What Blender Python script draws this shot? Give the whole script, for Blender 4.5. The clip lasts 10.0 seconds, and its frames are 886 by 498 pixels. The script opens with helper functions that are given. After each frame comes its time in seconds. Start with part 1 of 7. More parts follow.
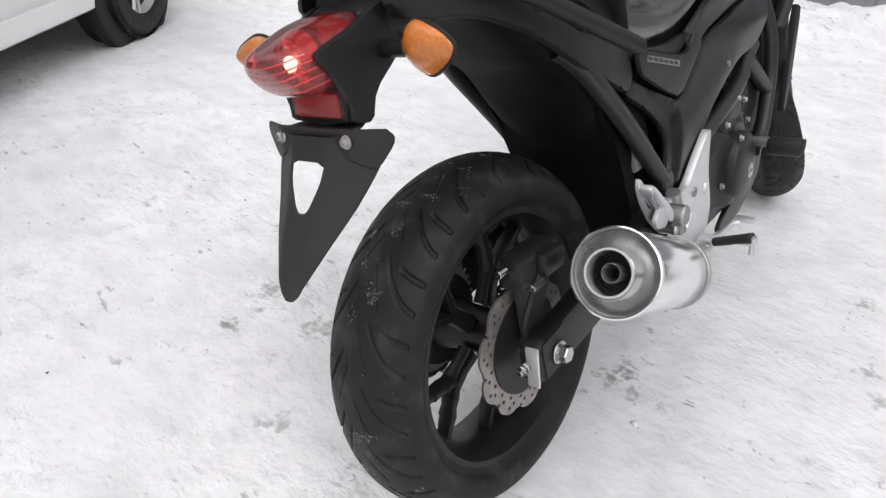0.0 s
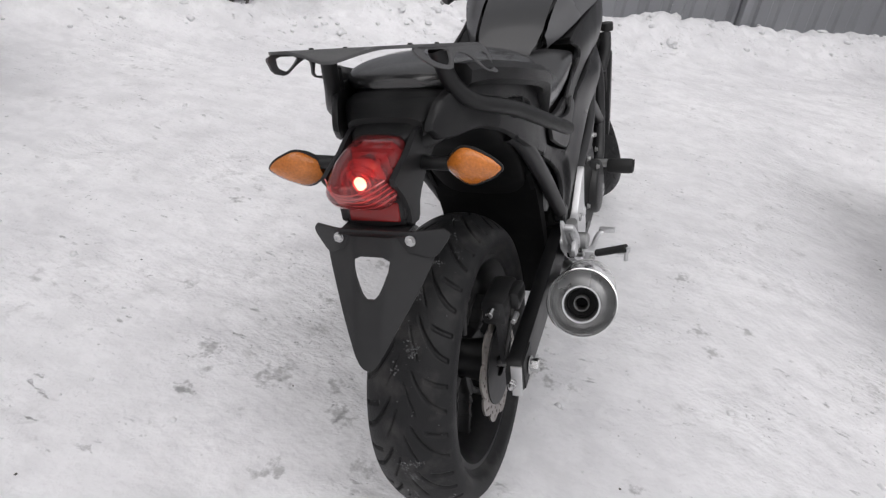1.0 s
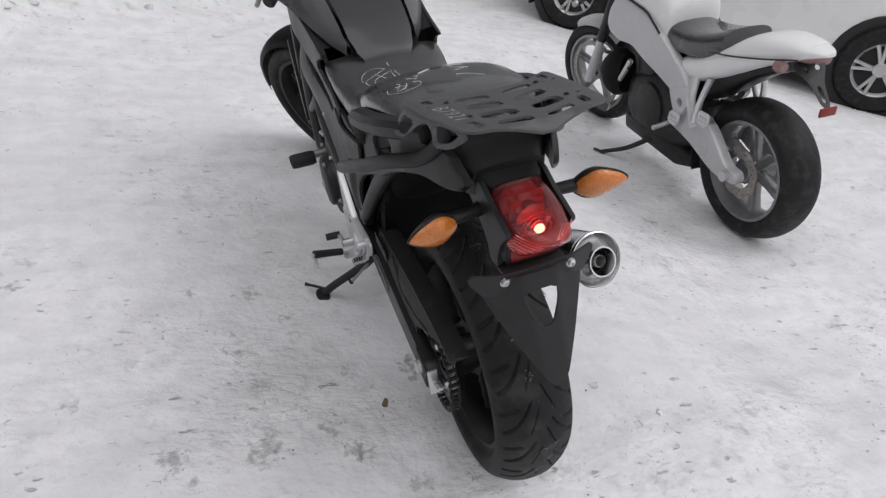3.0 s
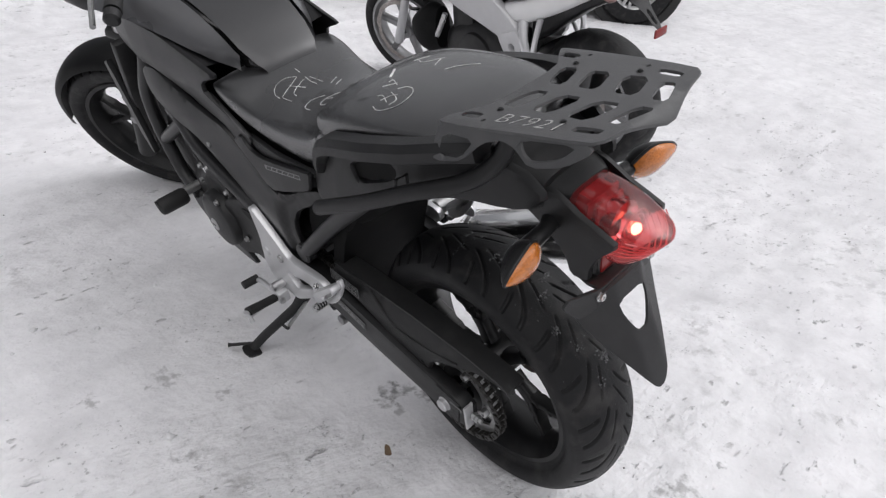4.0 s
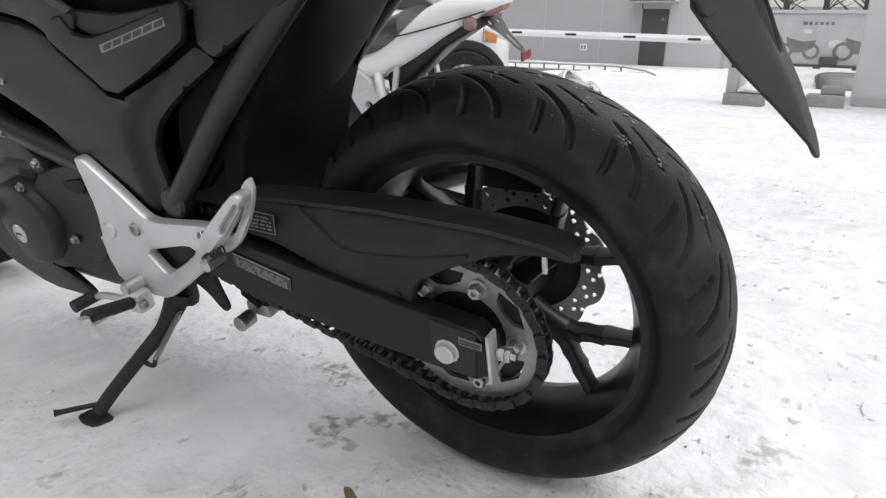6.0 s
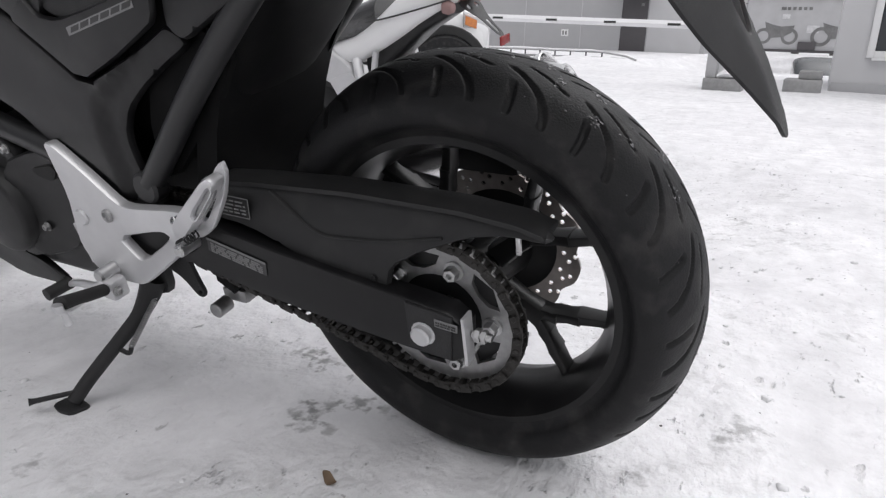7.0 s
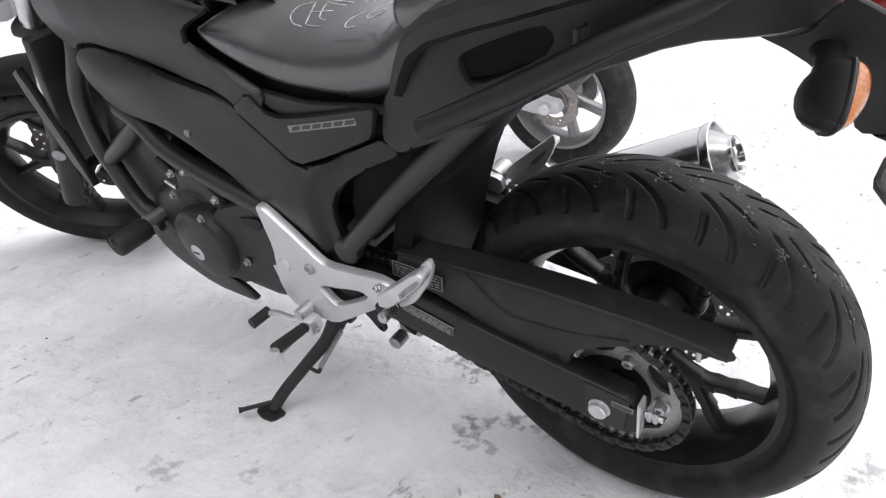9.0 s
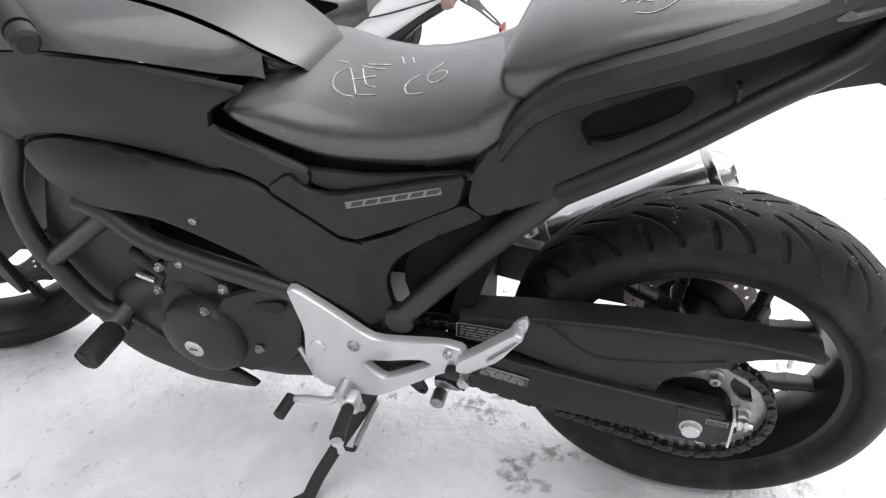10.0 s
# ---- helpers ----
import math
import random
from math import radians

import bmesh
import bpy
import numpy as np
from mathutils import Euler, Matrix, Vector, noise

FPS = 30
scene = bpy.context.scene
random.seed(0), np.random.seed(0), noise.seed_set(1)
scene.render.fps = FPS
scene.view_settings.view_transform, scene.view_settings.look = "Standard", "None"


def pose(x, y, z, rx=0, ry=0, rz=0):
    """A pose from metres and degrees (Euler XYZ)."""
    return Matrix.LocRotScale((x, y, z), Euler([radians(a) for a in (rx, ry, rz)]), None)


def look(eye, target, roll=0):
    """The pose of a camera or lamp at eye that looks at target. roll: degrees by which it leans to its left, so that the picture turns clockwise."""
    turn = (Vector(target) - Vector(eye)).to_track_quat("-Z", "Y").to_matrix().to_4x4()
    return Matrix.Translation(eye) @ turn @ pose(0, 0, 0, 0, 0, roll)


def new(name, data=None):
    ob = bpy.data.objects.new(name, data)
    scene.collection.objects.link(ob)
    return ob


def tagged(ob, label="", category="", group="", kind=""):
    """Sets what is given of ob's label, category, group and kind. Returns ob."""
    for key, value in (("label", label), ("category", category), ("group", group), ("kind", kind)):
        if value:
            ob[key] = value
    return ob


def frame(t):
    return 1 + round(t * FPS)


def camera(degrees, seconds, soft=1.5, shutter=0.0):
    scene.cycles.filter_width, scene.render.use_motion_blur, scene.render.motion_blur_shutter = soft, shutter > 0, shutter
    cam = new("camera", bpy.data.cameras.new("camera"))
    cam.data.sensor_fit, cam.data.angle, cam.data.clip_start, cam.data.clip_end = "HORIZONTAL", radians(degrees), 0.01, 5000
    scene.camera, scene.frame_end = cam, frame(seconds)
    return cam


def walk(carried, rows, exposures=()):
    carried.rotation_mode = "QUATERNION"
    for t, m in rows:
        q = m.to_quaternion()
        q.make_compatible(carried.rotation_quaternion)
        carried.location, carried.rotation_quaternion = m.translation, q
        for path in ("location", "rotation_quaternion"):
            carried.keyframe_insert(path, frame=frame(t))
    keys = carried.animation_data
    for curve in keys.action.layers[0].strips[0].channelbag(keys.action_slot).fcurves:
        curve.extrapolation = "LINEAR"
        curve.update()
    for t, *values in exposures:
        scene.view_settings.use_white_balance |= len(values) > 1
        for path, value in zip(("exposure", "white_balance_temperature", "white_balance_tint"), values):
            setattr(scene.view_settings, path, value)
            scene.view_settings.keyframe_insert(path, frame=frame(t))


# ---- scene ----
cam = camera(66.1, 10.0, 1.3)
PATH = [
    (0, (0.408, -0.769, 1.025), (-0.596, 0.587, -0.051), 3.9),
    (0.5, (0.318, -0.9, 1.132), (-0.463, 0.62, 0.092), 5.0),
    (1, (0.155, -1.067, 1.217), (-0.29, 0.577, 0.17), 7.8),
    (1.5, (-0.063, -1.203, 1.284), (-0.238, 0.513, 0.272), 9.0),
    (2, (-0.286, -1.163, 1.295), (-0.167, 0.578, 0.317), 10.3),
    (2.5, (-0.525, -1.124, 1.3), (-0.039, 0.555, 0.328), 9.0),
    (2.7, (-0.611, -1.099, 1.293), (-0.017, 0.509, 0.263), 9.3),
    (3.8, (-0.904, -0.714, 1.224), (0.23, 0.57, 0.191), 8.0),
    (4, (-0.943, -0.63, 1.215), (0.29, 0.526, 0.145), 6.0),
    (4.5, (-0.935, -0.449, 1.112), (0.42, 0.513, -0.001), 5.1),
    (5, (-0.897, -0.351, 0.852), (0.658, 0.606, 0.037), 3.4),
    (5.5, (-0.881, -0.355, 0.622), (0.768, 0.619, 0.044), 1.4),
    (7, (-0.874, -0.372, 0.606), (0.806, 0.523, -0.007), 1.6),
    (7.5, (-0.872, -0.367, 0.607), (0.804, 0.531, -0.012), 1.4),
    (8, (-0.882, -0.337, 0.623), (0.739, 0.664, 0.013), 0.9),
    (8.5, (-0.914, -0.304, 0.725), (0.647, 0.689, -0.034), 3.4),
    (9, (-0.962, -0.252, 0.866), (0.512, 0.777, -0.009), 0.3),
    (9.5, (-1.053, -0.092, 0.924), (0.551, 0.686, 0.018), -0.9),
    (10, (-1.076, 0.089, 0.919), (0.647, 0.657, 0.076), -1.7),
]
EXPOSURES = [(0.0, 0.30), (0.5, 0.15), (1.0, -0.04), (1.5, -0.19), (2.0, -0.25), (2.5, -0.26), (4.0, 0.05), (4.5, -0.01), (5.0, 0.13), (5.5, 0.38), (7.0, 0.20), (7.5, 0.17), (8.0, 0.36), (8.5, 0.55), (9.0, 0.65), (9.5, 0.68), (10.0, 0.88)]
walk(cam, [(t, look(eye, target, roll)) for t, eye, target, roll in PATH],
     [(t, stops, 6480 if t < 1.2 else 6400, 12) for t, stops in EXPOSURES])
SKY, SUN = 0.132, 1.0
STEER_ANGLE, WB_TURN = 36.0, -2.0

# ---- light ----
world = bpy.data.worlds.new("overcast_sky")
scene.world = world
world.use_nodes = True
wn = world.node_tree
sky = wn.nodes.new("ShaderNodeTexSky")
sky.sky_type = "NISHITA"
sky.sun_disc = False
sky.sun_elevation = radians(60)
sky.sun_rotation = radians(120)
sky.air_density, sky.dust_density, sky.ozone_density = 1.0, 4.0, 1.0
grey = wn.nodes.new("ShaderNodeHueSaturation")
grey.inputs["Saturation"].default_value = 0.07
wn.links.new(sky.outputs[0], grey.inputs["Color"])
wn.links.new(grey.outputs[0], wn.nodes["Background"].inputs[0])
wn.nodes["Background"].inputs[1].default_value = SKY
sun = new("sun", bpy.data.lights.new("sun", "SUN"))
sun.data.energy, sun.data.angle, sun.data.color = SUN, radians(60), (1.0, 0.98, 0.96)
sun.matrix_world = look((0, 0, 0), (0.55, 0.28, -1.0))


# ---- materials ----
def material(name, color, rough=0.5, metal=0.0, vary=0.15, scale=30.0, bump=0.0, bump_scale=200.0, rough_vary=0.1, tint=None, coat=0.0, dirt=0.0, spec=0.5):
    """Principled surface with two scales of colour variation, uneven gloss and fine relief."""
    m = bpy.data.materials.new(name)
    m.use_nodes = True
    nt = m.node_tree
    b = nt.nodes["Principled BSDF"]
    tc = nt.nodes.new("ShaderNodeTexCoord")
    n1 = nt.nodes.new("ShaderNodeTexNoise")
    n1.inputs["Scale"].default_value, n1.inputs["Detail"].default_value = scale, 6.0
    nt.links.new(tc.outputs["Object"], n1.inputs["Vector"])
    n2 = nt.nodes.new("ShaderNodeTexNoise")
    n2.inputs["Scale"].default_value, n2.inputs["Detail"].default_value = scale * 0.12, 4.0
    nt.links.new(tc.outputs["Object"], n2.inputs["Vector"])
    mix = nt.nodes.new("ShaderNodeMath")
    mix.operation = "ADD"
    nt.links.new(n1.outputs["Fac"], mix.inputs[0])
    nt.links.new(n2.outputs["Fac"], mix.inputs[1])
    ramp = nt.nodes.new("ShaderNodeMapRange")
    ramp.inputs["From Min"].default_value, ramp.inputs["From Max"].default_value = 0.6, 1.4
    ramp.inputs["To Min"].default_value, ramp.inputs["To Max"].default_value = 1 - vary, 1 + vary
    nt.links.new(mix.outputs[0], ramp.inputs["Value"])
    col = nt.nodes.new("ShaderNodeMix")
    col.data_type, col.blend_type = "RGBA", "MULTIPLY"
    col.inputs["Factor"].default_value = 1.0
    col.inputs["A"].default_value = (*color, 1)
    nt.links.new(ramp.outputs[0], col.inputs["B"])
    last = col.outputs["Result"]
    if dirt:
        n3 = nt.nodes.new("ShaderNodeTexNoise")
        n3.inputs["Scale"].default_value, n3.inputs["Detail"].default_value = 22.0, 9.0
        nt.links.new(tc.outputs["Object"], n3.inputs["Vector"])
        mr = nt.nodes.new("ShaderNodeMapRange")
        mr.inputs["From Min"].default_value, mr.inputs["From Max"].default_value = 0.52, 0.72
        mr.inputs["To Max"].default_value = dirt
        nt.links.new(n3.outputs["Fac"], mr.inputs["Value"])
        over = nt.nodes.new("ShaderNodeMix")
        over.data_type = "RGBA"
        over.inputs["B"].default_value = (0.22, 0.21, 0.2, 1)
        nt.links.new(mr.outputs[0], over.inputs["Factor"])
        nt.links.new(last, over.inputs["A"])
        last = over.outputs["Result"]
    nt.links.new(last, b.inputs["Base Color"])
    rr = nt.nodes.new("ShaderNodeMapRange")
    rr.inputs["From Min"].default_value, rr.inputs["From Max"].default_value = 0.3, 0.7
    rr.inputs["To Min"].default_value, rr.inputs["To Max"].default_value = max(rough - rough_vary, 0.02), min(rough + rough_vary, 1)
    nt.links.new(n2.outputs["Fac"], rr.inputs["Value"])
    nt.links.new(rr.outputs[0], b.inputs["Roughness"])
    b.inputs["Metallic"].default_value = metal
    b.inputs["Specular IOR Level"].default_value = spec
    b.inputs["Coat Weight"].default_value = coat
    b.inputs["Coat Roughness"].default_value = 0.08
    if bump:
        n4 = nt.nodes.new("ShaderNodeTexNoise")
        n4.inputs["Scale"].default_value, n4.inputs["Detail"].default_value = bump_scale, 4.0
        nt.links.new(tc.outputs["Object"], n4.inputs["Vector"])
        bp = nt.nodes.new("ShaderNodeBump")
        bp.inputs["Strength"].default_value, bp.inputs["Distance"].default_value = bump, 0.002
        nt.links.new(n4.outputs["Fac"], bp.inputs["Height"])
        nt.links.new(bp.outputs[0], b.inputs["Normal"])
    return m


PLASTIC = material("grained_black_plastic", (0.0105, 0.0105, 0.0112), 0.40, spec=0.36, bump=0.25, bump_scale=900, vary=0.2, dirt=0.03)
# PLASTIC made darker in colour to hold deep shade on inner parts
INNER_BLACK = material("shade_deepened_plastic", (0.0045, 0.0045, 0.0047), 0.62, spec=0.12, vary=0.2, dirt=0.02)
PANEL = material("satin_dark_paint", (0.0056, 0.0055, 0.0062), 0.38, spec=0.36, vary=0.08, bump=0.05, bump_scale=600, dirt=0.03)
TANK = material("matt_grey_paint", (0.092, 0.092, 0.096), 0.32, metal=0.25, coat=0.55, vary=0.06, scale=60, bump=0.04, bump_scale=700)
TANK_MID = material("dark_grey_paint", (0.036, 0.036, 0.038), 0.32, metal=0.2, coat=0.35, vary=0.06, scale=60, bump=0.04, bump_scale=700)
GLOSSY = material("glossy_black_plastic", (0.010, 0.010, 0.010), 0.12, vary=0.1)
SEAT = material("black_vinyl", (0.022, 0.022, 0.0232), 0.31, spec=0.95, coat=0.5, vary=0.15, scale=14, bump=0.22, bump_scale=1100, dirt=0.05)
TUBING = material("satin_grey_tube_paint", (0.017, 0.017, 0.018), 0.40, vary=0.1, bump=0.05)
POWDER = material("black_powder_coat", (0.017, 0.017, 0.018), 0.5, spec=0.4, vary=0.15, bump=0.3, bump_scale=1200, dirt=0.03)
# lighter than POWDER: sky sheen on the rack's top is put into the colour
RACK_COAT = material("sky_brightened_powder_coat", (0.062, 0.062, 0.064), 0.42, spec=0.6, vary=0.2, scale=25, bump=0.3, bump_scale=1200, dirt=0.08)
RUBBER = material("tyre_rubber", (0.0085, 0.0085, 0.0093), 0.58, spec=0.3, vary=0.35, scale=40, bump=0.3, bump_scale=400, dirt=0.12)
SOFT_RUBBER = material("black_rubber", (0.014, 0.014, 0.014), 0.6, vary=0.2, bump=0.2)
RIM_BLACK = material("satin_black_rim", (0.010, 0.010, 0.0105), 0.40, spec=0.3, vary=0.2, dirt=0.05)
ALLOY = material("silver_painted_alloy", (0.64, 0.64, 0.65), 0.33, metal=0.6, vary=0.08, bump=0.06, bump_scale=500)
STEEL = material("bright_steel", (0.55, 0.55, 0.55), 0.28, metal=1.0, vary=0.15, scale=80)
DULL_STEEL = material("dull_steel", (0.38, 0.38, 0.38), 0.45, metal=0.9, vary=0.25, scale=90)
POLISHED = material("polished_stainless", (0.84, 0.84, 0.84), 0.20, metal=1.0, vary=0.05, rough_vary=0.05)
DISC = material("brake_disc_steel", (0.31, 0.285, 0.27), 0.4, metal=0.8, vary=0.3, scale=60)
ENGINE = material("dark_engine_paint", (0.013, 0.013, 0.0135), 0.44, spec=0.4, vary=0.2, bump=0.15, bump_scale=500, dirt=0.06)
CHAIN = material("oiled_chain", (0.035, 0.033, 0.031), 0.42, metal=0.6, vary=0.4, scale=120)
GUARD_PLASTIC = material("grey_black_plastic", (0.018, 0.018, 0.0185), 0.52, spec=0.35, bump=0.25, bump_scale=900, vary=0.2, scale=18, dirt=0.05)
# near-black for outlet soot, and for shade painted into holes, pockets and wheel openings
BLACK_HOLE = material("near_black_soot_and_shade", (0.012, 0.012, 0.012), 0.8)
CHALK = material("white_chalk", (0.60, 0.60, 0.59), 0.95, vary=0.6, scale=600, bump=0.3)
STICKER = material("pale_sticker", (0.20, 0.20, 0.20), 0.4, vary=0.1)
LABEL_GREY = material("dark_grey_label", (0.045, 0.045, 0.046), 0.4, vary=0.2, scale=200)
STICKER_INK = material("dark_sticker_ink", (0.03, 0.03, 0.03), 0.5)
DISH = material("brushed_steel_dish", (0.52, 0.52, 0.52), 0.22, metal=1.0, vary=0.2, scale=40)
SPECK = material("wet_snow_specks", (0.085, 0.085, 0.088), 0.22, vary=0.5, scale=300)
WHITE = material("white_car_paint", (0.74, 0.74, 0.74), 0.22, vary=0.03, coat=0.5, scale=5)
WHITE_MATT = material("white_bike_paint", (0.80, 0.80, 0.80), 0.3, vary=0.04, scale=10, coat=0.3)
BEAM = material("light_grey_beam_paint", (0.53, 0.53, 0.54), 0.35, vary=0.05, metal=0.2)
RIM_SILVER = material("silver_cast_rim", (0.50, 0.50, 0.50), 0.33, metal=0.6, vary=0.1)
RIM_GREY = material("grey_cast_rim", (0.27, 0.27, 0.275), 0.38, metal=0.6, vary=0.12)
CHROME = material("chrome", (0.8, 0.8, 0.8), 0.08, metal=1.0, vary=0.02, rough_vary=0.03)
FENCE = material("grey_profiled_sheet", (0.27, 0.275, 0.29), 0.45, metal=0.2, vary=0.06, scale=3, dirt=0.15)
WALL = material("grey_cladding_paint", (0.42, 0.42, 0.43), 0.7, vary=0.05, scale=2, dirt=0.06)
WALL_LIGHT = material("light_grey_wall_paint", (0.55, 0.55, 0.56), 0.7, vary=0.05, scale=2)
DOOR = material("dark_grey_door_paint", (0.085, 0.08, 0.085), 0.5, vary=0.1)
CONCRETE = material("concrete", (0.30, 0.30, 0.30), 0.9, vary=0.2, scale=20, bump=0.5, bump_scale=80)
PVC = material("white_window_plastic", (0.78, 0.78, 0.78), 0.35, vary=0.03)
BANNER = material("grey_printed_banner", (0.48, 0.48, 0.49), 0.6, vary=0.12, scale=3)
BANNER_PALE = material("pale_banner_print", (0.66, 0.66, 0.67), 0.6, vary=0.3, scale=9)
BANNER_INK = material("dark_banner_print", (0.19, 0.19, 0.19), 0.6, vary=0.3, scale=20)
BOOM = material("white_boom_paint", (0.76, 0.76, 0.77), 0.4, vary=0.04)
BARK = material("dark_bark", (0.09, 0.085, 0.08), 0.9, vary=0.3, scale=40)


def lens_material(name, color, transmission, rough, bump=0.25):
    m = material(name, color, rough, vary=0.05, rough_vary=0.03, bump=bump, bump_scale=260)
    b = m.node_tree.nodes["Principled BSDF"]
    b.inputs["Transmission Weight"].default_value = transmission
    b.inputs["IOR"].default_value = 1.45
    return m


RED_LENS = lens_material("red_tail_lens", (0.78, 0.115, 0.120), 0.84, 0.05, 0.02)
RED_LENS.node_tree.nodes["Principled BSDF"].inputs["IOR"].default_value = 1.10
RED_LENS.node_tree.nodes["Principled BSDF"].inputs["Coat Weight"].default_value = 1.0
RED_REFLECTOR = lens_material("dull_red_reflector", (0.22, 0.02, 0.02), 0.0, 0.2)
INNER_RED = material("red_lamp_inside", (0.34, 0.05, 0.05), 0.25, vary=0.1)
SMOKED_PINK = lens_material("smoked_pink_lens", (0.35, 0.22, 0.21), 0.2, 0.2)
AMBER_LENS = material("amber_lens", (0.56, 0.17, 0.022), 0.12, vary=0.30, scale=260, bump=0.8, bump_scale=300, coat=0.6)
LENS_RIB = lens_material("pale_red_rib", (0.85, 0.30, 0.30), 0.3, 0.05, 0.0)
SMOKED = lens_material("smoked_screen", (0.45, 0.45, 0.46), 0.90, 0.06, 0.0)
GLASS = lens_material("dark_window_glass", (0.05, 0.055, 0.06), 0.0, 0.04)
CLEAR = lens_material("clear_lamp_glass", (0.75, 0.75, 0.75), 0.5, 0.08)
BULB = bpy.data.materials.new("lit_bulb")
BULB.use_nodes = True
BULB.node_tree.nodes["Principled BSDF"].inputs["Base Color"].default_value = (1, 0.35, 0.2, 1)
BULB.node_tree.nodes["Principled BSDF"].inputs["Emission Color"].default_value = (1, 0.42, 0.25, 1)
BULB.node_tree.nodes["Principled BSDF"].inputs["Emission Strength"].default_value = 11.0


def snow_material():
    m = bpy.data.materials.new("trodden_snow")
    m.use_nodes = True
    nt = m.node_tree
    b = nt.nodes["Principled BSDF"]
    geo = nt.nodes.new("ShaderNodeNewGeometry")

    def noise_node(scale, detail=8.0, stretch=None, rough=0.55):
        n = nt.nodes.new("ShaderNodeTexNoise")
        n.inputs["Scale"].default_value, n.inputs["Detail"].default_value = scale, detail
        n.inputs["Roughness"].default_value = rough
        if stretch:
            mp = nt.nodes.new("ShaderNodeMapping")
            mp.inputs["Scale"].default_value = stretch
            mp.inputs["Rotation"].default_value = (0, 0, 0.5)
            nt.links.new(geo.outputs["Position"], mp.inputs["Vector"])
            nt.links.new(mp.outputs[0], n.inputs["Vector"])
        else:
            nt.links.new(geo.outputs["Position"], n.inputs["Vector"])
        return n.outputs["Fac"]

    def rng(v, a, c, lo=0.0, hi=1.0):
        r = nt.nodes.new("ShaderNodeMapRange")
        r.inputs["From Min"].default_value, r.inputs["From Max"].default_value = a, c
        r.inputs["To Min"].default_value, r.inputs["To Max"].default_value = lo, hi
        nt.links.new(v, r.inputs["Value"])
        return r.outputs[0]

    def op(kind, a, c):
        n = nt.nodes.new("ShaderNodeMath")
        n.operation = kind
        for i, v in enumerate((a, c)):
            if isinstance(v, (int, float)):
                n.inputs[i].default_value = v
            else:
                nt.links.new(v, n.inputs[i])
        return n.outputs[0]

    def blend(fac, a, c):
        n = nt.nodes.new("ShaderNodeMix")
        n.data_type = "RGBA"
        nt.links.new(fac, n.inputs["Factor"])
        for k, v in (("A", a), ("B", c)):
            if isinstance(v, tuple):
                n.inputs[k].default_value = (*v, 1)
            else:
                nt.links.new(v, n.inputs[k])
        return n.outputs["Result"]

    fine, mid, big = noise_node(38, 6), noise_node(11, 7, rough=0.5), noise_node(0.9, 5)
    streak = noise_node(2.6, 7, (1.0, 4.0, 1.0))
    foot = noise_node(4.5, 5)
    base = blend(rng(big, 0.35, 0.65), (0.76, 0.756, 0.774), (0.86, 0.856, 0.870))
    base = blend(rng(streak, 0.46, 0.66, 0.0, 0.26), base, (0.56, 0.558, 0.572))
    base = blend(rng(mid, 0.40, 0.56, 0.26, 0.0), base, (0.56, 0.558, 0.57))
    base = blend(rng(noise_node(58, 5, (1.0, 1.5, 1.0)), 0.46, 0.62, 0.0, 0.08), base, (0.55, 0.548, 0.56))
    # broken edges of footprints and tyre marks
    line = rng(op("ABSOLUTE", op("SUBTRACT", noise_node(9, 3, (1.0, 2.6, 1.0)), 0.5), 0.0), 0.0, 0.045, 1.0, 0.0)
    line = op("MULTIPLY", line, op("MULTIPLY", rng(foot, 0.50, 0.62), rng(noise_node(46, 5), 0.50, 0.60)))
    base = blend(op("MULTIPLY", line, 0.16), base, (0.30, 0.298, 0.30))
    # soft grey smudges and short scuffs
    smudge = op("MULTIPLY", rng(noise_node(5.5, 6, rough=0.6), 0.52, 0.70), rng(noise_node(1.3, 3), 0.42, 0.60))
    base = blend(op("MULTIPLY", smudge, 0.42), base, (0.40, 0.397, 0.405))
    scuff = op("MULTIPLY", rng(noise_node(15, 4, (1.0, 2.2, 1.0), 0.6), 0.63, 0.70), rng(noise_node(2.4, 3), 0.46, 0.58))
    base = blend(op("MULTIPLY", scuff, 0.62), base, (0.26, 0.258, 0.262))
    grime = op("MULTIPLY", rng(noise_node(16, 8, rough=0.65), 0.54, 0.68), rng(noise_node(1.9, 5), 0.48, 0.64))
    base = blend(op("MULTIPLY", grime, 0.5), base, (0.30, 0.296, 0.295))
    grit = op("MULTIPLY", rng(noise_node(70, 5), 0.62, 0.69), rng(noise_node(3.2, 6), 0.50, 0.62))
    base = blend(op("MULTIPLY", grit, 0.5), base, (0.10, 0.098, 0.095))
    # oil and meltwater stains: soft drops in clusters
    drops = noise_node(44, 4.0, rough=0.55)
    for x, y, r in STAINS:
        d = nt.nodes.new("ShaderNodeVectorMath")
        d.operation = "DISTANCE"
        nt.links.new(geo.outputs["Position"], d.inputs[0])
        d.inputs[1].default_value = (x, y, 0)
        near = rng(d.outputs["Value"], r * 1.6, 0.0)
        spot = rng(op("ADD", op("MULTIPLY", near, 0.34), drops), 0.66, 0.84, 0.0, 0.52)
        base = blend(op("MULTIPLY", spot, rng(near, 0.0, 0.2)), base, (0.19, 0.188, 0.188))
    nt.links.new(base, b.inputs["Base Color"])
    b.inputs["Roughness"].default_value = 0.62
    b.inputs["Specular IOR Level"].default_value = 0.3
    # trodden patches with small dents between smooth ones
    dents = op("MULTIPLY", rng(noise_node(1.7, 4), 0.46, 0.60), noise_node(24, 3.5, (1.0, 1.7, 1.0)))
    b1 = nt.nodes.new("ShaderNodeBump")
    b1.inputs["Strength"].default_value, b1.inputs["Distance"].default_value = 0.72, 0.016
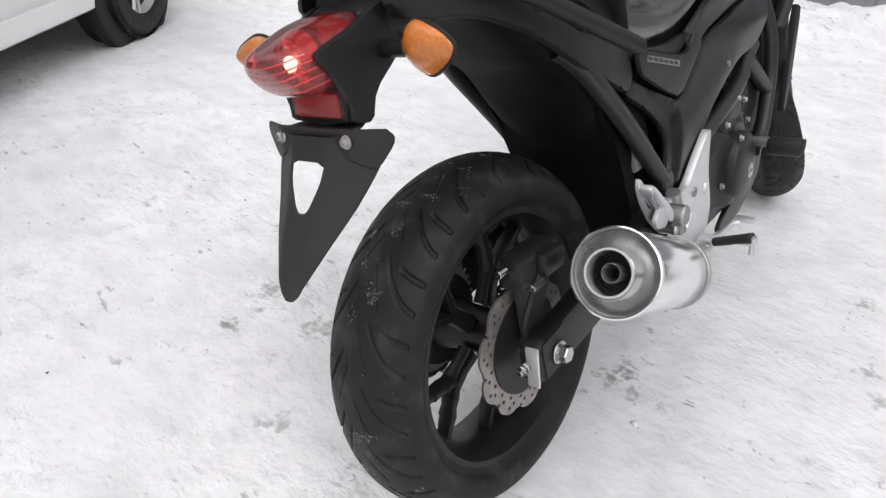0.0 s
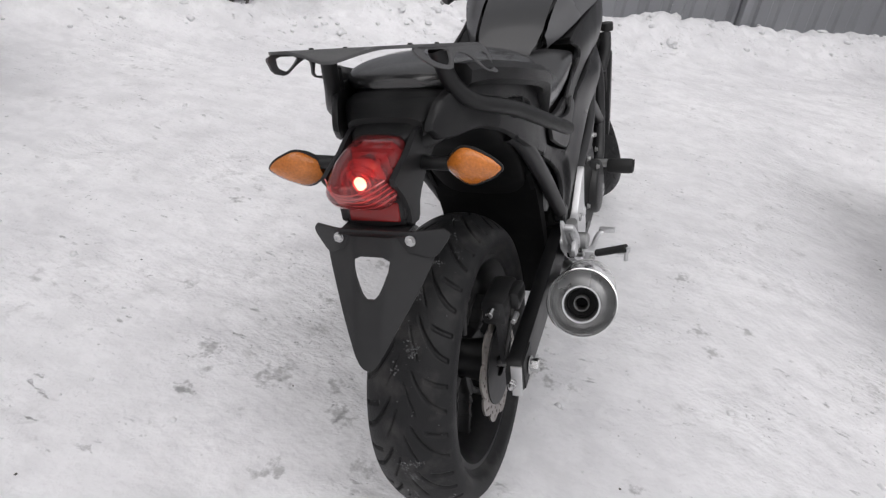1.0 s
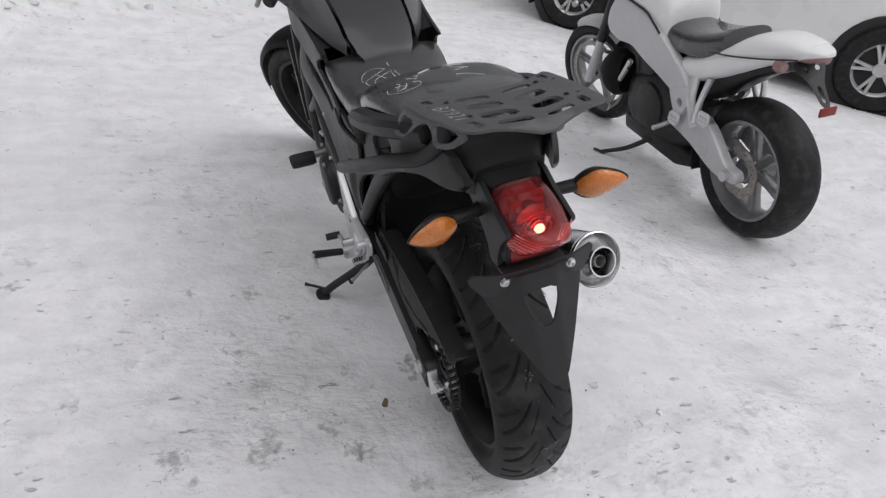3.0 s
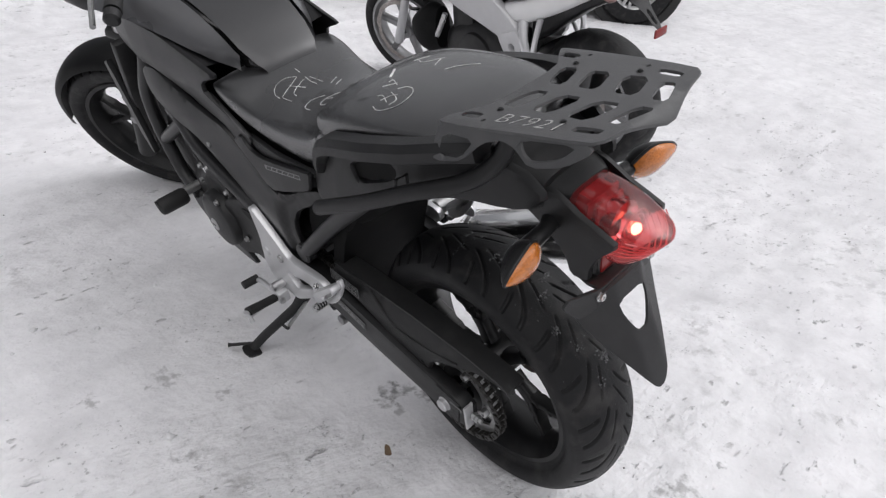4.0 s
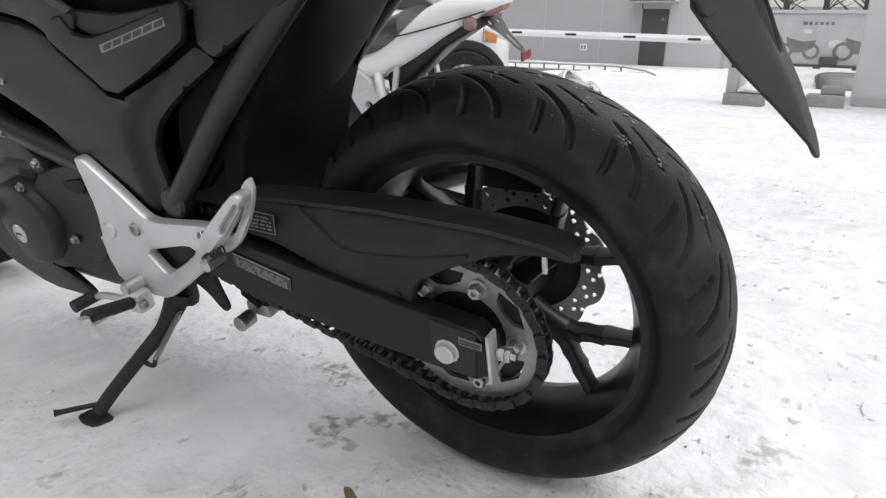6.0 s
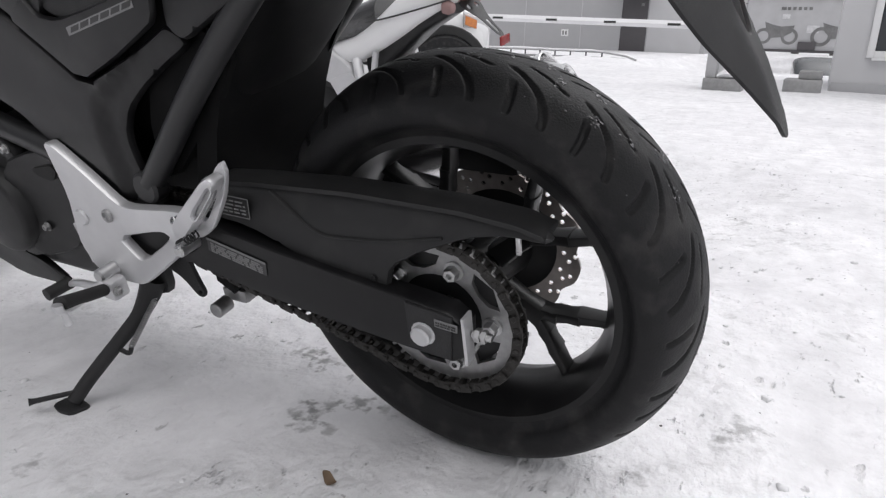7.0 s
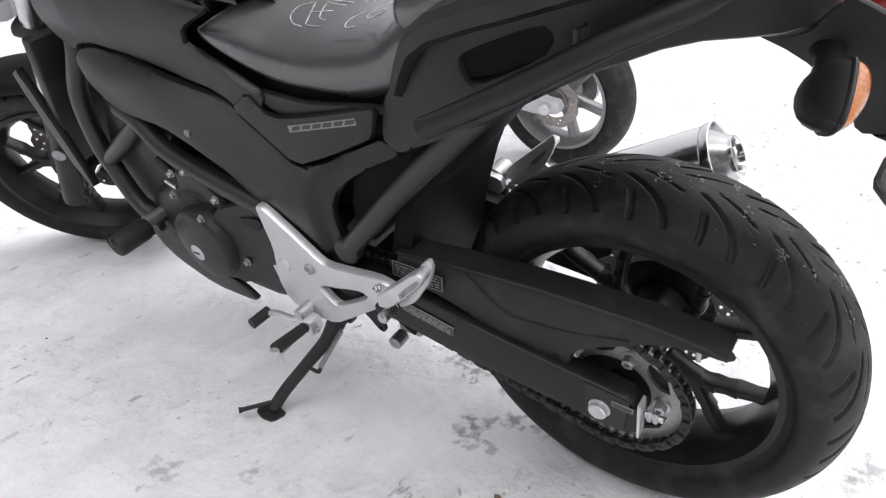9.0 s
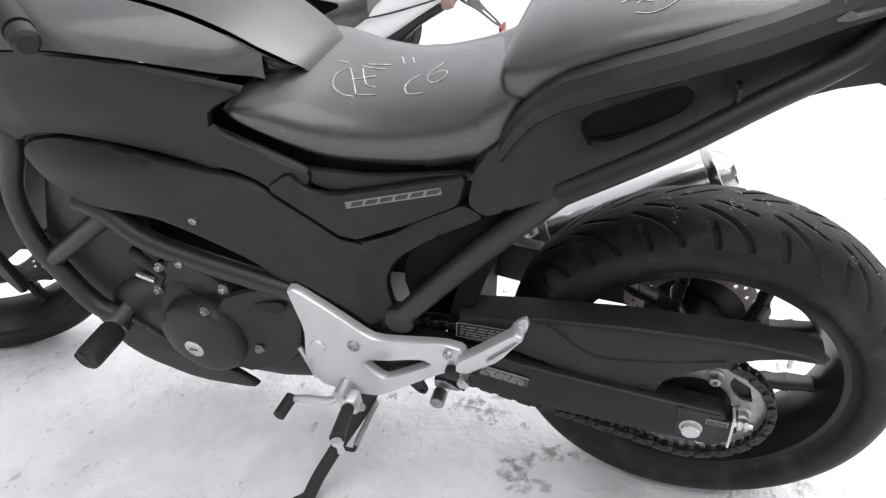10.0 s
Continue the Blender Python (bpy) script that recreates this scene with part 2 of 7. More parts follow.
    nt.links.new(op("SUBTRACT", op("ADD", op("ADD", op("MULTIPLY", mid, 0.55), op("MULTIPLY", dents, 1.0)), op("ADD", op("MULTIPLY", fine, 0.42), op("MULTIPLY", noise_node(6.5, 4), 1.5))), op("ADD", op("MULTIPLY", line, 0.08), op("MULTIPLY", scuff, 0.55))), b1.inputs["Height"])
    nt.links.new(b1.outputs[0], b.inputs["Normal"])
    return m


STAINS = [(0.06, 0.41, 0.035), (0.04, 0.37, 0.030), (-0.11, 0.29, 0.035), (-0.07, 0.27, 0.030), (-0.14, 0.26, 0.025), (-0.13, 0.22, 0.018), (-0.04, 0.23, 0.032), (-0.03, 0.17, 0.028), (-0.42, 0.53, 0.022), (-0.74, 0.07, 0.040), (-0.71, 0.00, 0.020), (-0.70, -0.07, 0.030), (-0.51, 0.66, 0.040), (-0.34, 0.01, 0.035), (-0.39, 0.10, 0.030), (-0.54, 0.06, 0.050), (0.93, 0.54, 0.050), (1.00, 0.52, 0.050), (1.07, 0.49, 0.050), (-0.57, 0.41, 0.030), (0.05, 0.37, 0.035), (0.07, 0.41, 0.030), (0.11, 0.36, 0.030), (-0.71, -0.07, 0.025), (0.43, 1.07, 0.040), (-0.10, 0.27, 0.030), (0.17, 0.35, 0.018), (-0.20, -0.19, 0.022), (0.49, 0.79, 0.035), (-0.56, -0.08, 0.025), (-0.22, -0.11, 0.030), (-0.40, -0.20, 0.035), (0.53, 0.70, 0.030), (0.64, 0.87, 0.025), (0.97, 1.39, 0.045),
          (-1.14, 0.79, 0.030), (-0.32, -0.01, 0.030), (-0.96, 0.28, 0.025), (0.37, 0.08, 0.020), (0.20, -0.355, 0.040), (0.17, -0.33, 0.030), (-0.67, 0.69, 0.025), (1.52, -0.11, 0.045), (0.0, -0.23, 0.022), (-0.04, 0.22, 0.028)]
SNOW = snow_material()


# ---- building blocks ----
def smooth(bm, angle=38):
    lim = radians(angle)
    for f in bm.faces:
        f.smooth = True
    for e in bm.edges:
        if len(e.link_faces) != 2 or e.calc_face_angle(0) > lim:
            e.smooth = False
    return bm


def from_lists(verts, faces):
    bm = bmesh.new()
    vs = [bm.verts.new(v) for v in verts]
    for f in faces:
        if len(set(f)) > 2:
            try:
                bm.faces.new([vs[i] for i in f])
            except ValueError:
                pass
    return bm


def join(*bms):
    out = bmesh.new()
    for b in bms:
        me = bpy.data.meshes.new("tmp")
        b.to_mesh(me)
        b.free()
        out.from_mesh(me)
        bpy.data.meshes.remove(me)
    return out


def moved(bm, m):
    bmesh.ops.transform(bm, matrix=m, verts=bm.verts)
    if m.determinant() < 0:
        bmesh.ops.reverse_faces(bm, faces=bm.faces)
    return bm


def part(name, bm, mat, parent, label="", angle=38, raw=False):
    if not raw:
        bmesh.ops.recalc_face_normals(bm, faces=bm.faces)
        smooth(bm, angle)
    me = bpy.data.meshes.new(name)
    bm.to_mesh(me)
    bm.free()
    me.materials.append(mat)
    ob = new(name, me)
    if parent is not None:
        ob.parent = parent
    if label:
        tagged(ob, label)
    return ob


def thing(name, m, label, category, group="", kind=""):
    ob = new(name)
    ob.empty_display_size = 0.1
    ob.matrix_world = m
    return tagged(ob, label, category, group, kind)


def spline(pts, n=8):
    """Points along a Catmull-Rom curve through pts."""
    p = [Vector(q) for q in pts]
    if len(p) < 3:
        return [p[0].lerp(p[-1], i / n) for i in range(n + 1)]
    p = [2 * p[0] - p[1]] + p + [2 * p[-1] - p[-2]]
    out = []
    for i in range(1, len(p) - 2):
        for k in range(n):
            t = k / n
            a, b, c, d = p[i - 1], p[i], p[i + 1], p[i + 2]
            out.append(0.5 * ((2 * b) + (c - a) * t + (2 * a - 5 * b + 4 * c - d) * t * t + (3 * b - a - 3 * c + d) * t ** 3))
    out.append(p[-2])
    return out


def tube(pts, r, seg=12, n=6, caps=True, flat=1.0, up=None):
    path = spline(pts, n) if n else [Vector(q) for q in pts]
    rs = r if isinstance(r, (list, tuple)) else None
    verts, faces = [], []
    side = None
    for i, p in enumerate(path):
        t = (path[min(i + 1, len(path) - 1)] - path[max(i - 1, 0)]).normalized()
        if side is None:
            ref = Vector(up) if up else (Vector((0, 0, 1)) if abs(t.z) < 0.9 else Vector((0, 1, 0)))
            side = t.cross(ref).normalized()
        side = (side - side.dot(t) * t).normalized()
        other = t.cross(side)
        f = i / (len(path) - 1)
        rad = r if rs is None else float(np.interp(f, np.linspace(0, 1, len(rs)), rs))
        for k in range(seg):
            a = 2 * math.pi * k / seg
            verts.append(p + rad * (math.cos(a) * side + flat * math.sin(a) * other))
    for i in range(len(path) - 1):
        for k in range(seg):
            a, b = i * seg + k, i * seg + (k + 1) % seg
            faces.append((a, b, b + seg, a + seg))
    if caps:
        faces += [tuple(range(seg))[::-1], tuple(range(len(verts) - seg, len(verts)))]
    return from_lists(verts, faces)


def lathe(profile, center, axis, seg=40, closed=False, start=0.0, sweep=2 * math.pi):
    """profile: (radius, along) pairs turned round axis at center."""
    ax = Vector(axis).normalized()
    u = ax.orthogonal().normalized()
    v = ax.cross(u)
    c = Vector(center)
    full = sweep > 6.28
    n = seg if full else seg + 1
    verts = [c + h * ax + r * (math.cos(start + sweep * k / seg) * u + math.sin(start + sweep * k / seg) * v) for k in range(n) for r, h in profile]
    m = len(profile)
    faces = []
    for k in range(seg):
        k2 = (k + 1) % n
        for j in range(m if closed else m - 1):
            j2 = (j + 1) % m
            faces.append((k * m + j, k2 * m + j, k2 * m + j2, k * m + j2))
    bm = from_lists(verts, faces)
    bmesh.ops.remove_doubles(bm, verts=bm.verts, dist=1e-6)
    return bm


def disc_cyl(center, axis, r, length, bevel=0.002, seg=28, r2=None):
    r2 = r if r2 is None else r2
    b = min(bevel, r * 0.5, length * 0.45)
    return lathe([(0, 0), (r - b, 0), (r, b), (r2, length - b), (r2 - b, length), (0, length)], center, axis, seg)


def bolt(center, axis, r=0.007, h=0.006):
    ax = Vector(axis).normalized()
    return join(lathe([(0, 0), (r * 1.35, 0), (r * 1.35, h * 0.3), (0, h * 0.3)], center, axis, 16),
                lathe([(0, 0), (r, 0), (r, h * 0.85), (r * 0.85, h), (r * 0.45, h), (r * 0.4, h * 0.6), (0, h * 0.6)], Vector(center) + ax * h * 0.3, axis, 6))


def rbox(size, center=(0, 0, 0), bevel=0.004, m=None, seg=2):
    bm = bmesh.new()
    bmesh.ops.create_cube(bm, size=1, matrix=Matrix.Diagonal((*size, 1)))
    if bevel:
        bmesh.ops.bevel(bm, geom=list(bm.edges), offset=min(bevel, min(size) * 0.45), segments=seg, profile=0.5, affect="EDGES")
    return moved(bm, Matrix.Translation(center) @ (m or Matrix()))


def loft(rings, caps=True, closed=True):
    n = len(rings[0])
    verts = [p for r in rings for p in r]
    faces = []
    for i in range(len(rings) - 1):
        for k in range(n if closed else n - 1):
            k2 = (k + 1) % n
            faces.append((i * n + k, i * n + k2, (i + 1) * n + k2, (i + 1) * n + k))
    if caps and closed:
        faces += [tuple(range(n)), tuple(range((len(rings) - 1) * n, len(rings) * n))]
    return from_lists(verts, faces)


def section(y, w, z0, z1, n=28, p=3.0, x=0.0, q=None, crown=0.0):
    """A rounded ring across the bike at y: half-width w, from z0 up to z1."""
    out = []
    for k in range(n):
        a = 2 * math.pi * k / n
        c, s = math.cos(a), math.sin(a)
        e = 2 / (p if s >= 0 else (q or p))
        cx = math.copysign(abs(c) ** e, c)
        out.append(Vector((x + w * cx, y, (z0 + z1) / 2 + (z1 - z0) / 2 * math.copysign(abs(s) ** e, s) + crown * (1 - cx * cx) * (s > 0))))
    return out


def stations(rows, n=5):
    """Rows of numbers, smoothly filled in between."""
    cols = np.array(rows, float)
    t = np.arange(len(rows))
    fine = np.linspace(0, len(rows) - 1, (len(rows) - 1) * n + 1)
    out = []
    for f in fine:
        i = min(int(f), len(rows) - 2)
        u = f - i
        a, b, c, d = cols[max(i - 1, 0)], cols[i], cols[i + 1], cols[min(i + 2, len(rows) - 1)]
        out.append(0.5 * (2 * b + (c - a) * u + (2 * a - 5 * b + 4 * c - d) * u * u + (3 * b - a - 3 * c + d) * u ** 3))
    return out


def chaikin(poly, rounds=2, cut=0.22):
    p = [np.array(q, float) for q in poly]
    for _ in range(rounds):
        out = []
        for i in range(len(p)):
            a, b = p[i], p[(i + 1) % len(p)]
            out += [a * (1 - cut) + b * cut, a * cut + b * (1 - cut)]
        p = out
        cut = 0.25
    return p


def dense(poly, step):
    out = []
    for i in range(len(poly)):
        a, b = np.array(poly[i], float), np.array(poly[(i + 1) % len(poly)], float)
        n = max(1, int(math.ceil(np.linalg.norm(b - a) / step)))
        out += [a + (b - a) * k / n for k in range(n)]
    return np.array(out)


def within(pts, poly):
    x, y = pts[:, 0], pts[:, 1]
    res = np.zeros(len(pts), bool)
    for i in range(len(poly)):
        (x0, y0), (x1, y1) = poly[i], poly[(i + 1) % len(poly)]
        hit = ((y0 > y) != (y1 > y)) & (x < (x1 - x0) * (y - y0) / (y1 - y0 + 1e-15) + x0)
        res ^= hit
    return res


def edge_distance(pts, poly):
    best = np.full(len(pts), 9.0)
    for i in range(len(poly)):
        a, b = poly[i], poly[(i + 1) % len(poly)]
        d = b - a
        t = np.clip(((pts - a) @ d) / (d @ d + 1e-15), 0, 1)
        best = np.minimum(best, np.linalg.norm(pts - a - t[:, None] * d, axis=1))
    return best


def panel(outline, place, holes=(), thick=0.004, rnd=0.004, step=0.012, soften=1):
    """A sheet with the given outline in (u, v), rounded at its rim, set in space by place(u, v, w), where w points outwards."""
    from mathutils.geometry import delaunay_2d_cdt
    loops = [dense(chaikin(outline, soften, 0.18) if soften else outline, step)]
    loops += [dense(chaikin(h, 1, 0.2) if soften else h, step) for h in holes]
    lo, hi = loops[0].min(0), loops[0].max(0)
    gx, gy = np.meshgrid(np.arange(lo[0] + step / 2, hi[0], step), np.arange(lo[1] + step / 2, hi[1], step))
    grid = np.stack([gx.ravel() + (np.arange(gx.size) // gx.shape[1] % 2) * step * 0.5, gy.ravel()], 1)
    ok = within(grid, loops[0])
    for h in loops[1:]:
        ok &= ~within(grid, h)
    grid = grid[ok]
    if len(grid):
        grid = grid[np.min([edge_distance(grid, l) for l in loops], axis=0) > step * 0.55]
    rim = []
    if rnd:
        for k, l in enumerate(loops):
            for i in range(len(l)):
                t = l[(i + 1) % len(l)] - l[i - 1]
                nrm = np.array([-t[1], t[0]]) / (np.linalg.norm(t) + 1e-12)
                for s in (1, -1):
                    rim.append(l[i] + s * nrm * rnd * 0.45)
        rim = np.array(rim)
        ok = within(rim, loops[0])
        for h in loops[1:]:
            ok &= ~within(rim, h)
        rim = rim[ok]
        rim = rim[np.min([edge_distance(rim, l) for l in loops], axis=0) > rnd * 0.3]
    pts = np.concatenate([*loops, grid] + ([rim] if len(rim) else []))
    edges, base = [], 0
    for l in loops:
        edges += [(base + i, base + (i + 1) % len(l)) for i in range(len(l))]
        base += len(l)
    v2, _, f2, *_ = delaunay_2d_cdt([Vector(p) for p in pts], edges, [], 0, 1e-7)
    v = np.array([tuple(p) for p in v2])
    cen = np.array([v[list(f)].mean(0) for f in f2])
    ok = within(cen, loops[0])
    for h in loops[1:]:
        ok &= ~within(cen, h)
    tri = [f for f, k in zip(f2, ok) if k]
    d = np.min([edge_distance(v, l) for l in loops], axis=0)
    drop = rnd * (1 - np.sqrt(np.clip(1 - (1 - np.clip(d / max(rnd, 1e-9), 0, 1)) ** 2, 0, 1))) if rnd else np.zeros(len(v))
    n = len(v)
    verts = [place(v[i][0], v[i][1], -drop[i]) for i in range(n)] + [place(v[i][0], v[i][1], -thick - rnd) for i in range(n)]
    count = {}
    for f in tri:
        for a, b in zip(f, (*f[1:], f[0])):
            count[(a, b)] = 1
    walls = [(a, b) for (a, b) in count if (b, a) not in count]
    faces = [tuple(f) for f in tri] + [tuple(i + n for i in reversed(f)) for f in tri] + [(b, a, a + n, b + n) for a, b in walls]
    bm = from_lists(verts, faces)
    loose = [q for q in bm.verts if not q.link_faces]
    bmesh.ops.delete(bm, geom=loose, context="VERTS")
    return bm


def side(x, s=-1):
    """Sets a panel on one side of the bike; x: half-width, a number or a function of (y, z)."""
    f = x if callable(x) else (lambda y, z: x)
    return lambda u, v, w: Vector((s * (f(u, v) + w), u, v))


def circle(cy, cz, r, n=24, a0=0.0):
    return [(cy + r * math.cos(a0 + 2 * math.pi * k / n), cz + r * math.sin(a0 + 2 * math.pi * k / n)) for k in range(n)]


# ---- wheels ----
def tyre_mesh(R, half, rim_r, crown, pitch, sides, lat, depth=0.0040):
    """A tyre on the x axis, centre at the origin, with slanting tread grooves cut into the crown."""
    prof = spline([(0, R, 0), (half * 0.25, R - crown * 0.05, 0), (half * 0.5, R - crown * 0.22, 0), (half * 0.72, R - crown * 0.5, 0), (half * 0.9, R - crown * 0.82, 0),
                   (half * 0.985, R - crown * 1.15, 0), (half, R - crown * 1.5, 0), (half * 0.96, (R - crown * 1.5) * 0.45 + rim_r * 0.55, 0), (half * 0.82, rim_r + 0.004, 0), (half * 0.74, rim_r - 0.008, 0)], 4)
    arc = [0.0]
    for a, b in zip(prof, prof[1:]):
        arc.append(arc[-1] + (b - a).length)
    want = np.concatenate([np.linspace(0, half * 1.18, lat, endpoint=False), np.linspace(half * 1.18, arc[-1], 9)])
    px, pr = np.interp(want, arc, [p.x for p in prof]), np.interp(want, arc, [p.y for p in prof])
    U = np.concatenate([-want[:0:-1], want])
    X, Rr = np.concatenate([-px[:0:-1], px]), np.concatenate([pr[:0:-1], pr])
    th = np.linspace(0, 2 * math.pi, sides, endpoint=False)
    T, UU = np.meshgrid(th, U, indexing="ij")
    au = np.abs(UU) / half
    cut = np.zeros_like(T)
    step = 2 * math.pi / pitch
    for sgn in (1, -1):
        on = (UU * sgn) >= 0
        for off, lo, hi, wid, lean in ((0.0, 0.20, 1.00, 0.0044, 0.34), (0.5, 0.50, 1.02, 0.0042, 0.12), (0.27, 0.05, 0.34, 0.0030, 0.42)):
            shift = lean * np.clip(1.05 - au, 0, 2) ** 2.0
            ph = (T + shift + step * (off + (0.5 if sgn < 0 else 0))) % step
            dist = np.minimum(ph, step - ph) * R
            ends = np.clip((au - lo) / 0.06, 0, 1) * np.clip((hi - au) / 0.06, 0, 1)
            cut = np.maximum(cut, on * ends * np.clip((wid - dist) / 0.0012 + 0.5, 0, 1))
    rad = Rr[None, :] - depth * cut
    ys, zs = rad * np.cos(T), rad * np.sin(T)
    V = np.stack([np.broadcast_to(X, T.shape), ys, zs], -1).reshape(-1, 3)
    m = len(U)
    i, j = np.meshgrid(np.arange(sides), np.arange(m - 1), indexing="ij")
    a, b = i * m + j, ((i + 1) % sides) * m + j
    F = np.stack([a, a + 1, b + 1, b], -1).reshape(-1, 4)
    return V, F


def mesh_part(name, V, F, mat, parent, m=None, label=""):
    me = bpy.data.meshes.new(name)
    if m is not None:
        V = np.c_[V, np.ones(len(V))] @ np.array(m).T
        V = V[:, :3]
    me.from_pydata(V.tolist(), [], F.tolist())
    me.polygons.foreach_set("use_smooth", [True] * len(me.polygons))
    me.materials.append(mat)
    ob = new(name, me)
    ob.parent = parent
    if label:
        tagged(ob, label)
    return ob


def cast_wheel(name, rr, half, hub_r, hub_half, spokes, arm_w, m, mat, parent, label):
    """Rim barrel with a hub and spokes as parts; spokes: for each one its arms (inner radius, angle, outer radius, angle, half widths)."""
    barrel = lathe([(rr, half), (rr + 0.003, half - 0.004), (rr - 0.006, half - 0.012), (rr - 0.014, half - 0.018), (rr - 0.024, half * 0.45), (rr - 0.027, 0), (rr - 0.024, -half * 0.45), (rr - 0.014, -half + 0.018), (rr - 0.006, -half + 0.012),
                    (rr + 0.003, -half + 0.004), (rr, -half), (rr - 0.012, -half), (rr - 0.020, -half + 0.016), (rr - 0.031, -half * 0.4), (rr - 0.033, 0), (rr - 0.031, half * 0.4), (rr - 0.020, half - 0.016), (rr - 0.012, half)],
                   (0, 0, 0), (1, 0, 0), 96, closed=True)
    wheel = part(name, moved(barrel, m), mat, parent, label)
    hub = lathe([(0.012, hub_half), (hub_r * 0.8, hub_half), (hub_r, hub_half * 0.85), (hub_r * 0.8, hub_half * 0.3), (hub_r * 0.8, -hub_half * 0.3), (hub_r, -hub_half * 0.85), (hub_r * 0.8, -hub_half), (0.012, -hub_half)], (0, 0, 0), (1, 0, 0), 40, closed=True)
    part("hub", moved(hub, m), mat, wheel)
    for arms in spokes:
        bits = []
        for r0, a0, r1, a1, w0, w1 in arms:
            p0, p1 = Vector((0, r0 * math.cos(a0), r0 * math.sin(a0))), Vector((0, r1 * math.cos(a1), r1 * math.sin(a1)))
            rings = []
            d = (p1 - p0).normalized()
            nrm = Vector((1, 0, 0)).cross(d)
            for t, w, h in ((0, w0, arm_w * 1.15), (0.5, (w0 + w1) * 0.45, arm_w), (1, w1, arm_w * 1.25)):
                c = p0.lerp(p1, t)
                rings.append([c + nrm * w * cx + Vector((h * cz, 0, 0)) for cx, cz in ((-1, -0.5), (-0.8, -0.9), (-0.5, -1), (0.5, -1), (0.8, -0.9), (1, -0.5), (1, 0.5), (0.8, 0.9), (0.5, 1), (-0.5, 1), (-0.8, 0.9), (-1, 0.5))])
            bits.append(loft(rings))
        part("spoke", moved(join(*bits), m), mat, wheel)
    return wheel


def y_spokes(first, inner, w):
    """Five spokes, each a trunk that forks into two bowed arms."""
    out = []
    for k in range(5):
        c = radians(first + 72 * k)
        arms = [(inner, c, 0.108, c, w, w - 0.002)]
        for s in (-1, 1):
            bow = [(0.098, 0.04), (0.122, 0.135), (0.150, 0.235), (0.200, 0.325)]
            arms += [(r0, c + s * a0, r1 + 0.004, c + s * a1, 0.0105 - 0.0012 * i, 0.0093 - 0.0010 * i) for i, ((r0, a0), (r1, a1)) in enumerate(zip(bow, bow[1:]))]
        out.append(arms)
    return out


def holed_disc(r_out, r_in, waves, depth, rows, x, hole_r=0.0042, thick=0.004, arms=6, m=Matrix()):
    n = waves * 10
    out = [(1.0 * (r_out - depth * (0.5 + 0.5 * math.cos(waves * t)) ** 2) * math.cos(t), (r_out - depth * (0.5 + 0.5 * math.cos(waves * t)) ** 2) * math.sin(t)) for t in np.linspace(0, 2 * math.pi, n, endpoint=False)]
    holes = [circle(0, 0, r_in, 36)]
    for r, k, off in rows:
        holes += [circle(r * math.cos(2 * math.pi * (i + off) / k), r * math.sin(2 * math.pi * (i + off) / k), hole_r, 8) for i in range(k)]
    ring = panel(out, lambda u, v, w: Vector((x + w, u, v)), holes, thick, 0.0, 0.012, 0)
    return moved(ring, m)


# ---- the dark motorcycle ----
LEAN_ANGLE = 14.0
BIKE = Matrix.Translation((0, 0, 0.002)) @ Matrix.Rotation(radians(-LEAN_ANGLE), 4, "Y")
bike = thing("motorcycle", BIKE, "dark grey naked motorcycle with luggage rack on its side stand", "motorcycle")


def both(name, build, mat, parent=None, label=""):
    """The same part on the left and the right."""
    return [part(name, build(s), mat, parent or bike, label) for s in (-1, 1)]


AXLE = Vector((0.002, 0, 0.300))
# rear wheel
REAR = Matrix.Translation(AXLE)
rear_wheel = cast_wheel("rear_wheel", 0.2185, 0.061, 0.050, 0.085, y_spokes(209, 0.045, 0.018), 0.013, REAR, RIM_BLACK, bike, "satin black five-spoke cast rear wheel")
V, F = tyre_mesh(0.299, 0.081, 0.222, 0.034, 20, 1080, 46, 0.0055)
mesh_part("tyre", V, F, RUBBER, rear_wheel, REAR, "worn black rubber tyre with slanting tread grooves")
specks = []
sr = random.Random(4)


def speck(th, u, size, long):
    u = max(-0.066, min(0.066, u))
    rr = 0.2992 - 0.034 * (abs(u) / 0.081) ** 2.1
    M = REAR @ Matrix.Rotation(th, 4, "X") @ Matrix.Translation((u, rr, 0)) @ Matrix.Rotation(sr.uniform(0, 3), 4, "Y") @ Matrix.Diagonal((size, size * 0.35, size * long, 1))
    bit = bmesh.new()
    bmesh.ops.create_icosphere(bit, subdivisions=1, radius=1.0)
    for v in bit.verts:
        v.co *= 1 + 0.5 * noise.noise(v.co * 1.4 + Vector((th * 40, u * 300, 0)))
    specks.append(moved(bit, M))


# patches of wet slush, and single drops between them
for k in range(26):
    th, u = (radians(sr.uniform(58, 160)), sr.gauss(-0.004, 0.024)) if k < 17 else (radians(sr.gauss(196, 13)), sr.gauss(0.004, 0.028))
    wide, longish = sr.uniform(0.003, 0.008), sr.uniform(0.008, 0.026)
    for _ in range(sr.randint(12, 34)):
        speck(th + sr.gauss(0, longish), u + sr.gauss(0, wide), sr.uniform(0.0006, 0.0021), sr.uniform(0.7, 1.5))
for _ in range(90):
    speck(radians(sr.uniform(40, 210)), sr.gauss(0.0, 0.035), sr.uniform(0.0006, 0.0014), sr.uniform(0.8, 1.6))
tagged(part("snow_specks", join(*specks), SPECK, rear_wheel), "specks of wet snow on the tread", kind="stuff")
spr_out = []
for k in range(43):
    for r, d in ((0.1045, -0.5), (0.1045, -0.2), (0.1125, -0.1), (0.1125, 0.1), (0.1045, 0.2)):
        a = 2 * math.pi * (k + d) / 43
        spr_out.append((r * math.cos(a), r * math.sin(a)))
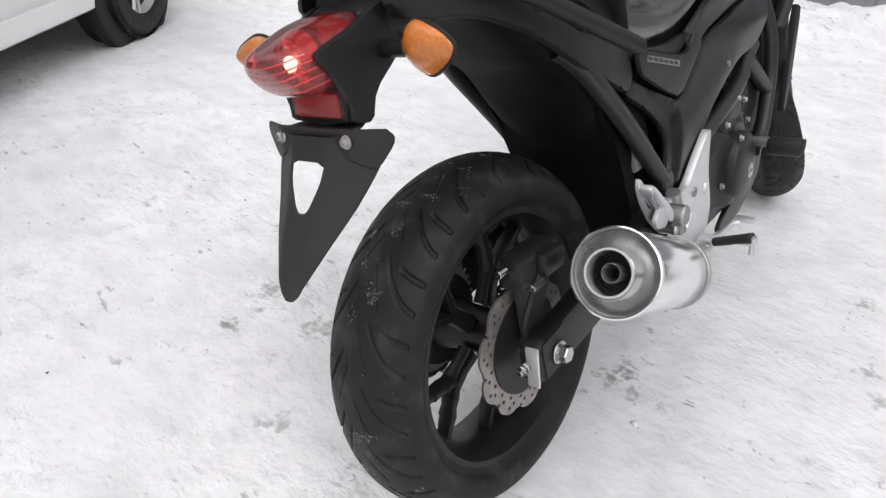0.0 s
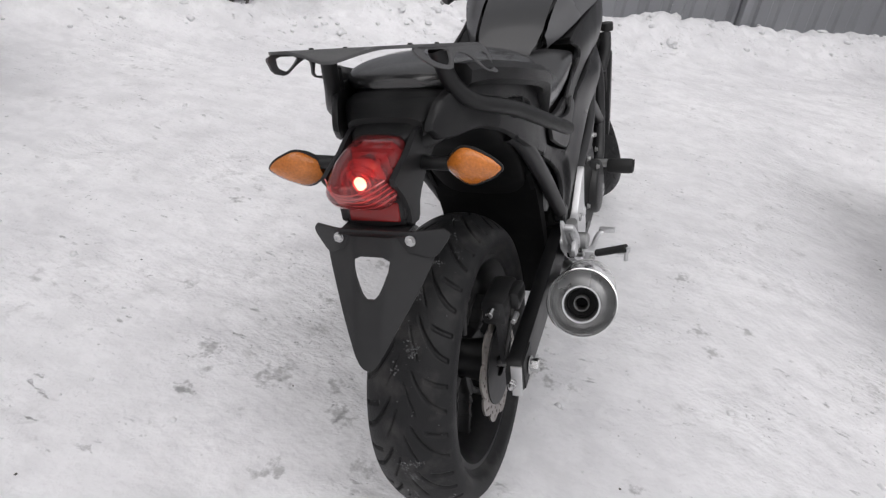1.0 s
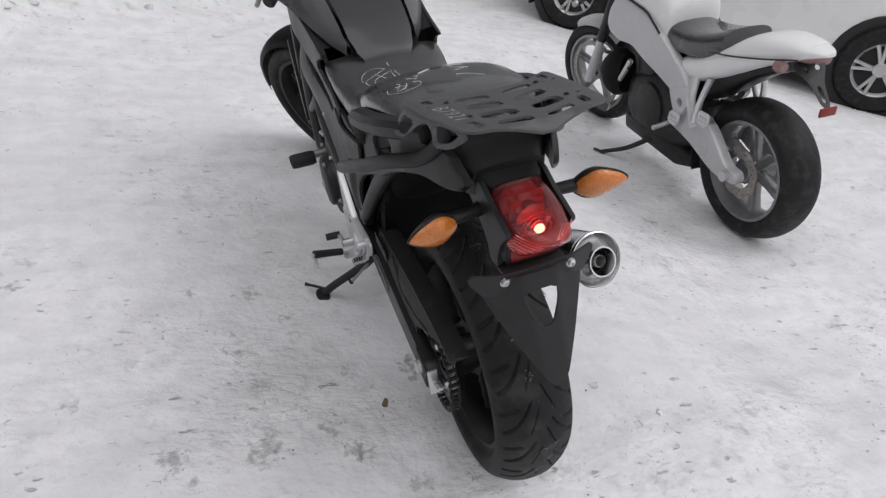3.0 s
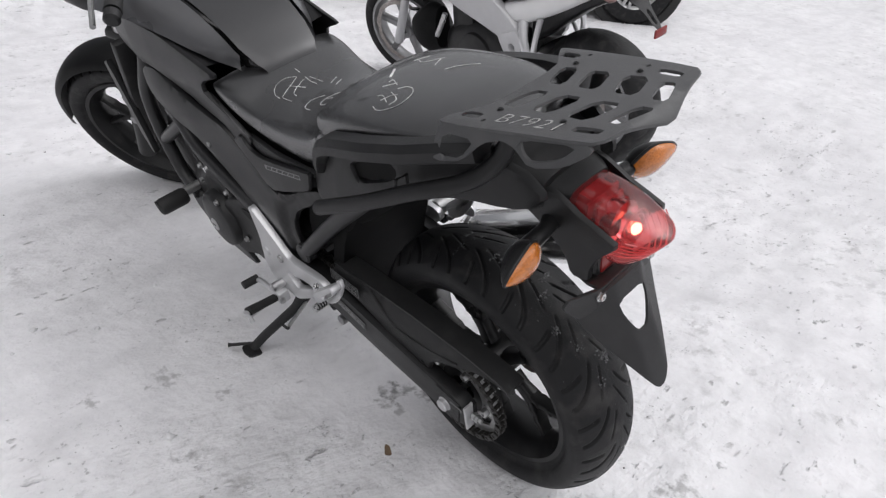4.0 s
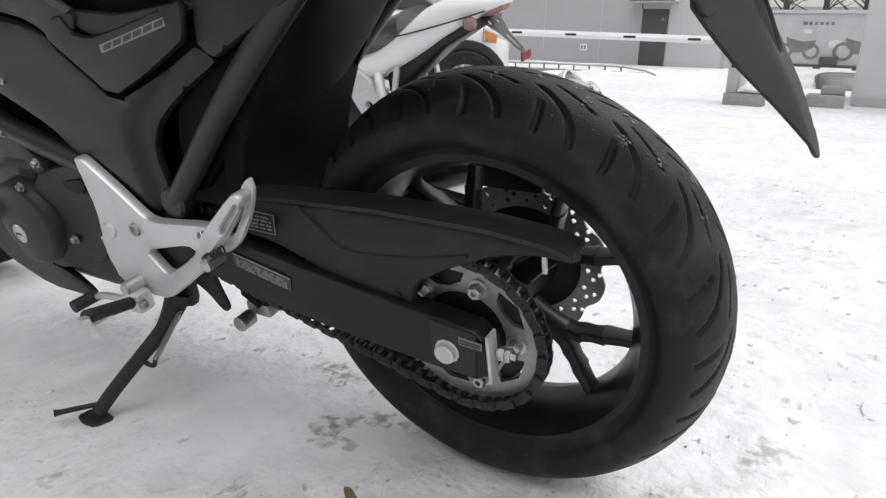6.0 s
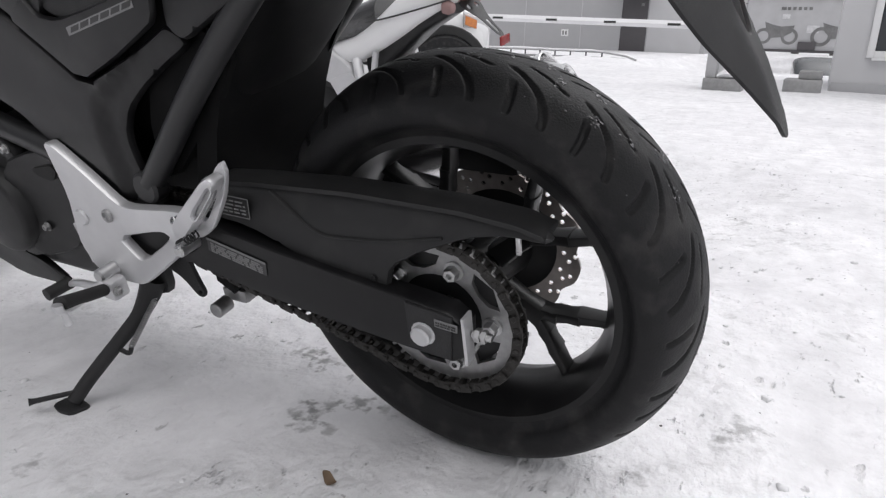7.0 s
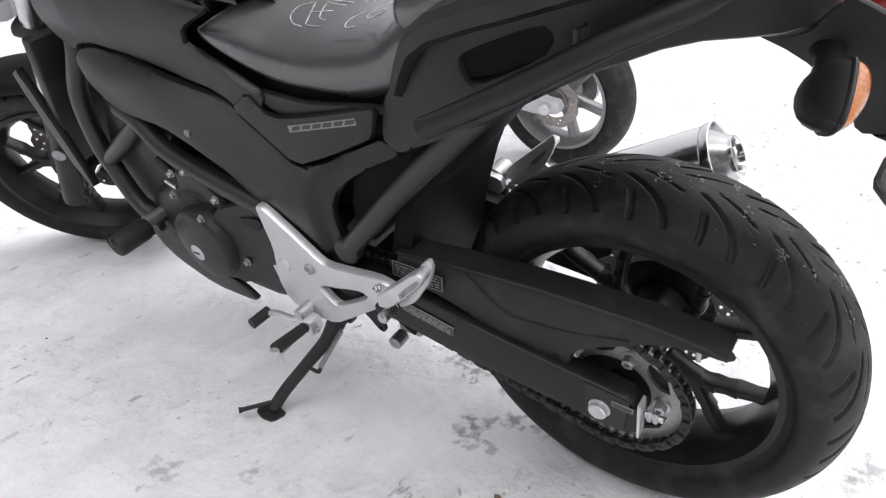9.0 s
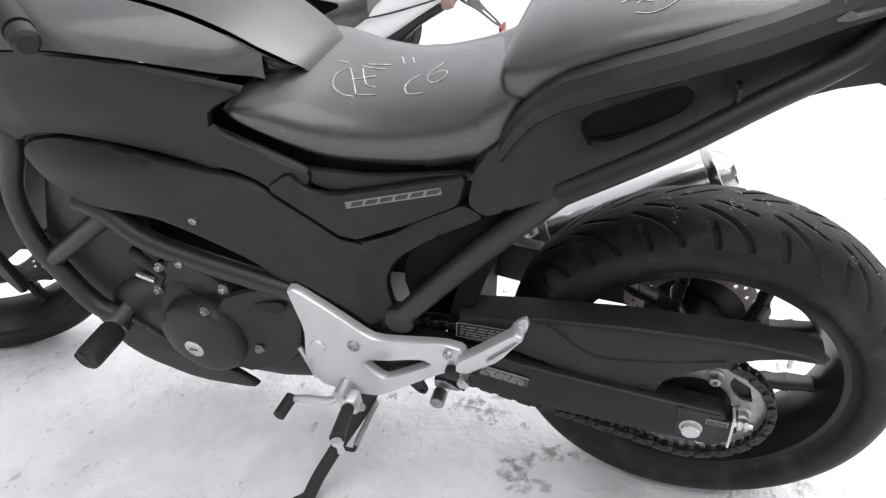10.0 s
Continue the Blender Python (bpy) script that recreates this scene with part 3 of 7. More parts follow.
spr_holes = [circle(0, 0, 0.056, 30)]
for k in range(5):
    a = radians(146 + 72 * k)
    spr_holes.append([(r * math.cos(a + d), r * math.sin(a + d)) for r, d in ((0.084, -0.34), (0.090, 0.0), (0.084, 0.34), (0.070, 0.26), (0.064, 0.0), (0.070, -0.26))])
part("sprocket", moved(panel(spr_out, lambda u, v, w: Vector((-0.107 - w, u, v)), spr_holes, 0.006, 0.0, 0.012, 0), REAR), DULL_STEEL, rear_wheel, "dull steel chain sprocket")
for k in range(5):
    a = radians(110 + 72 * k)
    part("sprocket_nut", bolt(AXLE + Vector((-0.107, 0.0715 * math.cos(a), 0.0715 * math.sin(a))), (-1, 0, 0), 0.0095, 0.012), STEEL, rear_wheel)
part("sprocket_carrier", lathe([(0.03, 0.075), (0.082, 0.078), (0.086, 0.098), (0.05, 0.104), (0.03, 0.104)], AXLE, (-1, 0, 0), 40, closed=True), RIM_BLACK, rear_wheel)
part("brake_disc", holed_disc(0.121, 0.082, 10, 0.010, ((0.093, 20, 0.1), (0.102, 20, 0.5), (0.110, 20, 0.2)), 0.088, 0.0036, m=REAR), DISC, rear_wheel, "drilled wave brake disc with rust tint")
part("disc_carrier", lathe([(0.03, 0.078), (0.08, 0.082), (0.086, 0.086), (0.086, 0.091), (0.03, 0.092)], AXLE, (1, 0, 0), 40, closed=True), RIM_BLACK, rear_wheel)
axle = part("rear_axle", lathe([(0, -0.155), (0.010, -0.155), (0.010, 0.168), (0, 0.168)], AXLE, (1, 0, 0), 20), STEEL, bike)
part("axle_head", lathe([(0, 0), (0.017, 0), (0.0165, 0.003), (0.0135, 0.003), (0.0135, 0.011), (0.011, 0.013), (0, 0.012)], AXLE + Vector((-0.152, 0, 0)), (-1, 0, 0), 12), ALLOY, axle, "hexagon axle head")
part("axle_nut", join(disc_cyl(AXLE + Vector((0.152, 0, 0)), (1, 0, 0), 0.019, 0.003), disc_cyl(AXLE + Vector((0.155, 0, 0)), (1, 0, 0), 0.0145, 0.016, seg=6)), STEEL, axle)

# swingarm
ARM = [(0.47, 0.400), (0.40, 0.395), (0.30, 0.384), (0.19, 0.366), (0.06, 0.348), (-0.056, 0.334), (-0.054, 0.262), (0.05, 0.268), (0.25, 0.289), (0.40, 0.318), (0.50, 0.330), (0.52, 0.37)]
swingarm = part("swingarm", panel(ARM, side(0.150, -1), thick=0.026, rnd=0.005), PANEL, bike, "dark painted box-section swingarm")
part("right_arm", panel(ARM, side(0.150, 1), thick=0.026, rnd=0.005), PANEL, swingarm)
part("cross_tube", tube([(-0.13, 0.42, 0.362), (0.13, 0.42, 0.362)], 0.034, 16), PANEL, swingarm)
for s in (-1, 1):
    part("end_plate", panel([(-0.130, 0.264), (-0.150, 0.264), (-0.152, 0.334), (-0.130, 0.333)], lambda u, v, w, s=s: Vector((s * -u, -0.057 - w, v)), thick=0.003, rnd=0.001, soften=0), ALLOY, swingarm, "silver chain adjuster end plate")
    part("adjuster_plate", panel([(-0.035, 0.268), (0.022, 0.275), (0.022, 0.340), (-0.042, 0.333)], side(0.1525, s), thick=0.002, rnd=0.001, soften=0), POWDER, swingarm)
    part("adjuster_screw", join(disc_cyl((s * 0.135, -0.058, 0.303), (0, -1, 0), 0.005, 0.026, 0.001, 12), disc_cyl((s * 0.135, -0.062, 0.303), (0, -1, 0), 0.009, 0.007, 0.001, 6), disc_cyl((s * 0.135, -0.071, 0.303), (0, -1, 0), 0.009, 0.006, 0.001, 6)), STEEL, swingarm)


def label_sheet(name, parent, x, corners, mat, ink_rows, s=-1):
    """A small printed label on the left side with unreadable lines as bars."""
    (y0, z0), (y1, z1), (y2, z2), (y3, z3) = corners
    q = [np.array(c) for c in corners]
    sheet = part(name, panel([tuple(c) for c in q], side(x, s), thick=0.0006, rnd=0.0, soften=0, step=0.02), mat, parent)
    rnd = random.Random(len(ink_rows) * 7 + int(y0 * 1000))
    bits = []
    for r in ink_rows:
        a, b = q[0] + (q[3] - q[0]) * r, q[1] + (q[2] - q[1]) * r
        pos = 0.06
        while pos < 0.9:
            ln = rnd.uniform(0.05, 0.2)
            p0, p1 = a + (b - a) * pos, a + (b - a) * min(pos + ln, 0.94)
            up = (q[3] - q[0]) / np.linalg.norm(q[3] - q[0]) * 0.0012
            bits.append(panel([tuple(p0 - up), tuple(p1 - up), tuple(p1 + up), tuple(p0 + up)], side(x + 0.0008, s), thick=0.0003, rnd=0.0, soften=0, step=0.05))
            pos += ln + 0.03
    return sheet, join(*bits)


sh, ink = label_sheet("warning_label", swingarm, 0.1512, [(0.338, 0.370), (0.237, 0.349), (0.240, 0.328), (0.341, 0.349)], LABEL_GREY, (0.30, 0.45, 0.60, 0.75, 0.90))
part("label_edge", panel([(0.338, 0.371), (0.237, 0.350), (0.237, 0.3465), (0.338, 0.3675)], side(0.1522, -1), thick=0.0004, rnd=0.0, soften=0, step=0.05), STICKER, sh)
part("label_print", ink, STICKER, sh)
sh, ink = label_sheet("small_label", swingarm, 0.1535, [(-0.018, 0.3265), (-0.049, 0.3245), (-0.048, 0.3135), (-0.018, 0.3155)], STICKER, (0.35, 0.7))
part("label_print", ink, STICKER_INK, sh)

# chain guard, chain, caliper
GUARD = [(0.345, 0.445), (0.307, 0.450), (0.181, 0.457), (0.033, 0.462), (-0.060, 0.460), (-0.118, 0.455), (-0.150, 0.447), (-0.156, 0.441), (-0.146, 0.436), (-0.105, 0.438), (-0.058, 0.430), (-0.002, 0.405), (0.045, 0.375), (0.055, 0.338), (0.14, 0.339), (0.19, 0.363), (0.269, 0.392), (0.35, 0.398)]
guard = part("chain_guard", panel(GUARD, side(lambda y, z: 0.138 - 0.9 * max(0, z - 0.415) ** 1.25 - 0.02 * max(0, -y - 0.05)), thick=0.004, rnd=0.006), GUARD_PLASTIC, bike, "black plastic chain guard with moulded ridge")
part("guard_top", loft([[Vector((x, y, z + (0.002 if i == 1 else 0))) for i, x in enumerate((-0.128, -0.105, -0.086, -0.086, -0.105, -0.128))][:3] + [Vector((x, y, z - 0.006)) for x in (-0.086, -0.105, -0.128)] for y, z in ((0.345, 0.446), (0.25, 0.455), (0.1, 0.463), (-0.05, 0.462), (-0.118, 0.455), (-0.148, 0.446))]), GUARD_PLASTIC, guard)
part("guard_ridge", tube([(-0.1340, 0.215, 0.452), (-0.1365, 0.175, 0.422), (-0.1375, 0.150, 0.408), (-0.1375, 0.125, 0.404), (-0.1370, 0.05, 0.412), (-0.1340, -0.03, 0.428)], 0.0035, 8, 6, flat=0.55), GUARD_PLASTIC, guard)
part("guard_screw", bolt((-0.1378, 0.072, 0.356), (-1, 0, 0), 0.0045, 0.002), PLASTIC, guard)
tyre_corners = [(0.345, 0.438), (0.252, 0.436), (0.256, 0.407), (0.349, 0.409)]
sh, ink = label_sheet("tyre_label", guard, 0.1405, tyre_corners, PLASTIC, (0.22, 0.42, 0.62, 0.80))
part("label_print", ink, STICKER, sh)
part("label_border", join(*[panel([tuple(np.array(a) + d), tuple(np.array(b) + d), tuple(np.array(b) - d), tuple(np.array(a) - d)], side(0.1412, -1), thick=0.0003, rnd=0.0, soften=0, step=0.08)
                            for a, b, d in zip(tyre_corners, tyre_corners[1:] + tyre_corners[:1], (np.array((0, 0.0007)), np.array((0.0007, 0)), np.array((0, 0.0007)), np.array((0.0007, 0))))]), STICKER, sh)
part("guard_rear_tab", rbox((0.004, 0.006, 0.03), (-0.112, -0.112, 0.425), 0.001), STEEL, guard)

FS = Vector((-0.105, 0.53, 0.365))
links = []
path = []
R1, R2 = 0.109, 0.040
dy, dz = FS.y - AXLE.y, FS.z - AXLE.z
base_a, gap = math.atan2(dz, dy), math.acos((R1 - R2) / math.hypot(dy, dz))
for t in np.linspace(base_a + gap, base_a + 2 * math.pi - gap, 200):
    path.append((AXLE.y + R1 * math.cos(t), AXLE.z + R1 * math.sin(t)))
for t in np.linspace(base_a - gap, base_a + gap, 80):
    path.append((FS.y + R2 * math.cos(t), FS.z + R2 * math.sin(t)))
path.append(path[0])
path = np.array(path)
dist = np.r_[0, np.cumsum(np.linalg.norm(np.diff(path, axis=0), axis=1))]
count = int(dist[-1] / 0.0159) // 2 * 2
chain_bits = []
for k in range(count):
    s0, s1 = dist[-1] * k / count, dist[-1] * (k + 1) / count
    p0, p1 = [np.array([np.interp(s, dist, path[:, 0]), np.interp(s, dist, path[:, 1])]) for s in (s0, s1)]
    ang = math.atan2(p1[1] - p0[1], p1[0] - p0[0])
    mid = (p0 + p1) / 2
    wide = 0.0095 if k % 2 else 0.007
    M = Matrix.Translation((-0.1105, mid[0], mid[1])) @ Matrix.Rotation(ang, 4, "X")
    for s in (-1, 1):
        chain_bits.append(moved(rbox((0.002, 0.0225, 0.0135), (s * wide, 0, 0), 0.004, seg=1), M))
    chain_bits.append(moved(disc_cyl((-0.012, 0.0079, 0), (1, 0, 0), 0.0045, 0.024, 0.001, 8), M))
part("chain", join(*chain_bits), CHAIN, bike, "oily roller chain")
caliper = part("rear_caliper", join(rbox((0.05, 0.11, 0.055), (0.098, 0.02, 0.435), 0.012), rbox((0.03, 0.06, 0.04), (0.125, 0.035, 0.44), 0.01)), ENGINE, bike, "black rear brake caliper")
part("caliper_bracket", panel([(0.02, 0.33), (-0.02, 0.30), (-0.03, 0.40), (-0.04, 0.455), (0.08, 0.46), (0.06, 0.40)], side(0.112, 1), thick=0.008, rnd=0.003), POWDER, caliper)
part("caliper_pin", disc_cyl((0.10, -0.045, 0.452), (0, -1, 0), 0.007, 0.02, 0.001, 12), STEEL, caliper)
part("caliper_pin", disc_cyl((0.135, -0.0, 0.42), (0, -1, 0), 0.006, 0.03, 0.001, 6), STEEL, caliper)
part("sensor_cable", tube([(0.12, 0.05, 0.45), (0.125, -0.02, 0.40), (0.115, -0.03, 0.34), (0.12, 0.02, 0.315)], 0.004, 8), SOFT_RUBBER, caliper)

# silencer
MUF_END, MUF_FRONT = Vector((0.2645, -0.0275, 0.4725)), Vector((0.224, 0.298, 0.314))
ax = (MUF_FRONT - MUF_END).normalized()
ln = (MUF_FRONT - MUF_END).length
muffler = part("silencer", lathe([(0.058, 0.016), (0.0605, 0.022), (0.0605, ln - 0.03), (0.052, ln - 0.004), (0.034, ln + 0.03), (0.026, ln + 0.06), (0, ln + 0.06)], MUF_END, ax, 56), POLISHED, bike, "polished stainless silencer with tapered round end cap")
part("end_cap", lathe([(0.0600, 0.022), (0.0630, 0.018), (0.0642, 0.009), (0.0635, 0.005), (0.0615, 0.004), (0.0600, 0.007), (0.0585, 0.018)], MUF_END, ax, 56), POLISHED, muffler, "bright rolled rim")
part("end_dish", lathe([(0.0585, 0.018), (0.0560, 0.022), (0.0530, 0.018), (0.051, 0.010), (0.036, -0.012), (0.0345, -0.016)], MUF_END, ax, 56), DISH, muffler, "brushed steel cone")
part("inner_ring", lathe([(0.0345, -0.016), (0.0335, -0.0195), (0.0305, -0.0195), (0.0270, -0.010), (0.0255, 0.0), (0.0250, 0.05)], MUF_END, ax, 56), POLISHED, muffler)
part("outlet_pipe", lathe([(0.0115, -0.008), (0.0125, -0.010), (0.0140, -0.008), (0.0140, 0.06), (0.0115, 0.06)], MUF_END, ax, 36, closed=True), DULL_STEEL, muffler)
part("outlet_core", lathe([(0, 0.052), (0.0245, 0.05), (0.0248, 0.004), (0.0244, 0.004), (0.024, 0.020), (0.0142, 0.022), (0.0142, 0.045), (0, 0.047)], MUF_END, ax, 30), BLACK_HOLE, muffler)
part("clamp_band", lathe([(0.0612, ln - 0.05), (0.063, ln - 0.049), (0.063, ln - 0.034), (0.0612, ln - 0.033)], MUF_END, ax, 48), DULL_STEEL, muffler)
part("exhaust_pipe", tube([MUF_FRONT + ax * 0.05, (0.175, 0.46, 0.235), (0.10, 0.62, 0.19), (0.04, 0.80, 0.185), (0.0, 0.98, 0.22), (0.0, 1.08, 0.36)], 0.024, 16), DULL_STEEL, muffler)
part("drain_wire", tube([(0.262, 0.02, 0.425), (0.258, 0.10, 0.385), (0.235, 0.16, 0.36), (0.225, 0.19, 0.30)], 0.0011, 5), DULL_STEEL, muffler)
part("silencer_bracket", panel([(0.30, 0.40), (0.255, 0.41), (0.25, 0.43), (0.27, 0.445), (0.31, 0.44)], side(0.205, 1), thick=0.006, rnd=0.002), ALLOY, muffler)

# foot controls
BRK = [(0.604, 0.488), (0.588, 0.490), (0.530, 0.448), (0.480, 0.408), (0.455, 0.406), (0.360, 0.418), (0.330, 0.412), (0.326, 0.392), (0.338, 0.375), (0.380, 0.344), (0.436, 0.303), (0.486, 0.268), (0.525, 0.266), (0.560, 0.270), (0.592, 0.276), (0.610, 0.320), (0.605, 0.352), (0.594, 0.406), (0.602, 0.468)]
BRK_HOLE = [(0.506, 0.350), (0.425, 0.374), (0.395, 0.379), (0.381, 0.374), (0.420, 0.346), (0.466, 0.317), (0.478, 0.320)]


def peg_set(s):
    bracket = part("footrest_bracket", panel(BRK, side(lambda y, z: 0.172 + 0.004 * math.exp(-((z - 0.37) / 0.02) ** 2) * max(0.0, min(1.0, (0.50 - y) / 0.05)), s), [BRK_HOLE], 0.012, 0.004, 0.012), ALLOY, bike, "silver cast footrest bracket")
    part("bracket_cap", lathe([(0, 0.003), (0.011, 0.003), (0.0135, 0.0), (0.0135, -0.004)], (s * 0.1735, 0.575, 0.373), (s, 0, 0), 24), ALLOY, bracket)
    part("bracket_bolt", join(lathe([(0, 0.001), (0.006, 0.001), (0.007, 0.004), (0.010, 0.003), (0.011, -0.003)], (s * 0.1730, 0.510, 0.386), (s, 0, 0), 20)), DULL_STEEL, bracket)
    # folded passenger peg: a slotted heel plate behind a padded bar
    rim_o = [(0.318, 0.390), (0.298, 0.396), (0.272, 0.416), (0.240, 0.463), (0.227, 0.494), (0.230, 0.509), (0.236, 0.507), (0.249, 0.494), (0.256, 0.478), (0.272, 0.456), (0.298, 0.428), (0.326, 0.408)]
    ppeg = part("passenger_peg", panel(rim_o, side(0.186, s), [[(0.251, 0.486), (0.245, 0.489), (0.243, 0.478), (0.262, 0.450), (0.284, 0.422), (0.294, 0.424)]], 0.005, 0.002, 0.006), ALLOY, bike, "silver folding passenger footpeg")
    BAR = [(0.334, 0.397), (0.333, 0.418), (0.290, 0.456), (0.252, 0.490), (0.241, 0.497), (0.231, 0.493), (0.233, 0.482), (0.288, 0.424), (0.312, 0.401)]
    part("peg_bar", panel(BAR, side(lambda y, z: 0.2065 - 0.10 * max(0.0, y - 0.30), s), [[(0.286, 0.439), (0.245, 0.480), (0.239, 0.483), (0.243, 0.473), (0.274, 0.440), (0.284, 0.432)]], 0.016, 0.004, 0.006), ALLOY, ppeg)
    part("peg_inlay", panel([(0.290, 0.436), (0.246, 0.484), (0.235, 0.486), (0.241, 0.470), (0.272, 0.436), (0.286, 0.428)], side(0.1985, s), thick=0.003, rnd=0.001, step=0.006), DULL_STEEL, ppeg)
    part("peg_spring", tube([(s * (0.190 + 0.0015 * k), 0.304 + 0.006 * math.cos(k * 1.6), 0.402 + 0.006 * math.sin(k * 1.6)) for k in range(16)], 0.0013, 6, 2), PLASTIC, ppeg)
    part("peg_pivot", disc_cyl((s * 0.178, 0.322, 0.384), (s, 0, 0), 0.009, 0.036, 0.003, 16), STEEL, ppeg)
    part("peg_stop", rbox((0.020, 0.026, 0.018), (s * 0.180, 0.345, 0.372), 0.005), PLASTIC, ppeg)
    part("stop_screw", bolt((s * 0.178, 0.352, 0.407), (s * 0.8, 0.1, 0.5), 0.0055, 0.006), STEEL, ppeg)
    # rider peg
    root, tip = Vector((s * 0.184, 0.533, 0.266)), Vector((s * 0.288, 0.505, 0.306))
    d = (tip - root).normalized()
    rpeg = part("rider_peg", tube([root + d * 0.03, tip], [0.011, 0.0115, 0.0125], 12, 5, flat=0.85), SOFT_RUBBER, bike, "rubber covered rider footpeg")
    part("peg_bar", tube([root, root + d * 0.05, tip + Vector((0, 0, -0.011)), tip + d * 0.006], 0.009, 10, 4, flat=0.6), ALLOY, rpeg)
    part("feeler_pin", tube([tip + Vector((0, 0, -0.008)), tip + Vector((0, 0, -0.035))], [0.004, 0.006], 8, 2), ALLOY, rpeg)
    part("peg_bracket", rbox((0.03, 0.032, 0.034), root + d * 0.008, 0.006), ALLOY, rpeg)
    part("peg_screw", bolt(root + d * 0.02 + Vector((0, -0.02, 0)), (0, -1, 0), 0.006, 0.006), STEEL, rpeg)
    return bracket


peg_set(-1), peg_set(1)
lever = part("gear_lever", tube([(-0.190, 0.540, 0.284), (-0.194, 0.57, 0.264), (-0.194, 0.615, 0.258), (-0.196, 0.642, 0.252)], 0.007, 10, flat=0.8), ALLOY, bike, "silver gear lever with rubber toe piece")
part("toe_rubber", tube([(-0.192, 0.645, 0.252), (-0.234, 0.648, 0.252)], 0.0105, 14, 3), SOFT_RUBBER, lever)
part("lever_pivot", disc_cyl((-0.170, 0.542, 0.290), (-1, 0, 0), 0.012, 0.034, 0.003, 20), STEEL, lever)
part("link_rod", tube([(-0.165, 0.60, 0.285), (-0.16, 0.62, 0.35)], 0.005, 8, 2), STEEL, lever)
brake = part("brake_pedal", tube([(0.182, 0.548, 0.275), (0.190, 0.60, 0.255), (0.192, 0.68, 0.250), (0.205, 0.70, 0.252)], 0.007, 10, flat=0.8), ALLOY, bike)
part("pedal_pad", rbox((0.045, 0.022, 0.012), (0.215, 0.705, 0.256), 0.003), ALLOY, brake)
part("master_cylinder", join(tube([(0.170, 0.44, 0.33), (0.170, 0.41, 0.42)], 0.014, 14, 2), disc_cyl((0.168, 0.355, 0.40), (1, 0, 0), 0.020, 0.05, 0.004)), DULL_STEEL, bike, "dull metal rear brake cylinder")
part("brake_light_switch", rbox((0.036, 0.045, 0.05), (0.108, 0.370, 0.498), 0.006), STICKER, bike, "pale grey plastic connector box")

# side stand
stand = part("side_stand", tube([(-0.130, 0.520, 0.250), (-0.142, 0.530, 0.222), (-0.163, 0.545, 0.190), (-0.200, 0.572, 0.152), (-0.245, 0.602, 0.108), (-0.278, 0.616, 0.079)], [0.021, 0.018, 0.0135, 0.012, 0.012, 0.012], 12), POWDER, bike, "black steel side stand standing on the snow")
part("stand_foot", panel([(-0.018, -0.022), (0.016, -0.026), (0.022, 0.0), (0.014, 0.024), (-0.014, 0.022), (-0.022, 0.0)], lambda u, v, w: Vector((-0.284 + u * 0.97, 0.622 + v * 1.15, 0.0735 - u * 0.25 + w)), thick=0.004, rnd=0.002), POWDER, stand)
part("stand_tang", tube([(-0.268, 0.612, 0.092), (-0.290, 0.628, 0.096), (-0.318, 0.646, 0.102), (-0.326, 0.651, 0.104)], [0.0042, 0.0042, 0.0045, 0.0065], 8), POWDER, stand)
part("stand_bracket", panel([(0.495, 0.225), (0.535, 0.212), (0.56, 0.250), (0.55, 0.30), (0.49, 0.30)], side(0.128, -1), thick=0.012, rnd=0.003), POWDER, stand)
spring = [(-0.150 - 0.045 * t + 0.0045 * math.cos(120 * t), 0.508 + 0.034 * t + 0.0045 * math.sin(120 * t), 0.222 - 0.070 * t) for t in np.linspace(0, 1, 150)]
part("stand_spring", tube(spring, 0.0015, 5, 1), DULL_STEEL, stand)
part("spring_lug", tube([(-0.203, 0.568, 0.146), (-0.200, 0.548, 0.140), (-0.196, 0.542, 0.150)], 0.004, 8), POWDER, stand)
part("stand_stop", panel([(0.500, 0.310), (0.440, 0.310), (0.430, 0.262), (0.422, 0.237), (0.428, 0.226), (0.440, 0.228), (0.462, 0.255), (0.500, 0.275)], side(0.12, -1), [circle(0.432, 0.236, 0.004, 8)], 0.005, 0.002), POWDER, stand)
part("linkage_joint", join(rbox((0.05, 0.05, 0.025), (-0.06, 0.40, 0.215), 0.006), disc_cyl((-0.09, 0.41, 0.205), (-1, 0, 0), 0.013, 0.03)), DULL_STEEL, bike)

# engine
engine = part("engine", join(loft([section(y, w, z0, z1, 24, 4.5) for y, w, z0, z1 in ((0.50, 0.10, 0.26, 0.42), (0.56, 0.135, 0.22, 0.46), (0.70, 0.145, 0.20, 0.48), (0.86, 0.145, 0.20, 0.48), (0.98, 0.14, 0.215, 0.42), (1.05, 0.12, 0.24, 0.37))]),
                             moved(rbox((0.24, 0.20, 0.34), (0, 0, 0), 0.02), Matrix.Translation((0, 1.0, 0.50)) @ Matrix.Rotation(radians(28), 4, "X")),
                             moved(rbox((0.20, 0.17, 0.12), (0, 0, 0), 0.02), Matrix.Translation((0, 0.93, 0.64)) @ Matrix.Rotation(radians(28), 4, "X"))), ENGINE, bike, "dark painted parallel twin engine")
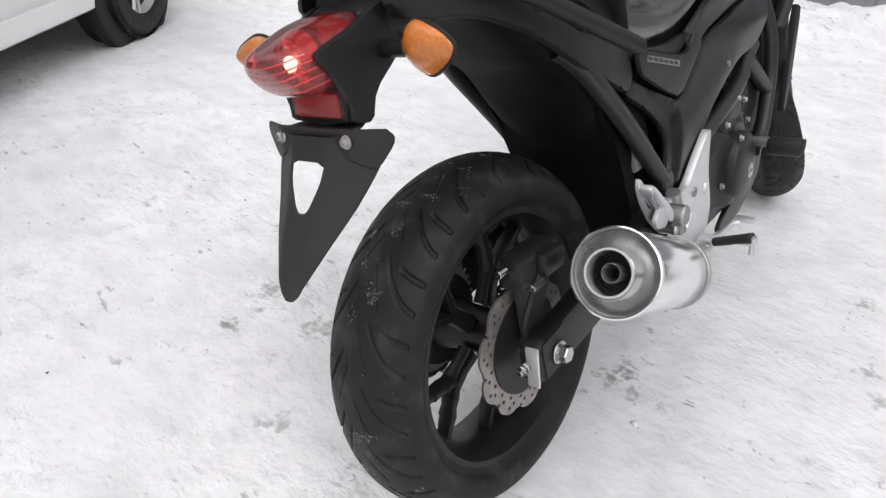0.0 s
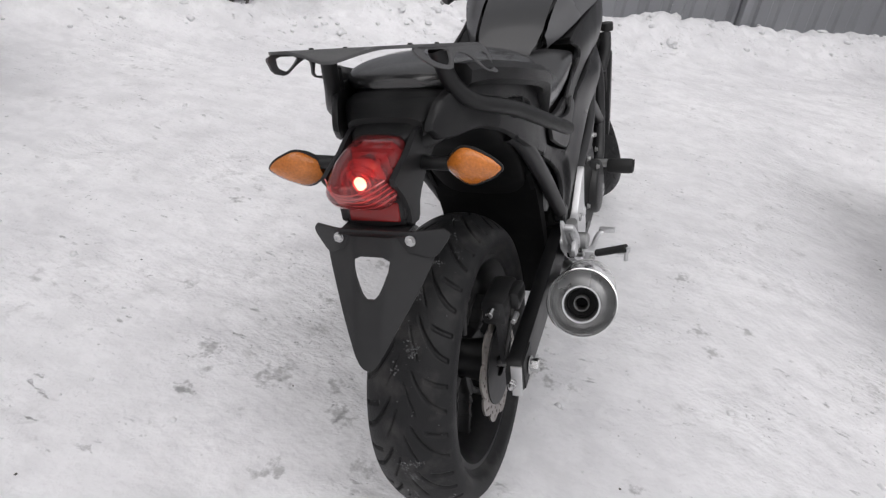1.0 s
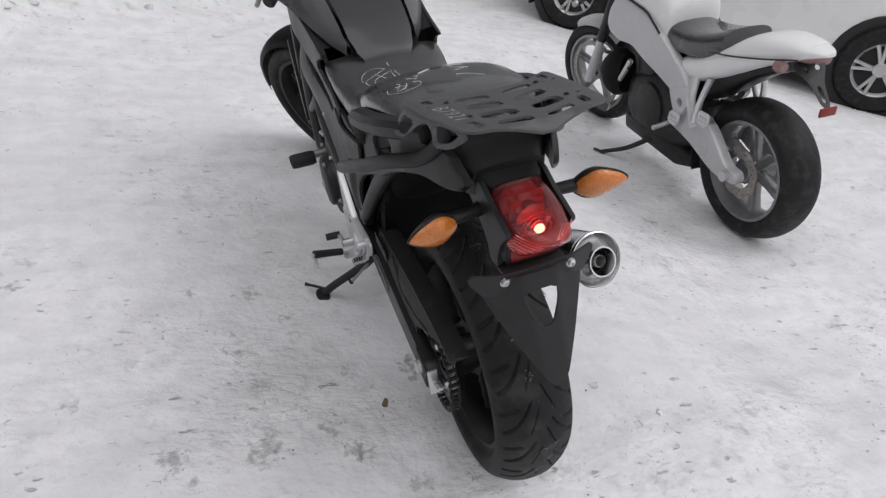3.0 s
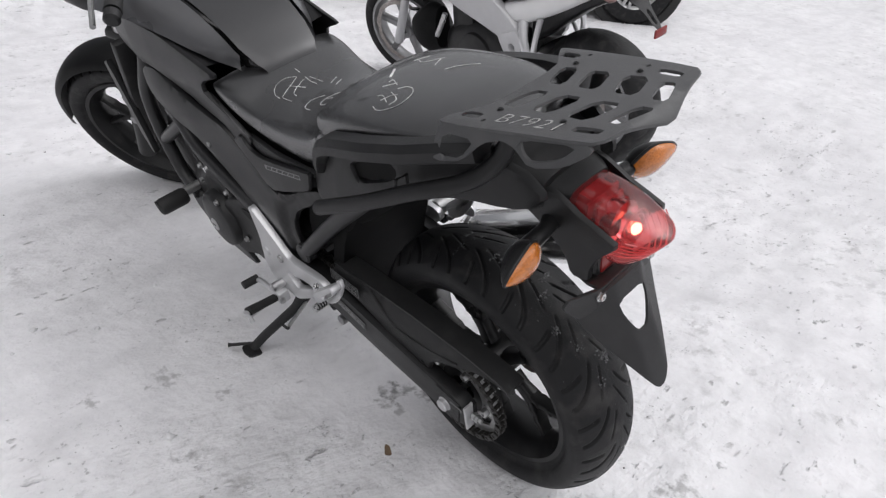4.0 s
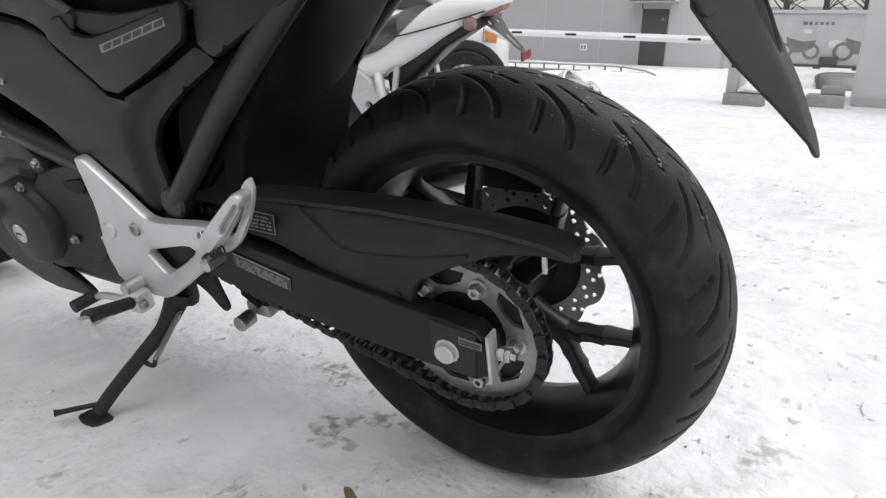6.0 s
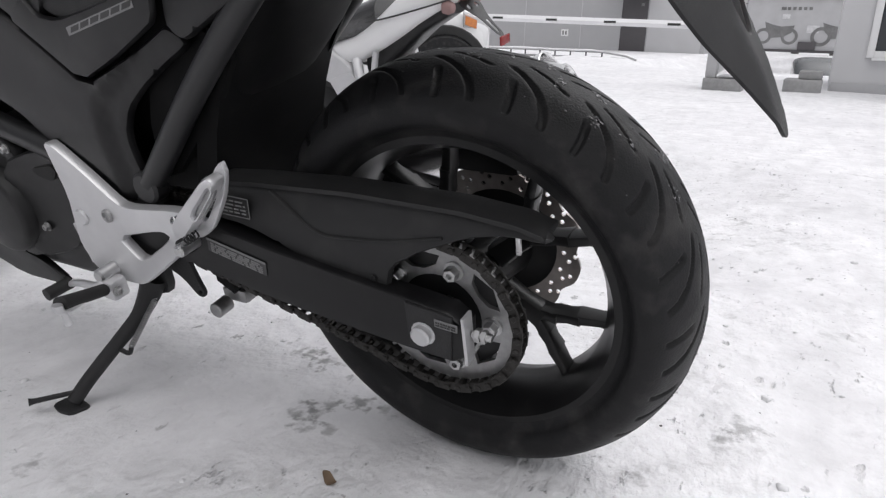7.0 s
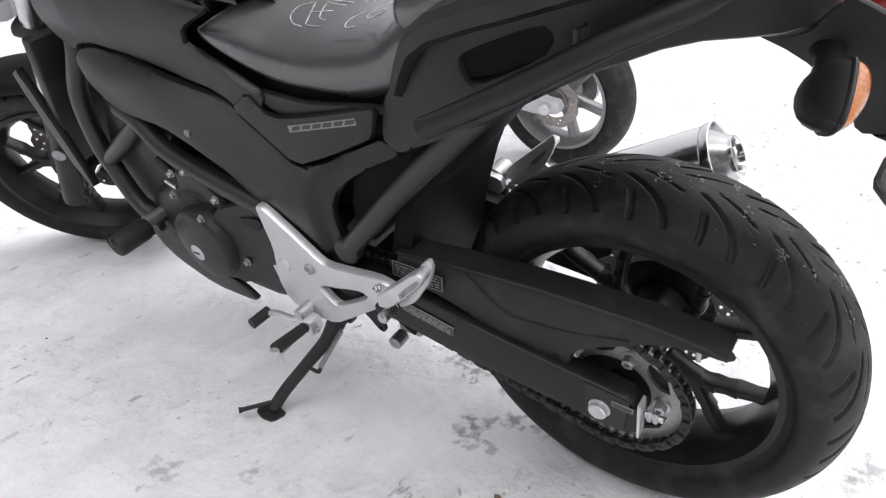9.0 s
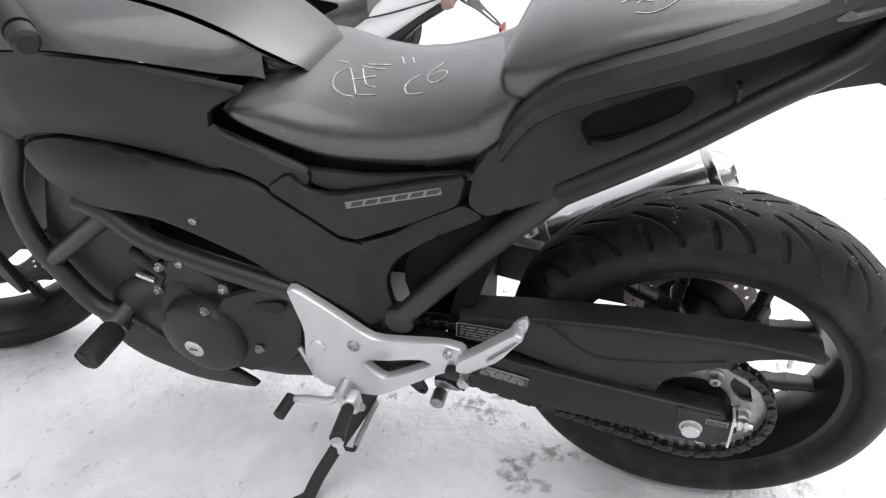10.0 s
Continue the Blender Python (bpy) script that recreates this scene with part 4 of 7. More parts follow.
for s in (-1, 1):
    cover = part("alternator_cover" if s < 0 else "clutch_cover", lathe([(0, 0.190), (0.030, 0.190), (0.066, 0.186), (0.0735, 0.183), (0.0765, 0.178), (0.080, 0.158), (0.080, 0.12)], (0, 0.798, 0.350), (s, 0, 0), 40), ENGINE, engine, "round dark crankcase cover")
    part("cover_rim", panel([(0.885, 0.36), (0.868, 0.44), (0.835, 0.470), (0.79, 0.478), (0.735, 0.46), (0.695, 0.39), (0.70, 0.31), (0.74, 0.265), (0.80, 0.248), (0.865, 0.28)], side(0.158, s), thick=0.03, rnd=0.008), ENGINE, cover)
    part("cover_badge", lathe([(0, 0.1925), (0.0155, 0.1925), (0.018, 0.191), (0.018, 0.187)], (0, 0.812, 0.335), (s, 0, 0), 24), STEEL, cover, "round bare metal plug")
    part("badge_slot", rbox((0.002, 0.016, 0.003), (s * 0.1928, 0.812, 0.335), 0.0005), STICKER_INK, cover)
    for by, bz in ((0.764, 0.424), (0.872, 0.318), (0.70, 0.33), (0.86, 0.44)):
        part("cover_bolt", bolt((s * 0.162 + (s * 0.018 if by == 0.764 else 0), by, bz), (s, 0, 0), 0.006, 0.006), DULL_STEEL, cover)
    part("upper_cover", panel([(0.840, 0.500), (0.800, 0.512), (0.765, 0.500), (0.715, 0.452), (0.73, 0.40), (0.79, 0.42), (0.845, 0.44)], side(0.158, s), thick=0.03, rnd=0.010), ENGINE, engine)
    for by, bz in ((0.838, 0.492), (0.792, 0.506), (0.728, 0.462)):
        part("engine_bolt", bolt((s * 0.160, by, bz), (s, 0, 0), 0.006, 0.007), DULL_STEEL, engine)
    rear_cov = part("rear_cover", panel([(0.745, 0.440), (0.68, 0.462), (0.617, 0.466), (0.606, 0.40), (0.622, 0.33), (0.66, 0.285), (0.75, 0.262), (0.77, 0.36)], side(lambda y, z: 0.152 + 0.14 * max(0, min(1, (y - 0.62) / 0.14)) ** 2 * 0.16, s), thick=0.03, rnd=0.008), ENGINE, engine)
    # flat near-black patch painted for the shade inside a pocket
    part("cover_pocket_shade", panel([(0.690, 0.432), (0.632, 0.444), (0.622, 0.434), (0.640, 0.416), (0.672, 0.420)], side(0.1585, s), thick=0.002, rnd=0.001), BLACK_HOLE, rear_cov)
both("belly_pan", lambda s: panel([(1.07, 0.36), (1.03, 0.265), (0.99, 0.222), (0.89, 0.182), (0.765, 0.186), (0.752, 0.200), (0.792, 0.236), (0.86, 0.255), (0.95, 0.315), (1.02, 0.37)], side(lambda y, z: 0.150 - 0.1 * max(0, 0.26 - z), s), thick=0.006, rnd=0.006), PANEL, engine, "dark painted belly pan")
for s in (-1, 1):
    slider = part("crash_slider", lathe([(0, 0), (0.016, 0), (0.022, 0.004), (0.0235, 0.012), (0.0235, 0.07), (0.020, 0.08), (0, 0.08)], (s * 0.262, 0.982, 0.342), (-s, 0, 0), 24), SOFT_RUBBER, bike, "black nylon crash slider")
    part("slider_hole", lathe([(0, 0.004), (0.010, 0.004), (0.0115, -0.001), (0.014, -0.001)], (s * 0.262, 0.985, 0.350), (-s, 0, 0), 16), BLACK_HOLE, slider)
    part("slider_spacer", disc_cyl((s * 0.184, 0.985, 0.350), (-s, 0, 0), 0.013, 0.05), DULL_STEEL, slider)
    part("hose", tube([(s * 0.10, 0.93, 0.47), (s * 0.14, 0.90, 0.49), (s * 0.13, 0.86, 0.44), (s * 0.12, 0.84, 0.40)], 0.010, 10), SOFT_RUBBER, engine)
    part("coil_bracket", panel([(0.94, 0.53), (0.88, 0.535), (0.87, 0.47), (0.91, 0.44), (0.95, 0.46)], side(0.118, s), thick=0.01, rnd=0.006), DULL_STEEL if s > 0 else ENGINE, engine)
    part("bracket_bolt", bolt((s * 0.122, 0.915, 0.525), (s, 0, 0), 0.007, 0.007), STEEL, engine)
    part("hose_clip", tube([(s * 0.128, 0.93, 0.435), (s * 0.134, 0.89, 0.43)], 0.006, 8, 2), STEEL, engine)

# tubular main frame
chassis = part("frame_tube", join(*[tube([(s * 0.10, 1.03, 0.80), (s * 0.125, 1.055, 0.69), (s * 0.138, 1.098, 0.600), (s * 0.140, 1.112, 0.50), (s * 0.143, 1.085, 0.43), (s * 0.145, 1.045, 0.36), (s * 0.145, 0.98, 0.325)], 0.0185, 14) for s in (-1, 1)]), TUBING, bike, "grey painted steel trellis tube")
for s in (-1, 1):
    part("brace_tube", tube([(s * 0.140, 1.095, 0.455), (s * 0.136, 0.92, 0.572)], 0.0175, 14, 3), TUBING, chassis)
    part("lower_tube", tube([(s * 0.132, 0.975, 0.590), (s * 0.137, 0.918, 0.572), (s * 0.143, 0.865, 0.535), (s * 0.146, 0.78, 0.506), (s * 0.146, 0.60, 0.462)], 0.0185, 14), TUBING, chassis)
    part("subframe_tube", tube([(s * 0.138, 0.432, 0.435), (s * 0.134, 0.30, 0.575), (s * 0.126, 0.17, 0.700), (s * 0.108, 0.13, 0.738)], 0.0175, 14), TUBING, chassis)
    part("tube_lug", disc_cyl((s * 0.125, 0.436, 0.430), (s, 0, 0), 0.024, 0.028, 0.004), TUBING, chassis)
    part("pivot_plate", panel([(0.60, 0.47), (0.52, 0.43), (0.46, 0.44), (0.43, 0.40), (0.46, 0.30), (0.52, 0.25), (0.60, 0.28)], side(0.142, s), thick=0.03, rnd=0.006), POWDER, chassis)
part("shock_absorber", tube([(0.0, 0.40, 0.36), (0.0, 0.37, 0.50), (0.0, 0.35, 0.66)], 0.035, 16), ENGINE, bike)
part("battery_box", rbox((0.20, 0.24, 0.26), (0, 0.46, 0.60), 0.03), INNER_BLACK, bike)


# bodywork
def shroud_x(y, z):
    pod = math.exp(-(((y - 0.86) / 0.13) ** 2 + ((z - 0.665) / 0.045) ** 2))
    return 0.151 + 0.020 * pod - 0.05 * max(0, y - 0.95) - 0.02 * max(0, 0.45 - y) + 0.006 * math.exp(-((z - 0.50 - 0.3 * (y - 0.5)) / 0.05) ** 2) - 0.011 * max(0.0, min(1.0, (0.484 - 1.3 * max(0.0, z - 0.55) - y) / 0.016))


SHROUD = [(1.012, 0.690), (0.985, 0.712), (0.923, 0.724), (0.828, 0.712), (0.714, 0.686), (0.630, 0.672), (0.560, 0.626), (0.490, 0.574), (0.412, 0.606), (0.345, 0.640), (0.322, 0.652), (0.298, 0.642), (0.292, 0.628), (0.343, 0.601), (0.390, 0.572),
          (0.428, 0.542), (0.445, 0.506), (0.440, 0.445), (0.445, 0.412), (0.480, 0.400), (0.515, 0.408), (0.570, 0.446), (0.625, 0.486), (0.660, 0.522), (0.740, 0.560), (0.812, 0.588), (0.897, 0.594), (0.935, 0.600), (0.985, 0.650)]
UPPER = [(1.065, 0.775), (1.045, 0.838), (0.985, 0.864), (0.890, 0.866), (0.770, 0.846), (0.700, 0.830), (0.640, 0.819), (0.576, 0.808), (0.640, 0.780), (0.648, 0.752), (0.560, 0.705), (0.520, 0.690), (0.545, 0.640), (0.565, 0.634), (0.630, 0.677), (0.714, 0.691), (0.828, 0.717), (0.923, 0.729), (0.985, 0.717), (1.020, 0.698), (1.055, 0.715)]
BADGE = [(0.556, 0.690), (0.537, 0.664), (0.496, 0.659), (0.42, 0.676), (0.337, 0.698), (0.305, 0.706), (0.318, 0.660), (0.345, 0.645), (0.412, 0.611), (0.488, 0.579), (0.560, 0.631), (0.600, 0.660)]


def upper_x(y, z):
    return 0.147 + 0.16 * max(0, z - 0.70) * max(0, min(1, (y - 0.55) / 0.3)) - 0.10 * max(0, y - 0.95) + 0.012 * math.exp(-((z - 0.77) / 0.05) ** 2)


shrouds = both("side_shroud", lambda s: panel(SHROUD, side(shroud_x, s), thick=0.004, rnd=0.007), PANEL, label="dark satin side shroud")
for s, sh in zip((-1, 1), shrouds):
    part("shroud_screw", bolt((s * 0.1550, 0.738, 0.592), (s, 0, 0), 0.007, 0.004), DULL_STEEL, sh)
    # black sheet stands for the shade behind the shroud
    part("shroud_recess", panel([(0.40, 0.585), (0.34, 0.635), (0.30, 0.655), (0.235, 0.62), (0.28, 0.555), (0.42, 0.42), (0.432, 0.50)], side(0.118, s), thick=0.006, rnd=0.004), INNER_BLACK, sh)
both("upper_side_cover", lambda s: panel(UPPER, side(upper_x, s), thick=0.004, rnd=0.006), PANEL, label="dark satin cover below the tank")
badges = both("badge_panel", lambda s: panel(BADGE, side(0.1535, s), thick=0.004, rnd=0.005), PANEL, label="dark side panel with model badge")
for s, bp in zip((-1, 1), badges):
    part("model_badge", panel([(0.478, 0.640), (0.340, 0.6765), (0.341, 0.6865), (0.479, 0.6505)], side(0.1542, s), thick=0.0006, rnd=0.0, soften=0, step=0.03), STICKER, bp)
    badge_z = lambda y: 0.6425 + (0.478 - y) * 0.2645
    for k in range(6):
        y0, y1 = 0.472 - 0.0220 * k, 0.472 - 0.0220 * k - 0.0175
        part("badge_bar", panel([(y0, badge_z(y0) - 0.0002), (y1, badge_z(y1) - 0.0002), (y1 - 0.004, badge_z(y1) + 0.0072), (y0 - 0.004, badge_z(y0) + 0.0072)], side(0.1546, s), thick=0.0003, rnd=0.0, soften=0, step=0.05), STICKER_INK, bp)
both("under_seat_trim", lambda s: panel([(0.540, 0.692), (0.505, 0.690), (0.440, 0.686), (0.300, 0.704), (0.300, 0.690), (0.440, 0.668), (0.500, 0.656), (0.530, 0.668)], side(0.143, s), thick=0.006, rnd=0.004), PLASTIC, label="black plastic trim under the seat")
for s in (-1, 1):
    part("seat_rail_cap", panel([(0.655, 0.752), (0.645, 0.738), (0.536, 0.686), (0.522, 0.694), (0.56, 0.712)], side(0.1500, s), thick=0.004, rnd=0.003), TUBING, bike)
    # inner sheet, its colour darkened for the shade behind the bodywork
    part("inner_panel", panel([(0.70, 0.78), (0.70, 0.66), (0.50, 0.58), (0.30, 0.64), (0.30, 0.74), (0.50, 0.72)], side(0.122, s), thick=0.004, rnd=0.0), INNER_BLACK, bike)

# seat
RSEAT = [(0.634, 0.140, 0.764, 0.780), (0.612, 0.148, 0.744, 0.794), (0.56, 0.147, 0.712, 0.798), (0.50, 0.141, 0.689, 0.784), (0.43, 0.137, 0.683, 0.777), (0.36, 0.138, 0.684, 0.788), (0.30, 0.140, 0.700, 0.806), (0.262, 0.141, 0.725, 0.832), (0.240, 0.135, 0.76, 0.842)]
PSEAT = [(0.268, 0.118, 0.812, 0.826), (0.256, 0.138, 0.797, 0.856), (0.225, 0.146, 0.790, 0.872), (0.17, 0.147, 0.810, 0.889), (0.09, 0.142, 0.834, 0.904), (0.01, 0.130, 0.856, 0.914), (-0.05, 0.110, 0.874, 0.914), (-0.085, 0.085, 0.882, 0.908), (-0.10, 0.05, 0.888, 0.900)]
rows = stations(RSEAT, 5)
part("rider_seat", loft([section(y, w, z0, z1, 40, 2.3, q=3.6, crown=-0.002) for y, w, z0, z1 in rows]), SEAT, bike, "black vinyl rider seat with chalk marks")
rows = stations(PSEAT, 5)
pseat = part("passenger_seat", loft([section(y, w, z0, z1, 36, 2.7, q=4.5, crown=0.004) for y, w, z0, z1 in rows]), SEAT, bike, "black vinyl passenger seat with chalk scribbles")

# tank cover: centre and two sides
rows = stations([(0.538, 0.070, 0.768, 0.786), (0.552, 0.096, 0.776, 0.806), (0.59, 0.122, 0.798, 0.832), (0.64, 0.142, 0.816, 0.862), (0.70, 0.158, 0.836, 0.888), (0.77, 0.174, 0.856, 0.908), (0.86, 0.192, 0.874, 0.923), (0.95, 0.196, 0.876, 0.928), (1.03, 0.182, 0.868, 0.919), (1.10, 0.150, 0.850, 0.893), (1.15, 0.10, 0.850, 0.872)], 5)


SEAM_Y, SEAM_X = [0.53, 0.56, 0.60, 0.80, 0.98, 1.08, 1.15], [0.050, 0.070, 0.080, 0.092, 0.104, 0.098, 0.070]
EDGE_Y, EDGE_X = [0.56, 0.595, 0.64, 0.70, 0.77, 0.86, 0.93, 0.98, 1.03, 1.10, 1.15], [0.080, 0.092, 0.119, 0.143, 0.165, 0.191, 0.208, 0.212, 0.198, 0.156, 0.10]


def tank_top(x, w, z0, z1):
    return z0 + (z1 - z0) * (1 - min(0.999, abs(x) / w) ** 2.7) ** (1 / 2.7)


def tank_centre():
    rings = []
    for y, w, z0, z1 in rows:
        c = min(float(np.interp(y, SEAM_Y, SEAM_X)), 0.9 * w)
        rings.append([Vector((x, y, tank_top(x, w, z0, z1))) for x in np.linspace(c, -c, 17)] )
    return loft(rings, caps=False, closed=False)


def tank_side(s):
    """Nearly flat facet from the top seam out to a sharp lower edge, folded under."""
    rings = []
    for y, w, z0, z1 in rows:
        if y < 0.59:
            continue
        c = min(float(np.interp(y, SEAM_Y, SEAM_X)), 0.9 * w) + 0.009
        e = max(float(np.interp(y, EDGE_Y, EDGE_X)), c + 0.006)
        seam, edge = Vector((s * c, y, tank_top(c, w, z0, z1) - 0.001)), Vector((s * e, y, z0 - 0.004))
        pts = []
        for f in np.linspace(0, 1, 12):
            bulge = 0.010 * math.sin(math.pi * f) * min(1.0, (e - c) / 0.06)
            pts.append(seam.lerp(edge, f) + Vector((s * bulge * 0.7, 0, bulge * 0.7)))
        pts.append(edge + Vector((-s * 0.016, 0, -0.008)))
        rings.append(pts if s < 0 else pts[::-1])
    return loft(rings, caps=False, closed=False)


part("tank_core", loft([section(y, max(min(w - 0.05, max(float(np.interp(y, EDGE_Y, EDGE_X)) - 0.045, float(np.interp(y, SEAM_Y, SEAM_X)) - 0.004)), 0.03), z0 - 0.03, z1 - 0.005, 30, 3.2) for y, w, z0, z1 in rows[1:]]), GLOSSY, bike)
part("tank_cover", tank_centre(), TANK_MID, bike, "dark grey tank cover")
for s in (-1, 1):
    part("tank_side_cover", tank_side(s), TANK, bike, "matt grey tank side cover")
    # shelf between the tank edge and the cover below it
    skirt = []
    for y, w, z0, z1 in rows:
        if 0.63 < y < 1.02:
            e, zc = float(np.interp(y, EDGE_Y, EDGE_X)), float(np.interp(y, [0.576, 0.64, 0.70, 0.77, 0.89, 0.985], [0.806, 0.817, 0.828, 0.844, 0.864, 0.862]))
            skirt.append([Vector((s * (e - 0.012), y, z0 - 0.012)), Vector((s * (0.5 * e + 0.5 * upper_x(y, zc) - 0.004), y, min(z0 - 0.008, zc - 0.001))), Vector((s * (upper_x(y, zc) - 0.002), y, min(z0 - 0.006, zc - 0.001)))])
    part("tank_skirt", loft(skirt, caps=False, closed=False), PANEL, bike)

# tail
def tail_x(y, z):
    return float(np.interp(y, [-0.20, -0.12, 0.0, 0.12, 0.22, 0.34], [0.075, 0.105, 0.132, 0.143, 0.146, 0.140])) - 0.05 * max(0, z - 0.86)


TAIL = [(0.315, 0.655), (0.300, 0.716), (0.222, 0.798), (0.190, 0.828), (0.016, 0.876), (-0.080, 0.900), (-0.150, 0.888), (-0.185, 0.850), (-0.160, 0.822), (-0.060, 0.812), (0.030, 0.775), (0.165, 0.694), (0.237, 0.660), (0.285, 0.636), (0.300, 0.640)]
tails = both("tail_panel", lambda s: panel(TAIL, side(tail_x, s), [[(0.172, 0.780), (0.155, 0.793), (0.070, 0.826), (0.058, 0.815), (0.070, 0.796), (0.160, 0.752)]], 0.005, 0.007), PLASTIC, label="black plastic tail panel with grab recess")
for s, tp in zip((-1, 1), tails):
    # slot is backed in black to paint its inner shade
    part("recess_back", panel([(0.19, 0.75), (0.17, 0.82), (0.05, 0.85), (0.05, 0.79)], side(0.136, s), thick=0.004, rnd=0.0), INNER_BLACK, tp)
    part("grab_rail", loft([[Vector((s * (x0 + dx), y, z + dz2)) for dx, dz2 in ((-0.020, -0.012), (-0.004, -0.016), (0.010, -0.008), (0.013, 0.010), (0.004, 0.021), (-0.020, 0.022))] for y, z, x0 in ((0.262, 0.740, 0.148), (0.242, 0.772, 0.156), (0.219, 0.800, 0.164), (0.186, 0.822, 0.170), (0.130, 0.842, 0.172), (0.079, 0.857, 0.170), (0.0, 0.880, 0.157), (-0.06, 0.897, 0.135), (-0.10, 0.902, 0.112))]), PLASTIC, tp, "moulded black grab rail")
part("tail_top", loft([section(y, w, z0, z1, 24, 3.5) for y, w, z0, z1 in ((0.02, 0.10, 0.82, 0.885), (-0.06, 0.095, 0.815, 0.892), (-0.115, 0.085, 0.80, 0.886), (-0.145, 0.072, 0.80, 0.860), (-0.166, 0.058, 0.805, 0.853), (-0.182, 0.050, 0.812, 0.8495), (-0.194, 0.042, 0.818, 0.846))]), PLASTIC, bike)
part("tail_body", loft([section(y, w, z0, z1, 28, 3.6) for y, w, z0, z1 in stations([(0.30, 0.124, 0.655, 0.735), (0.22, 0.130, 0.685, 0.795), (0.12, 0.127, 0.735, 0.832), (0.0, 0.117, 0.796, 0.868), (-0.10, 0.096, 0.822, 0.884), (-0.165, 0.062, 0.826, 0.862)], 4)]), PLASTIC, bike)
part("inner_mudguard", loft([section(y, w, z0, z1, 24, 4.0) for y, w, z0, z1 in stations([(0.42, 0.105, 0.44, 0.70), (0.37, 0.108, 0.467, 0.72), (0.30, 0.110, 0.53, 0.74), (0.23, 0.110, 0.60, 0.76), (0.165, 0.108, 0.68, 0.79), (0.10, 0.105, 0.725, 0.81), (0.03, 0.100, 0.772, 0.84), (-0.04, 0.092, 0.808, 0.86), (-0.12, 0.080, 0.818, 0.86)], 3)]), INNER_BLACK, bike, "black plastic inner mudguard under the tail")

part("front_splash_guard", loft([[Vector((x, y + o, z + o * 0.6)) for x, o in ((-0.118, 0.0), (0.118, 0.0), (0.118, 0.03), (-0.118, 0.03))] for y, z in ((0.356, 0.25), (0.348, 0.33), (0.338, 0.40), (0.326, 0.44), (0.302, 0.51), (0.272, 0.575), (0.240, 0.63))]), INNER_BLACK, bike, "black plastic splash guard before the rear tyre")

# tail lamp unit
def lens_ring(y, w, z0, z1):
    h = z1 - z0
    poly = chaikin([(0.70 * w, z1), (w, z0 + 0.42 * h), (0.82 * w, z0), (-0.82 * w, z0), (-w, z0 + 0.42 * h), (-0.70 * w, z1)], 3, 0.20)
    return [Vector((x, y, z)) for x, z in poly]


lamp = part("tail_lamp", loft([section(y, w, z0, z1, 28, 2.6) for y, w, z0, z1 in stations([(-0.095, 0.050, 0.812, 0.845), (-0.15, 0.054, 0.788, 0.838), (-0.205, 0.055, 0.752, 0.815), (-0.222, 0.055, 0.722, 0.800), (-0.246, 0.053, 0.720, 0.775)], 4)]), PLASTIC, bike, "tail lamp with red lens, lit")
part("lens", loft([lens_ring(y, w, z0, z1) for y, w, z0, z1 in stations([(-0.12, 0.030, 0.826, 0.834), (-0.16, 0.046, 0.815, 0.842), (-0.21, 0.053, 0.790, 0.844), (-0.25, 0.0555, 0.766, 0.838), (-0.278, 0.052, 0.761, 0.829), (-0.303, 0.041, 0.780, 0.820), (-0.316, 0.026, 0.795, 0.815), (-0.324, 0.008, 0.805, 0.811)], 4)]), RED_LENS, lamp, "clear red lens")
part("reflector_bowl", lathe([(0.004, -0.205), (0.018, -0.215), (0.028, -0.250), (0.029, -0.252), (0.020, -0.210), (0.004, -0.200)], (0, 0, 0.802), (0, 1, 0), 28, closed=True), CHROME, lamp)
part("bulb", disc_cyl((0, -0.266, 0.797), (0, -1, 0), 0.0076, 0.012, 0.004, 16), BULB, lamp)
for k in range(3):
    part("fresnel_ring", lathe([(0.010 + 0.008 * k, -0.0012), (0.012 + 0.008 * k, 0.0), (0.014 + 0.008 * k, -0.0012)], (0, -0.268, 0.797), (0, 1, 0), 32, closed=True), RED_LENS, lamp)
for k in range(5):
    y, z = -0.320 + 0.008 * k, 0.801 - 0.0082 * k
    part("lens_rib", tube([(-0.046, y + 0.034, z + 0.010), (-0.026, y + 0.010, z + 0.003), (0, y - 0.001, z), (0.026, y + 0.010, z + 0.003), (0.046, y + 0.034, z + 0.010)], 0.0010, 6), LENS_RIB, lamp)
part("inner_reflector", loft([[Vector((sx * w, y, z)) for sx, z in ((-1, z0), (1, z0), (0.6, z1), (-0.6, z1))] for y, w, z0, z1 in ((-0.165, 0.034, 0.820, 0.834), (-0.215, 0.038, 0.798, 0.830))]), INNER_RED, lamp)
for k in range(3):
    part("lamp_slat", rbox((0.066 - 0.012 * k, 0.004, 0.030), (0, -0.216 - 0.012 * k, 0.815 - 0.004 * k), 0.001), INNER_RED, lamp)
for s in (-1, 1):
    part("lamp_cheek", panel([(-0.09, 0.852), (-0.175, 0.849), (-0.201, 0.838), (-0.221, 0.828), (-0.255, 0.818), (-0.284, 0.808), (-0.256, 0.774), (-0.243, 0.745), (-0.243, 0.722), (-0.212, 0.718), (-0.200, 0.752), (-0.15, 0.788), (-0.09, 0.812)], side(0.0585, s), thick=0.006, rnd=0.003), PLASTIC, lamp)
part("reflex_reflector", rbox((0.082, 0.008, 0.031), (0.002, -0.247, 0.745), 0.004), RED_REFLECTOR, lamp, "dull red rectangular reflector")
part("reflector_frame", rbox((0.094, 0.02, 0.042), (0.002, -0.238, 0.745), 0.004), PLASTIC, lamp)


